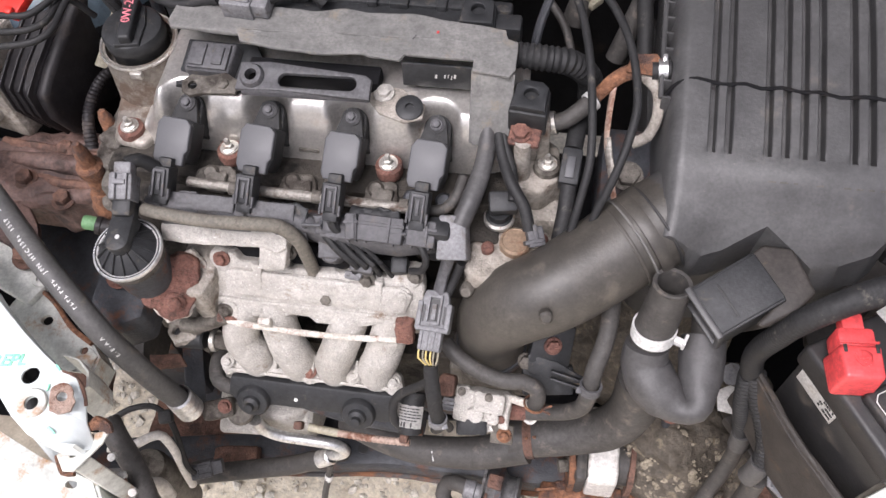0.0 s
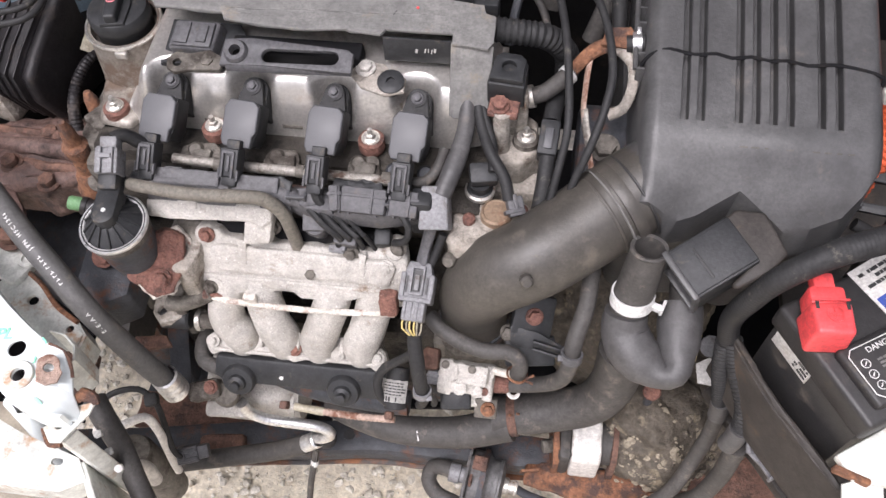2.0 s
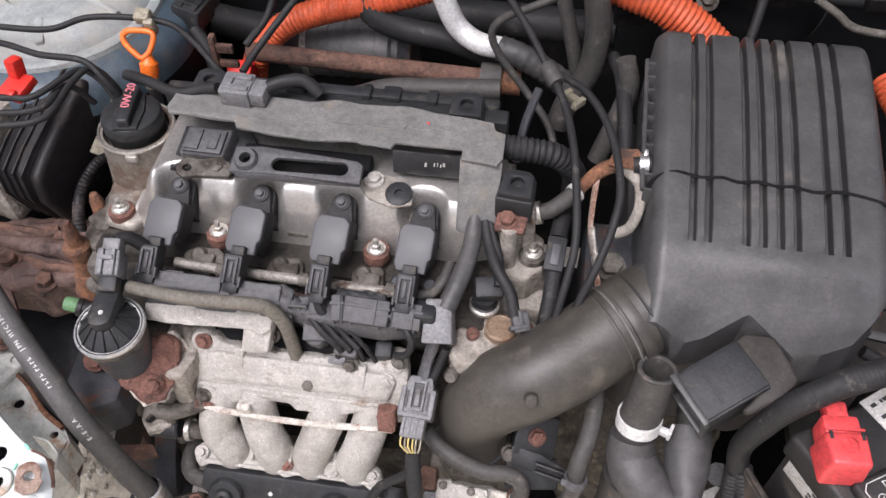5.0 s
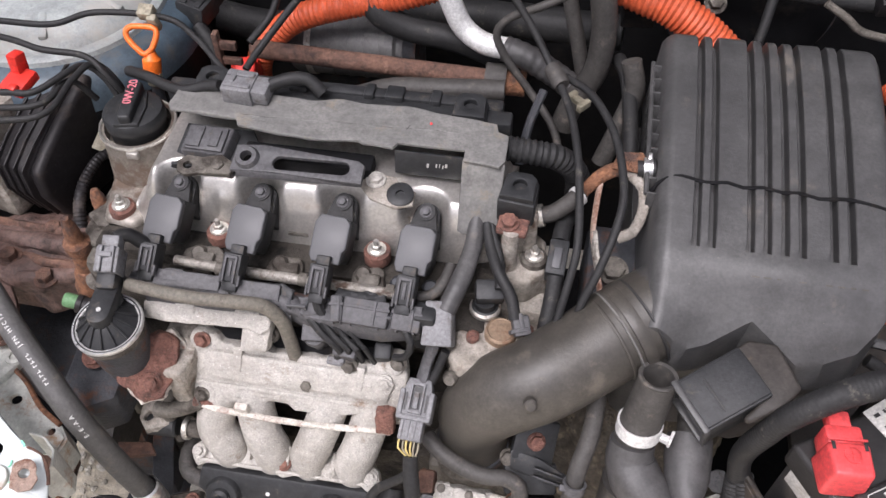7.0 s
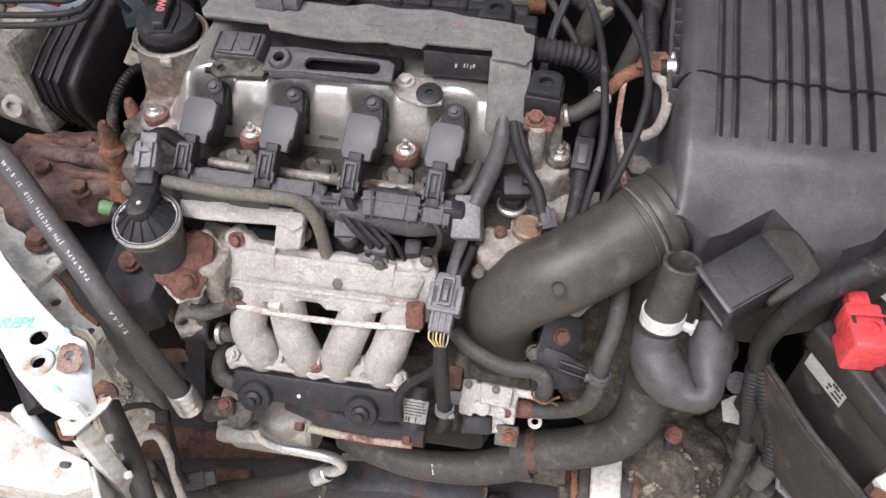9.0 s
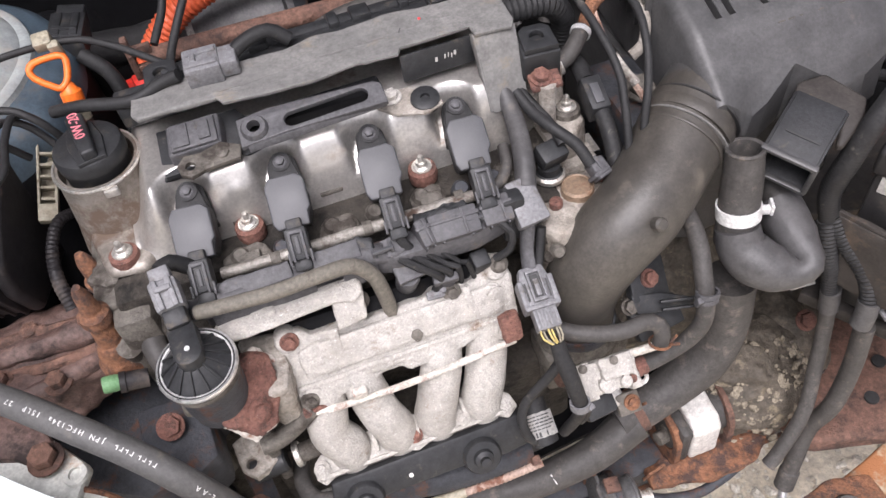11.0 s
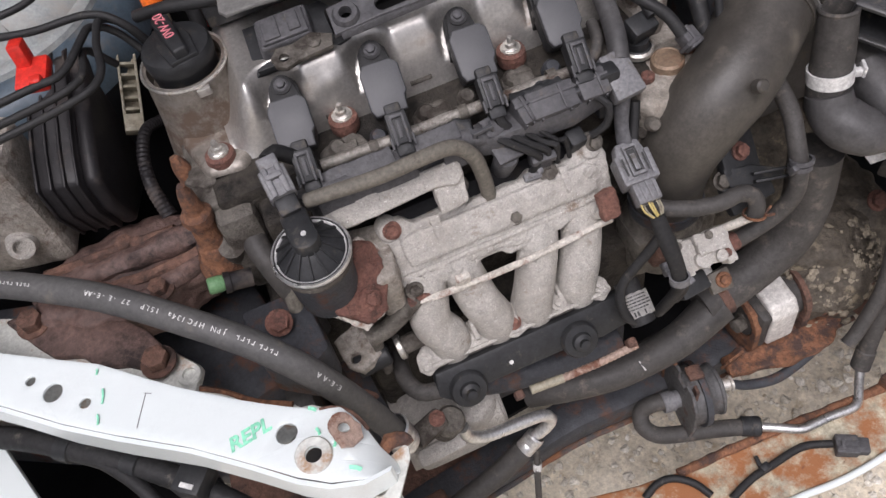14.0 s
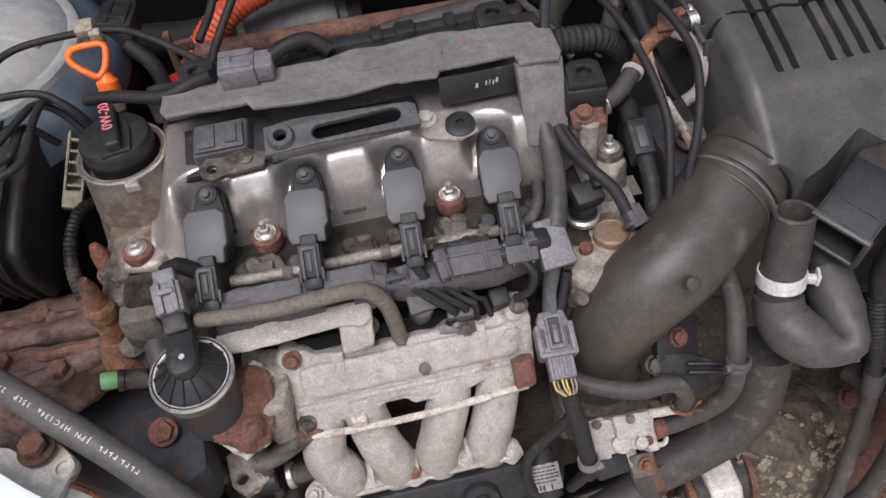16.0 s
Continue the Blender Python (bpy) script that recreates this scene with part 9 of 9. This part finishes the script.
def water_pipe():
    t = thing("water_pipe", (0.29, 0.02, 0.74), "rust-brown forked steel water pipe with hose clamps", "pipe")
    part("link", tube([(0.262, 0.040, 0.806), (0.275, 0.052, 0.816), (0.290, 0.060, 0.822), (0.312, 0.060, 0.826)], [0.0055, 0.0065, 0.0070, 0.0065], 14, flat=0.6), M_RUST_ORANGE, t)
    part("tap", rugged(prism([(-0.014, -0.006), (0.012, -0.008), (0.018, 0.004), (0.012, 0.012), (-0.010, 0.010)], -0.0015, 0.0015, at(0.300, 0.060, 0.831, 30, 0, 0), 0.0008), 0.0005, 130, 2, 0, 0.004), M_RUST_ORANGE, t)
    part("hook", tube([(0.302, 0.058, 0.822), (0.316, 0.044, 0.818), (0.318, 0.026, 0.806), (0.312, 0.016, 0.788), (0.300, 0.014, 0.780)], [0.0050, 0.0052, 0.0050, 0.0050, 0.0056], 14, flat=0.7), M_ALU_MID, t, "pale corroded hook pipe")
    part("strip", tube([(0.278, 0.050, 0.812), (0.276, 0.028, 0.803), (0.276, 0.0, 0.795), (0.282, -0.025, 0.785), (0.288, -0.048, 0.772)], [0.0036, 0.0034, 0.0030, 0.0030, 0.0034], 10, flat=0.45, wobble=0.3), M_RUST_TAB, t, "flaking rust and pale steel strip")
    part("foil_tape", tube([(0.2765, 0.004, 0.7965), (0.279, -0.012, 0.7915), (0.283, -0.028, 0.785)], 0.0042, 10, flat=0.45, wobble=0.2), M_RAIL, t, "silver tape on the strip")
    part("hose", tube([(0.222, 0.018, 0.792), (0.238, 0.020, 0.797), (0.252, 0.030, 0.803), (0.262, 0.040, 0.806)], 0.0080, 14), M_RUBBER, t, "black rubber hose")
    part("clamp", lathe([(0.0085, -0.0025), (0.0096, -0.0025), (0.0096, 0.0025), (0.0085, 0.0025)], along((0.259, 0.037, 0.805), (0.6, 0.7, 0.2)), 18), M_TAPE, t, "bright hose clamp")
    part("clamp", lathe([(0.0095, -0.003), (0.0108, -0.003), (0.0108, 0.003), (0.0095, 0.003)], along((0.227, 0.0185, 0.793), (1, 0.1, 0.3)), 18), M_ZINC, t)
    part("union", lathe([(0.0085, -0.006), (0.0085, 0.006), (0.0095, 0.007), (0.0095, 0.010), (0.007, 0.012), (0.007, 0.030), (0, 0.030)], along((0.315, 0.060, 0.827), (1, 0.05, 0.1)), 18), M_WIRE, t)
    part("band", lathe([(0.0096, -0.004), (0.0106, -0.004), (0.0106, 0.004), (0.0096, 0.004)], along((0.3185, 0.0602, 0.8274), (1, 0.05, 0.1)), 20), M_BARE, t, "bright band clamp")
    part("band_ear", box((0.004, 0.008, 0.006), at(0.319, 0.066, 0.836, 20, 0, 0), 0.001), M_BARE, t)


water_pipe()


def sensor_plug_side():
    t = thing("side_connector", (0.246, -0.02, 0.75), "black slim wiring plug beside the cylinder head", "connector")
    m = at(0.247, -0.018, 0.775, 18, 0, -4)
    part("housing", box((0.018, 0.034, 0.024), m, 0.002), M_PLASTIC, t)
    part("sleeve", tube([(0.247, -0.034, 0.772), (0.246, -0.055, 0.760), (0.243, -0.078, 0.735), (0.243, -0.09, 0.70)], 0.0075, 12), M_WIRE, t)
    part("upper_lead", tube([(0.248, 0.0, 0.780), (0.250, 0.02, 0.782), (0.255, 0.05, 0.77), (0.258, 0.09, 0.75)], 0.0085, 12), M_WIRE, t)
    part("latch", box((0.008, 0.020, 0.003), m @ at(0, -0.002, 0.0125), 0.0008), M_COIL, t)


sensor_plug_side()
bolt((0.300, -0.007, 0.757), (0, -0.3, 1), M_ALU_DARK, "large grimy hexagon bolt beside the cables", 0.011, 0.010, 0.0145)
single("gearbox_mount", prism([(0.275, -0.05), (0.325, -0.05), (0.325, 0.06), (0.275, 0.06)], 0.66, 0.745, bevel=0.008), M_RUST_BLACK, "dark steel gearbox mount beside the filter box", "mount")
# right rear corner
single("brake_pipe", tube([(0.50, 0.32, 0.845), (0.525, 0.315, 0.832), (0.545, 0.31, 0.820), (0.585, 0.305, 0.818), (0.63, 0.30, 0.83)], 0.0045, 10), M_ALU_DARK, "bare steel brake pipe by the firewall", "pipe")
single("pipe_union", join(lathe([(0.009, -0.012), (0.009, 0.012), (0, 0.012)], along((0.600, 0.304, 0.822), (1, 0, 0.2)), 14), box((0.016, 0.016, 0.026), at(0.612, 0.304, 0.836), 0.003), box((0.02, 0.20, 0.02), at(0.615, 0.40, 0.83), 0.003)), M_ALU, "dull aluminium pipe union", "union")
_servo = thing("brake_servo", (0.44, 0.40, 0.70), "black round brake servo by the firewall", "servo")
part("shell", lathe([(0, 0.05), (0.06, 0.045), (0.095, 0.02), (0.10, 0.0), (0.10, -0.03)], along((0.44, 0.40, 0.80), (0, -1, 0.2)), 36), M_DARK, _servo)
part("crimped_rim", lathe([(0.098, -0.004), (0.104, -0.003), (0.104, 0.003), (0.098, 0.004)], along((0.44, 0.40, 0.80), (0, -1, 0.2)), 40), M_RUST_BLACK, _servo)
single("firewall_loom", tube([(-0.22, 0.36, 0.72), (-0.12, 0.38, 0.70), (0.0, 0.42, 0.72), (0.12, 0.40, 0.73), (0.30, 0.38, 0.74)], 0.022, 14, wobble=0.1), M_WIRE, "black wiring loom along the firewall", "loom")
plug_connector("wiring_connector", (-0.195, 0.270, 0.800), 80, M_PLASTIC, "black wiring connector by the strut tower", 10, (0.04, 0.034, 0.03))
single("wire_lead", tube([(-0.19, 0.25, 0.79), (-0.17, 0.235, 0.77), (-0.165, 0.22, 0.74), (-0.17, 0.20, 0.70)], 0.008, 10), M_WIRE, "black wire lead dropping by the strut tower", "wire")
single("wire_lead", tube([(0.00, 0.30, 0.90), (-0.03, 0.27, 0.875), (-0.065, 0.235, 0.84), (-0.095, 0.195, 0.81), (-0.105, 0.17, 0.80)], 0.0042, 10), M_WIRE, "thin black wire crossing the orange conduit", "wire")
single("wire_lead", tube([(-0.075, 0.30, 0.90), (-0.085, 0.275, 0.86), (-0.095, 0.25, 0.82), (-0.115, 0.215, 0.80)], 0.0042, 10), M_WIRE, "thin black wire hanging before the orange conduit", "wire")


# ---- dark underside on the left ----
def crank_pulley():
    t = thing("crank_pulley", (-0.2, -0.03, 0.45), "grooved black crank pulley with its belt", "pulley")
    m = along((-0.215, -0.04, 0.46), (1, 0, 0))
    part("wheel", lathe([(0, -0.012), (0.03, -0.012), (0.06, -0.004), (0.068, -0.012), (0.072, -0.012), (0.072, 0.012), (0.06, 0.012), (0, 0.012)], m, 40), M_RUST_BLACK, t)
    part("belt", lathe([(0.0725, -0.010), (0.0755, -0.010), (0.0755, 0.010), (0.0725, 0.010)], m, 48), M_RUBBER, t, "black ribbed belt")
    part("idler", lathe([(0, -0.012), (0.035, -0.012), (0.038, 0.0), (0.035, 0.012), (0, 0.012)], along((-0.212, -0.135, 0.52), (1, 0, 0)), 32), M_RUBBER, t)


crank_pulley()
# three dark sheets, added to stand for the shade under the bay
single("wing_shade_sheet", prism([(-0.66, 0.45), (-0.66, 0.20), (-0.45, 0.10), (-0.36, 0.03), (-0.32, -0.02), (-0.21, -0.03), (-0.21, 0.45)], 0.17, 0.18, bevel=0.002), M_DARK, "dark sheet added for the shade under the wing", "shield", kind="structure")
single("undertray", prism([(-0.21, 0.45), (-0.21, -0.10), (0.60, -0.02), (0.80, 0.0), (0.80, 0.45)], 0.16, 0.17, bevel=0.002), M_DARK, "dark sheet added for the shade below the engine", "undertray", kind="structure")
single("compressor_shade_sheet", rugged(prism([(-0.315, -0.040), (-0.318, -0.090), (-0.322, -0.140), (-0.300, -0.205), (-0.208, -0.198), (-0.092, -0.160), (-0.028, -0.146), (-0.03, -0.09), (-0.205, -0.05)], 0.192, 0.200, bevel=0.002), 0.002, 30, 3, 0, 0.02), M_RUST_BLACK, "rust-black sheet added for the dark cavity under the compressor", "shield", kind="structure")
# near-black sheet put in as the shade beneath the tie bar
single("tie_bar_shade_sheet", prism([(-0.66, 0.11), (-0.40, -0.03), (-0.36, -0.07), (-0.352, -0.125), (-0.33, -0.20), (-0.66, -0.20)], 0.325, 0.335, bevel=0.002), M_DARK, "dark sheet added for the shade below the tie bar", "cavity", kind="structure")


# ---- small castings in the hollow beside the round valve ----
def casting_lug():
    t = thing("casting_lug", (-0.14, -0.14, 0.56), "stained aluminium lug with a bolt hole below the round valve", "lug")
    part("lug", rugged(plate([(-0.160, -0.122), (-0.128, -0.108), (-0.118, -0.128), (-0.122, -0.154), (-0.144, -0.164), (-0.156, -0.150)], [circle(-0.146, -0.148, 0.005, 14)], 0.010, at(0, 0, 0.594, 0, 0, 0), 0.002), 0.0012, 90, 3, 0, 0.005), M_ALU_MID, t)
    part("web", rugged(prism([(-0.132, -0.110), (-0.120, -0.114), (-0.118, -0.150), (-0.128, -0.152)], 0.55, 0.618, bevel=0.003), 0.0012, 90, 3, 2, 0.006), M_ALU_DARK, t)


casting_lug()
bolt((-0.202, -0.133, 0.618), (0.1, -0.5, 1), M_ALU_MID, "dull hexagon bolt on a round black boss", 0.007, 0.007, 0.011)
single("round_boss", lathe([(0.020, -0.03), (0.019, 0.0), (0.016, 0.003), (0, 0.003)], along((-0.202, -0.132, 0.613), (0.1, -0.5, 1)), 22), M_OILY_SHADED, "oily black round boss under a bolt", "boss")
single("drain_pipe", tube([(-0.172, -0.095, 0.675), (-0.176, -0.108, 0.655), (-0.174, -0.120, 0.62), (-0.170, -0.128, 0.57)], 0.0072, 12), M_OLIVE, "thin grey-brown pipe dropping beside the round valve", "pipe")
single("dark_strip", rugged(box((0.022, 0.10, 0.004), at(-0.150, -0.155, 0.52, 40, 20, 25), 0.001), 0.001, 50, 2), M_RUST_BLACK, "dusty black steel strip below the hose", "strip")
single("bracket_arm", rugged(prism([(-0.185, -0.165), (-0.150, -0.160), (-0.140, -0.172), (-0.178, -0.182)], 0.555, 0.563, bevel=0.002), 0.001, 70, 3), M_RUST, "rusty steel bracket arm in the hollow", "bracket")


# ---- dim fittings on the firewall behind the filter box ----
def firewall_clutter():
    for pts, r, label in (
            ([(0.30, 0.34, 0.86), (0.36, 0.335, 0.845), (0.44, 0.33, 0.85), (0.54, 0.335, 0.84), (0.64, 0.33, 0.85)], 0.010, "black wiring loom along the firewall top"),
            ([(0.44, 0.36, 0.90), (0.445, 0.33, 0.87), (0.44, 0.30, 0.83), (0.43, 0.27, 0.79)], 0.0055, "thin black wire dropping behind the filter box"),
            ([(0.29, 0.25, 0.80), (0.30, 0.22, 0.80), (0.306, 0.17, 0.79), (0.31, 0.12, 0.77)], 0.008, "black hose beside the filter box")):
        single("wire_lead", tube(pts, r, 12), M_WIRE, label, "wire")
    for x, y, z, s in ((0.305, 0.30, 0.83, 0.030), (0.565, 0.325, 0.85, 0.024)):
        t = thing("relay_block", (x, y, z), "small black relay block on the firewall", "relay")
        part("housing", box((s * 1.2, s, s * 0.9), at(x, y, z, 20, 0, 6), 0.002), M_MODULE, t)
        part("cap", box((s * 0.9, s * 0.7, s * 0.3), at(x, y - 0.002, z + s * 0.5, 20, 0, 6), 0.0015), M_PLASTIC, t)
    bolt((0.383, 0.300, 0.846), (0, -0.6, 0.8), M_ALU_DARK, "grimy hexagon bolt on the firewall", 0.008, 0.009, 0.012)
    bolt((0.372, 0.318, 0.864), (0, -0.6, 0.8), M_GUNMETAL, "dull hexagon nut on the firewall", 0.006, 0.007, 0.009)


firewall_clutter()


# ---- lid clip, wing gap sheet and bracket beside the filter box ----
single("lid_clip", join(box((0.004, 0.012, 0.010), at(0.5325, 0.022, 0.822, 0, 0, 6), 0.001), box((0.008, 0.010, 0.003), at(0.5355, 0.022, 0.8275, 0, 12, 6), 0.0008)), M_WHITE_BRACKET, "small pale metal clip at the lid's edge", "clip")
# dark sheet added to hide the bright ground beside the battery
single("wing_gap_sheet", prism([(0.555, -0.01), (0.85, -0.10), (0.85, 0.48), (0.56, 0.48)], 0.44, 0.455, bevel=0.003), M_TRAYWALL, "dusty dark sheet added to close the gap inside the wing", "liner", kind="structure")
_br = thing("wing_bracket", (0.60, -0.02, 0.66), "black plastic bracket with a window beside the battery", "bracket")
part("plate", plate([(-0.045, -0.020), (0.060, -0.020), (0.060, 0.022), (-0.035, 0.022)], [[(-0.030, -0.010), (0.045, -0.010), (0.045, 0.012), (-0.024, 0.012)]], 0.008, at(0.590, 0.012, 0.690, 24, 0, -8), 0.002), M_PLASTIC, _br)
part("leg", box((0.020, 0.014, 0.23), at(0.612, 0.010, 0.567, 0, 0, -8), 0.003), M_PLASTIC, _br)
single("wire_lead", tube([(0.545, -0.030, 0.700), (0.575, -0.038, 0.690), (0.61, -0.030, 0.672), (0.66, -0.02, 0.67)], 0.0065, 10), M_WIRE, "black wire lead beside the battery", "wire")
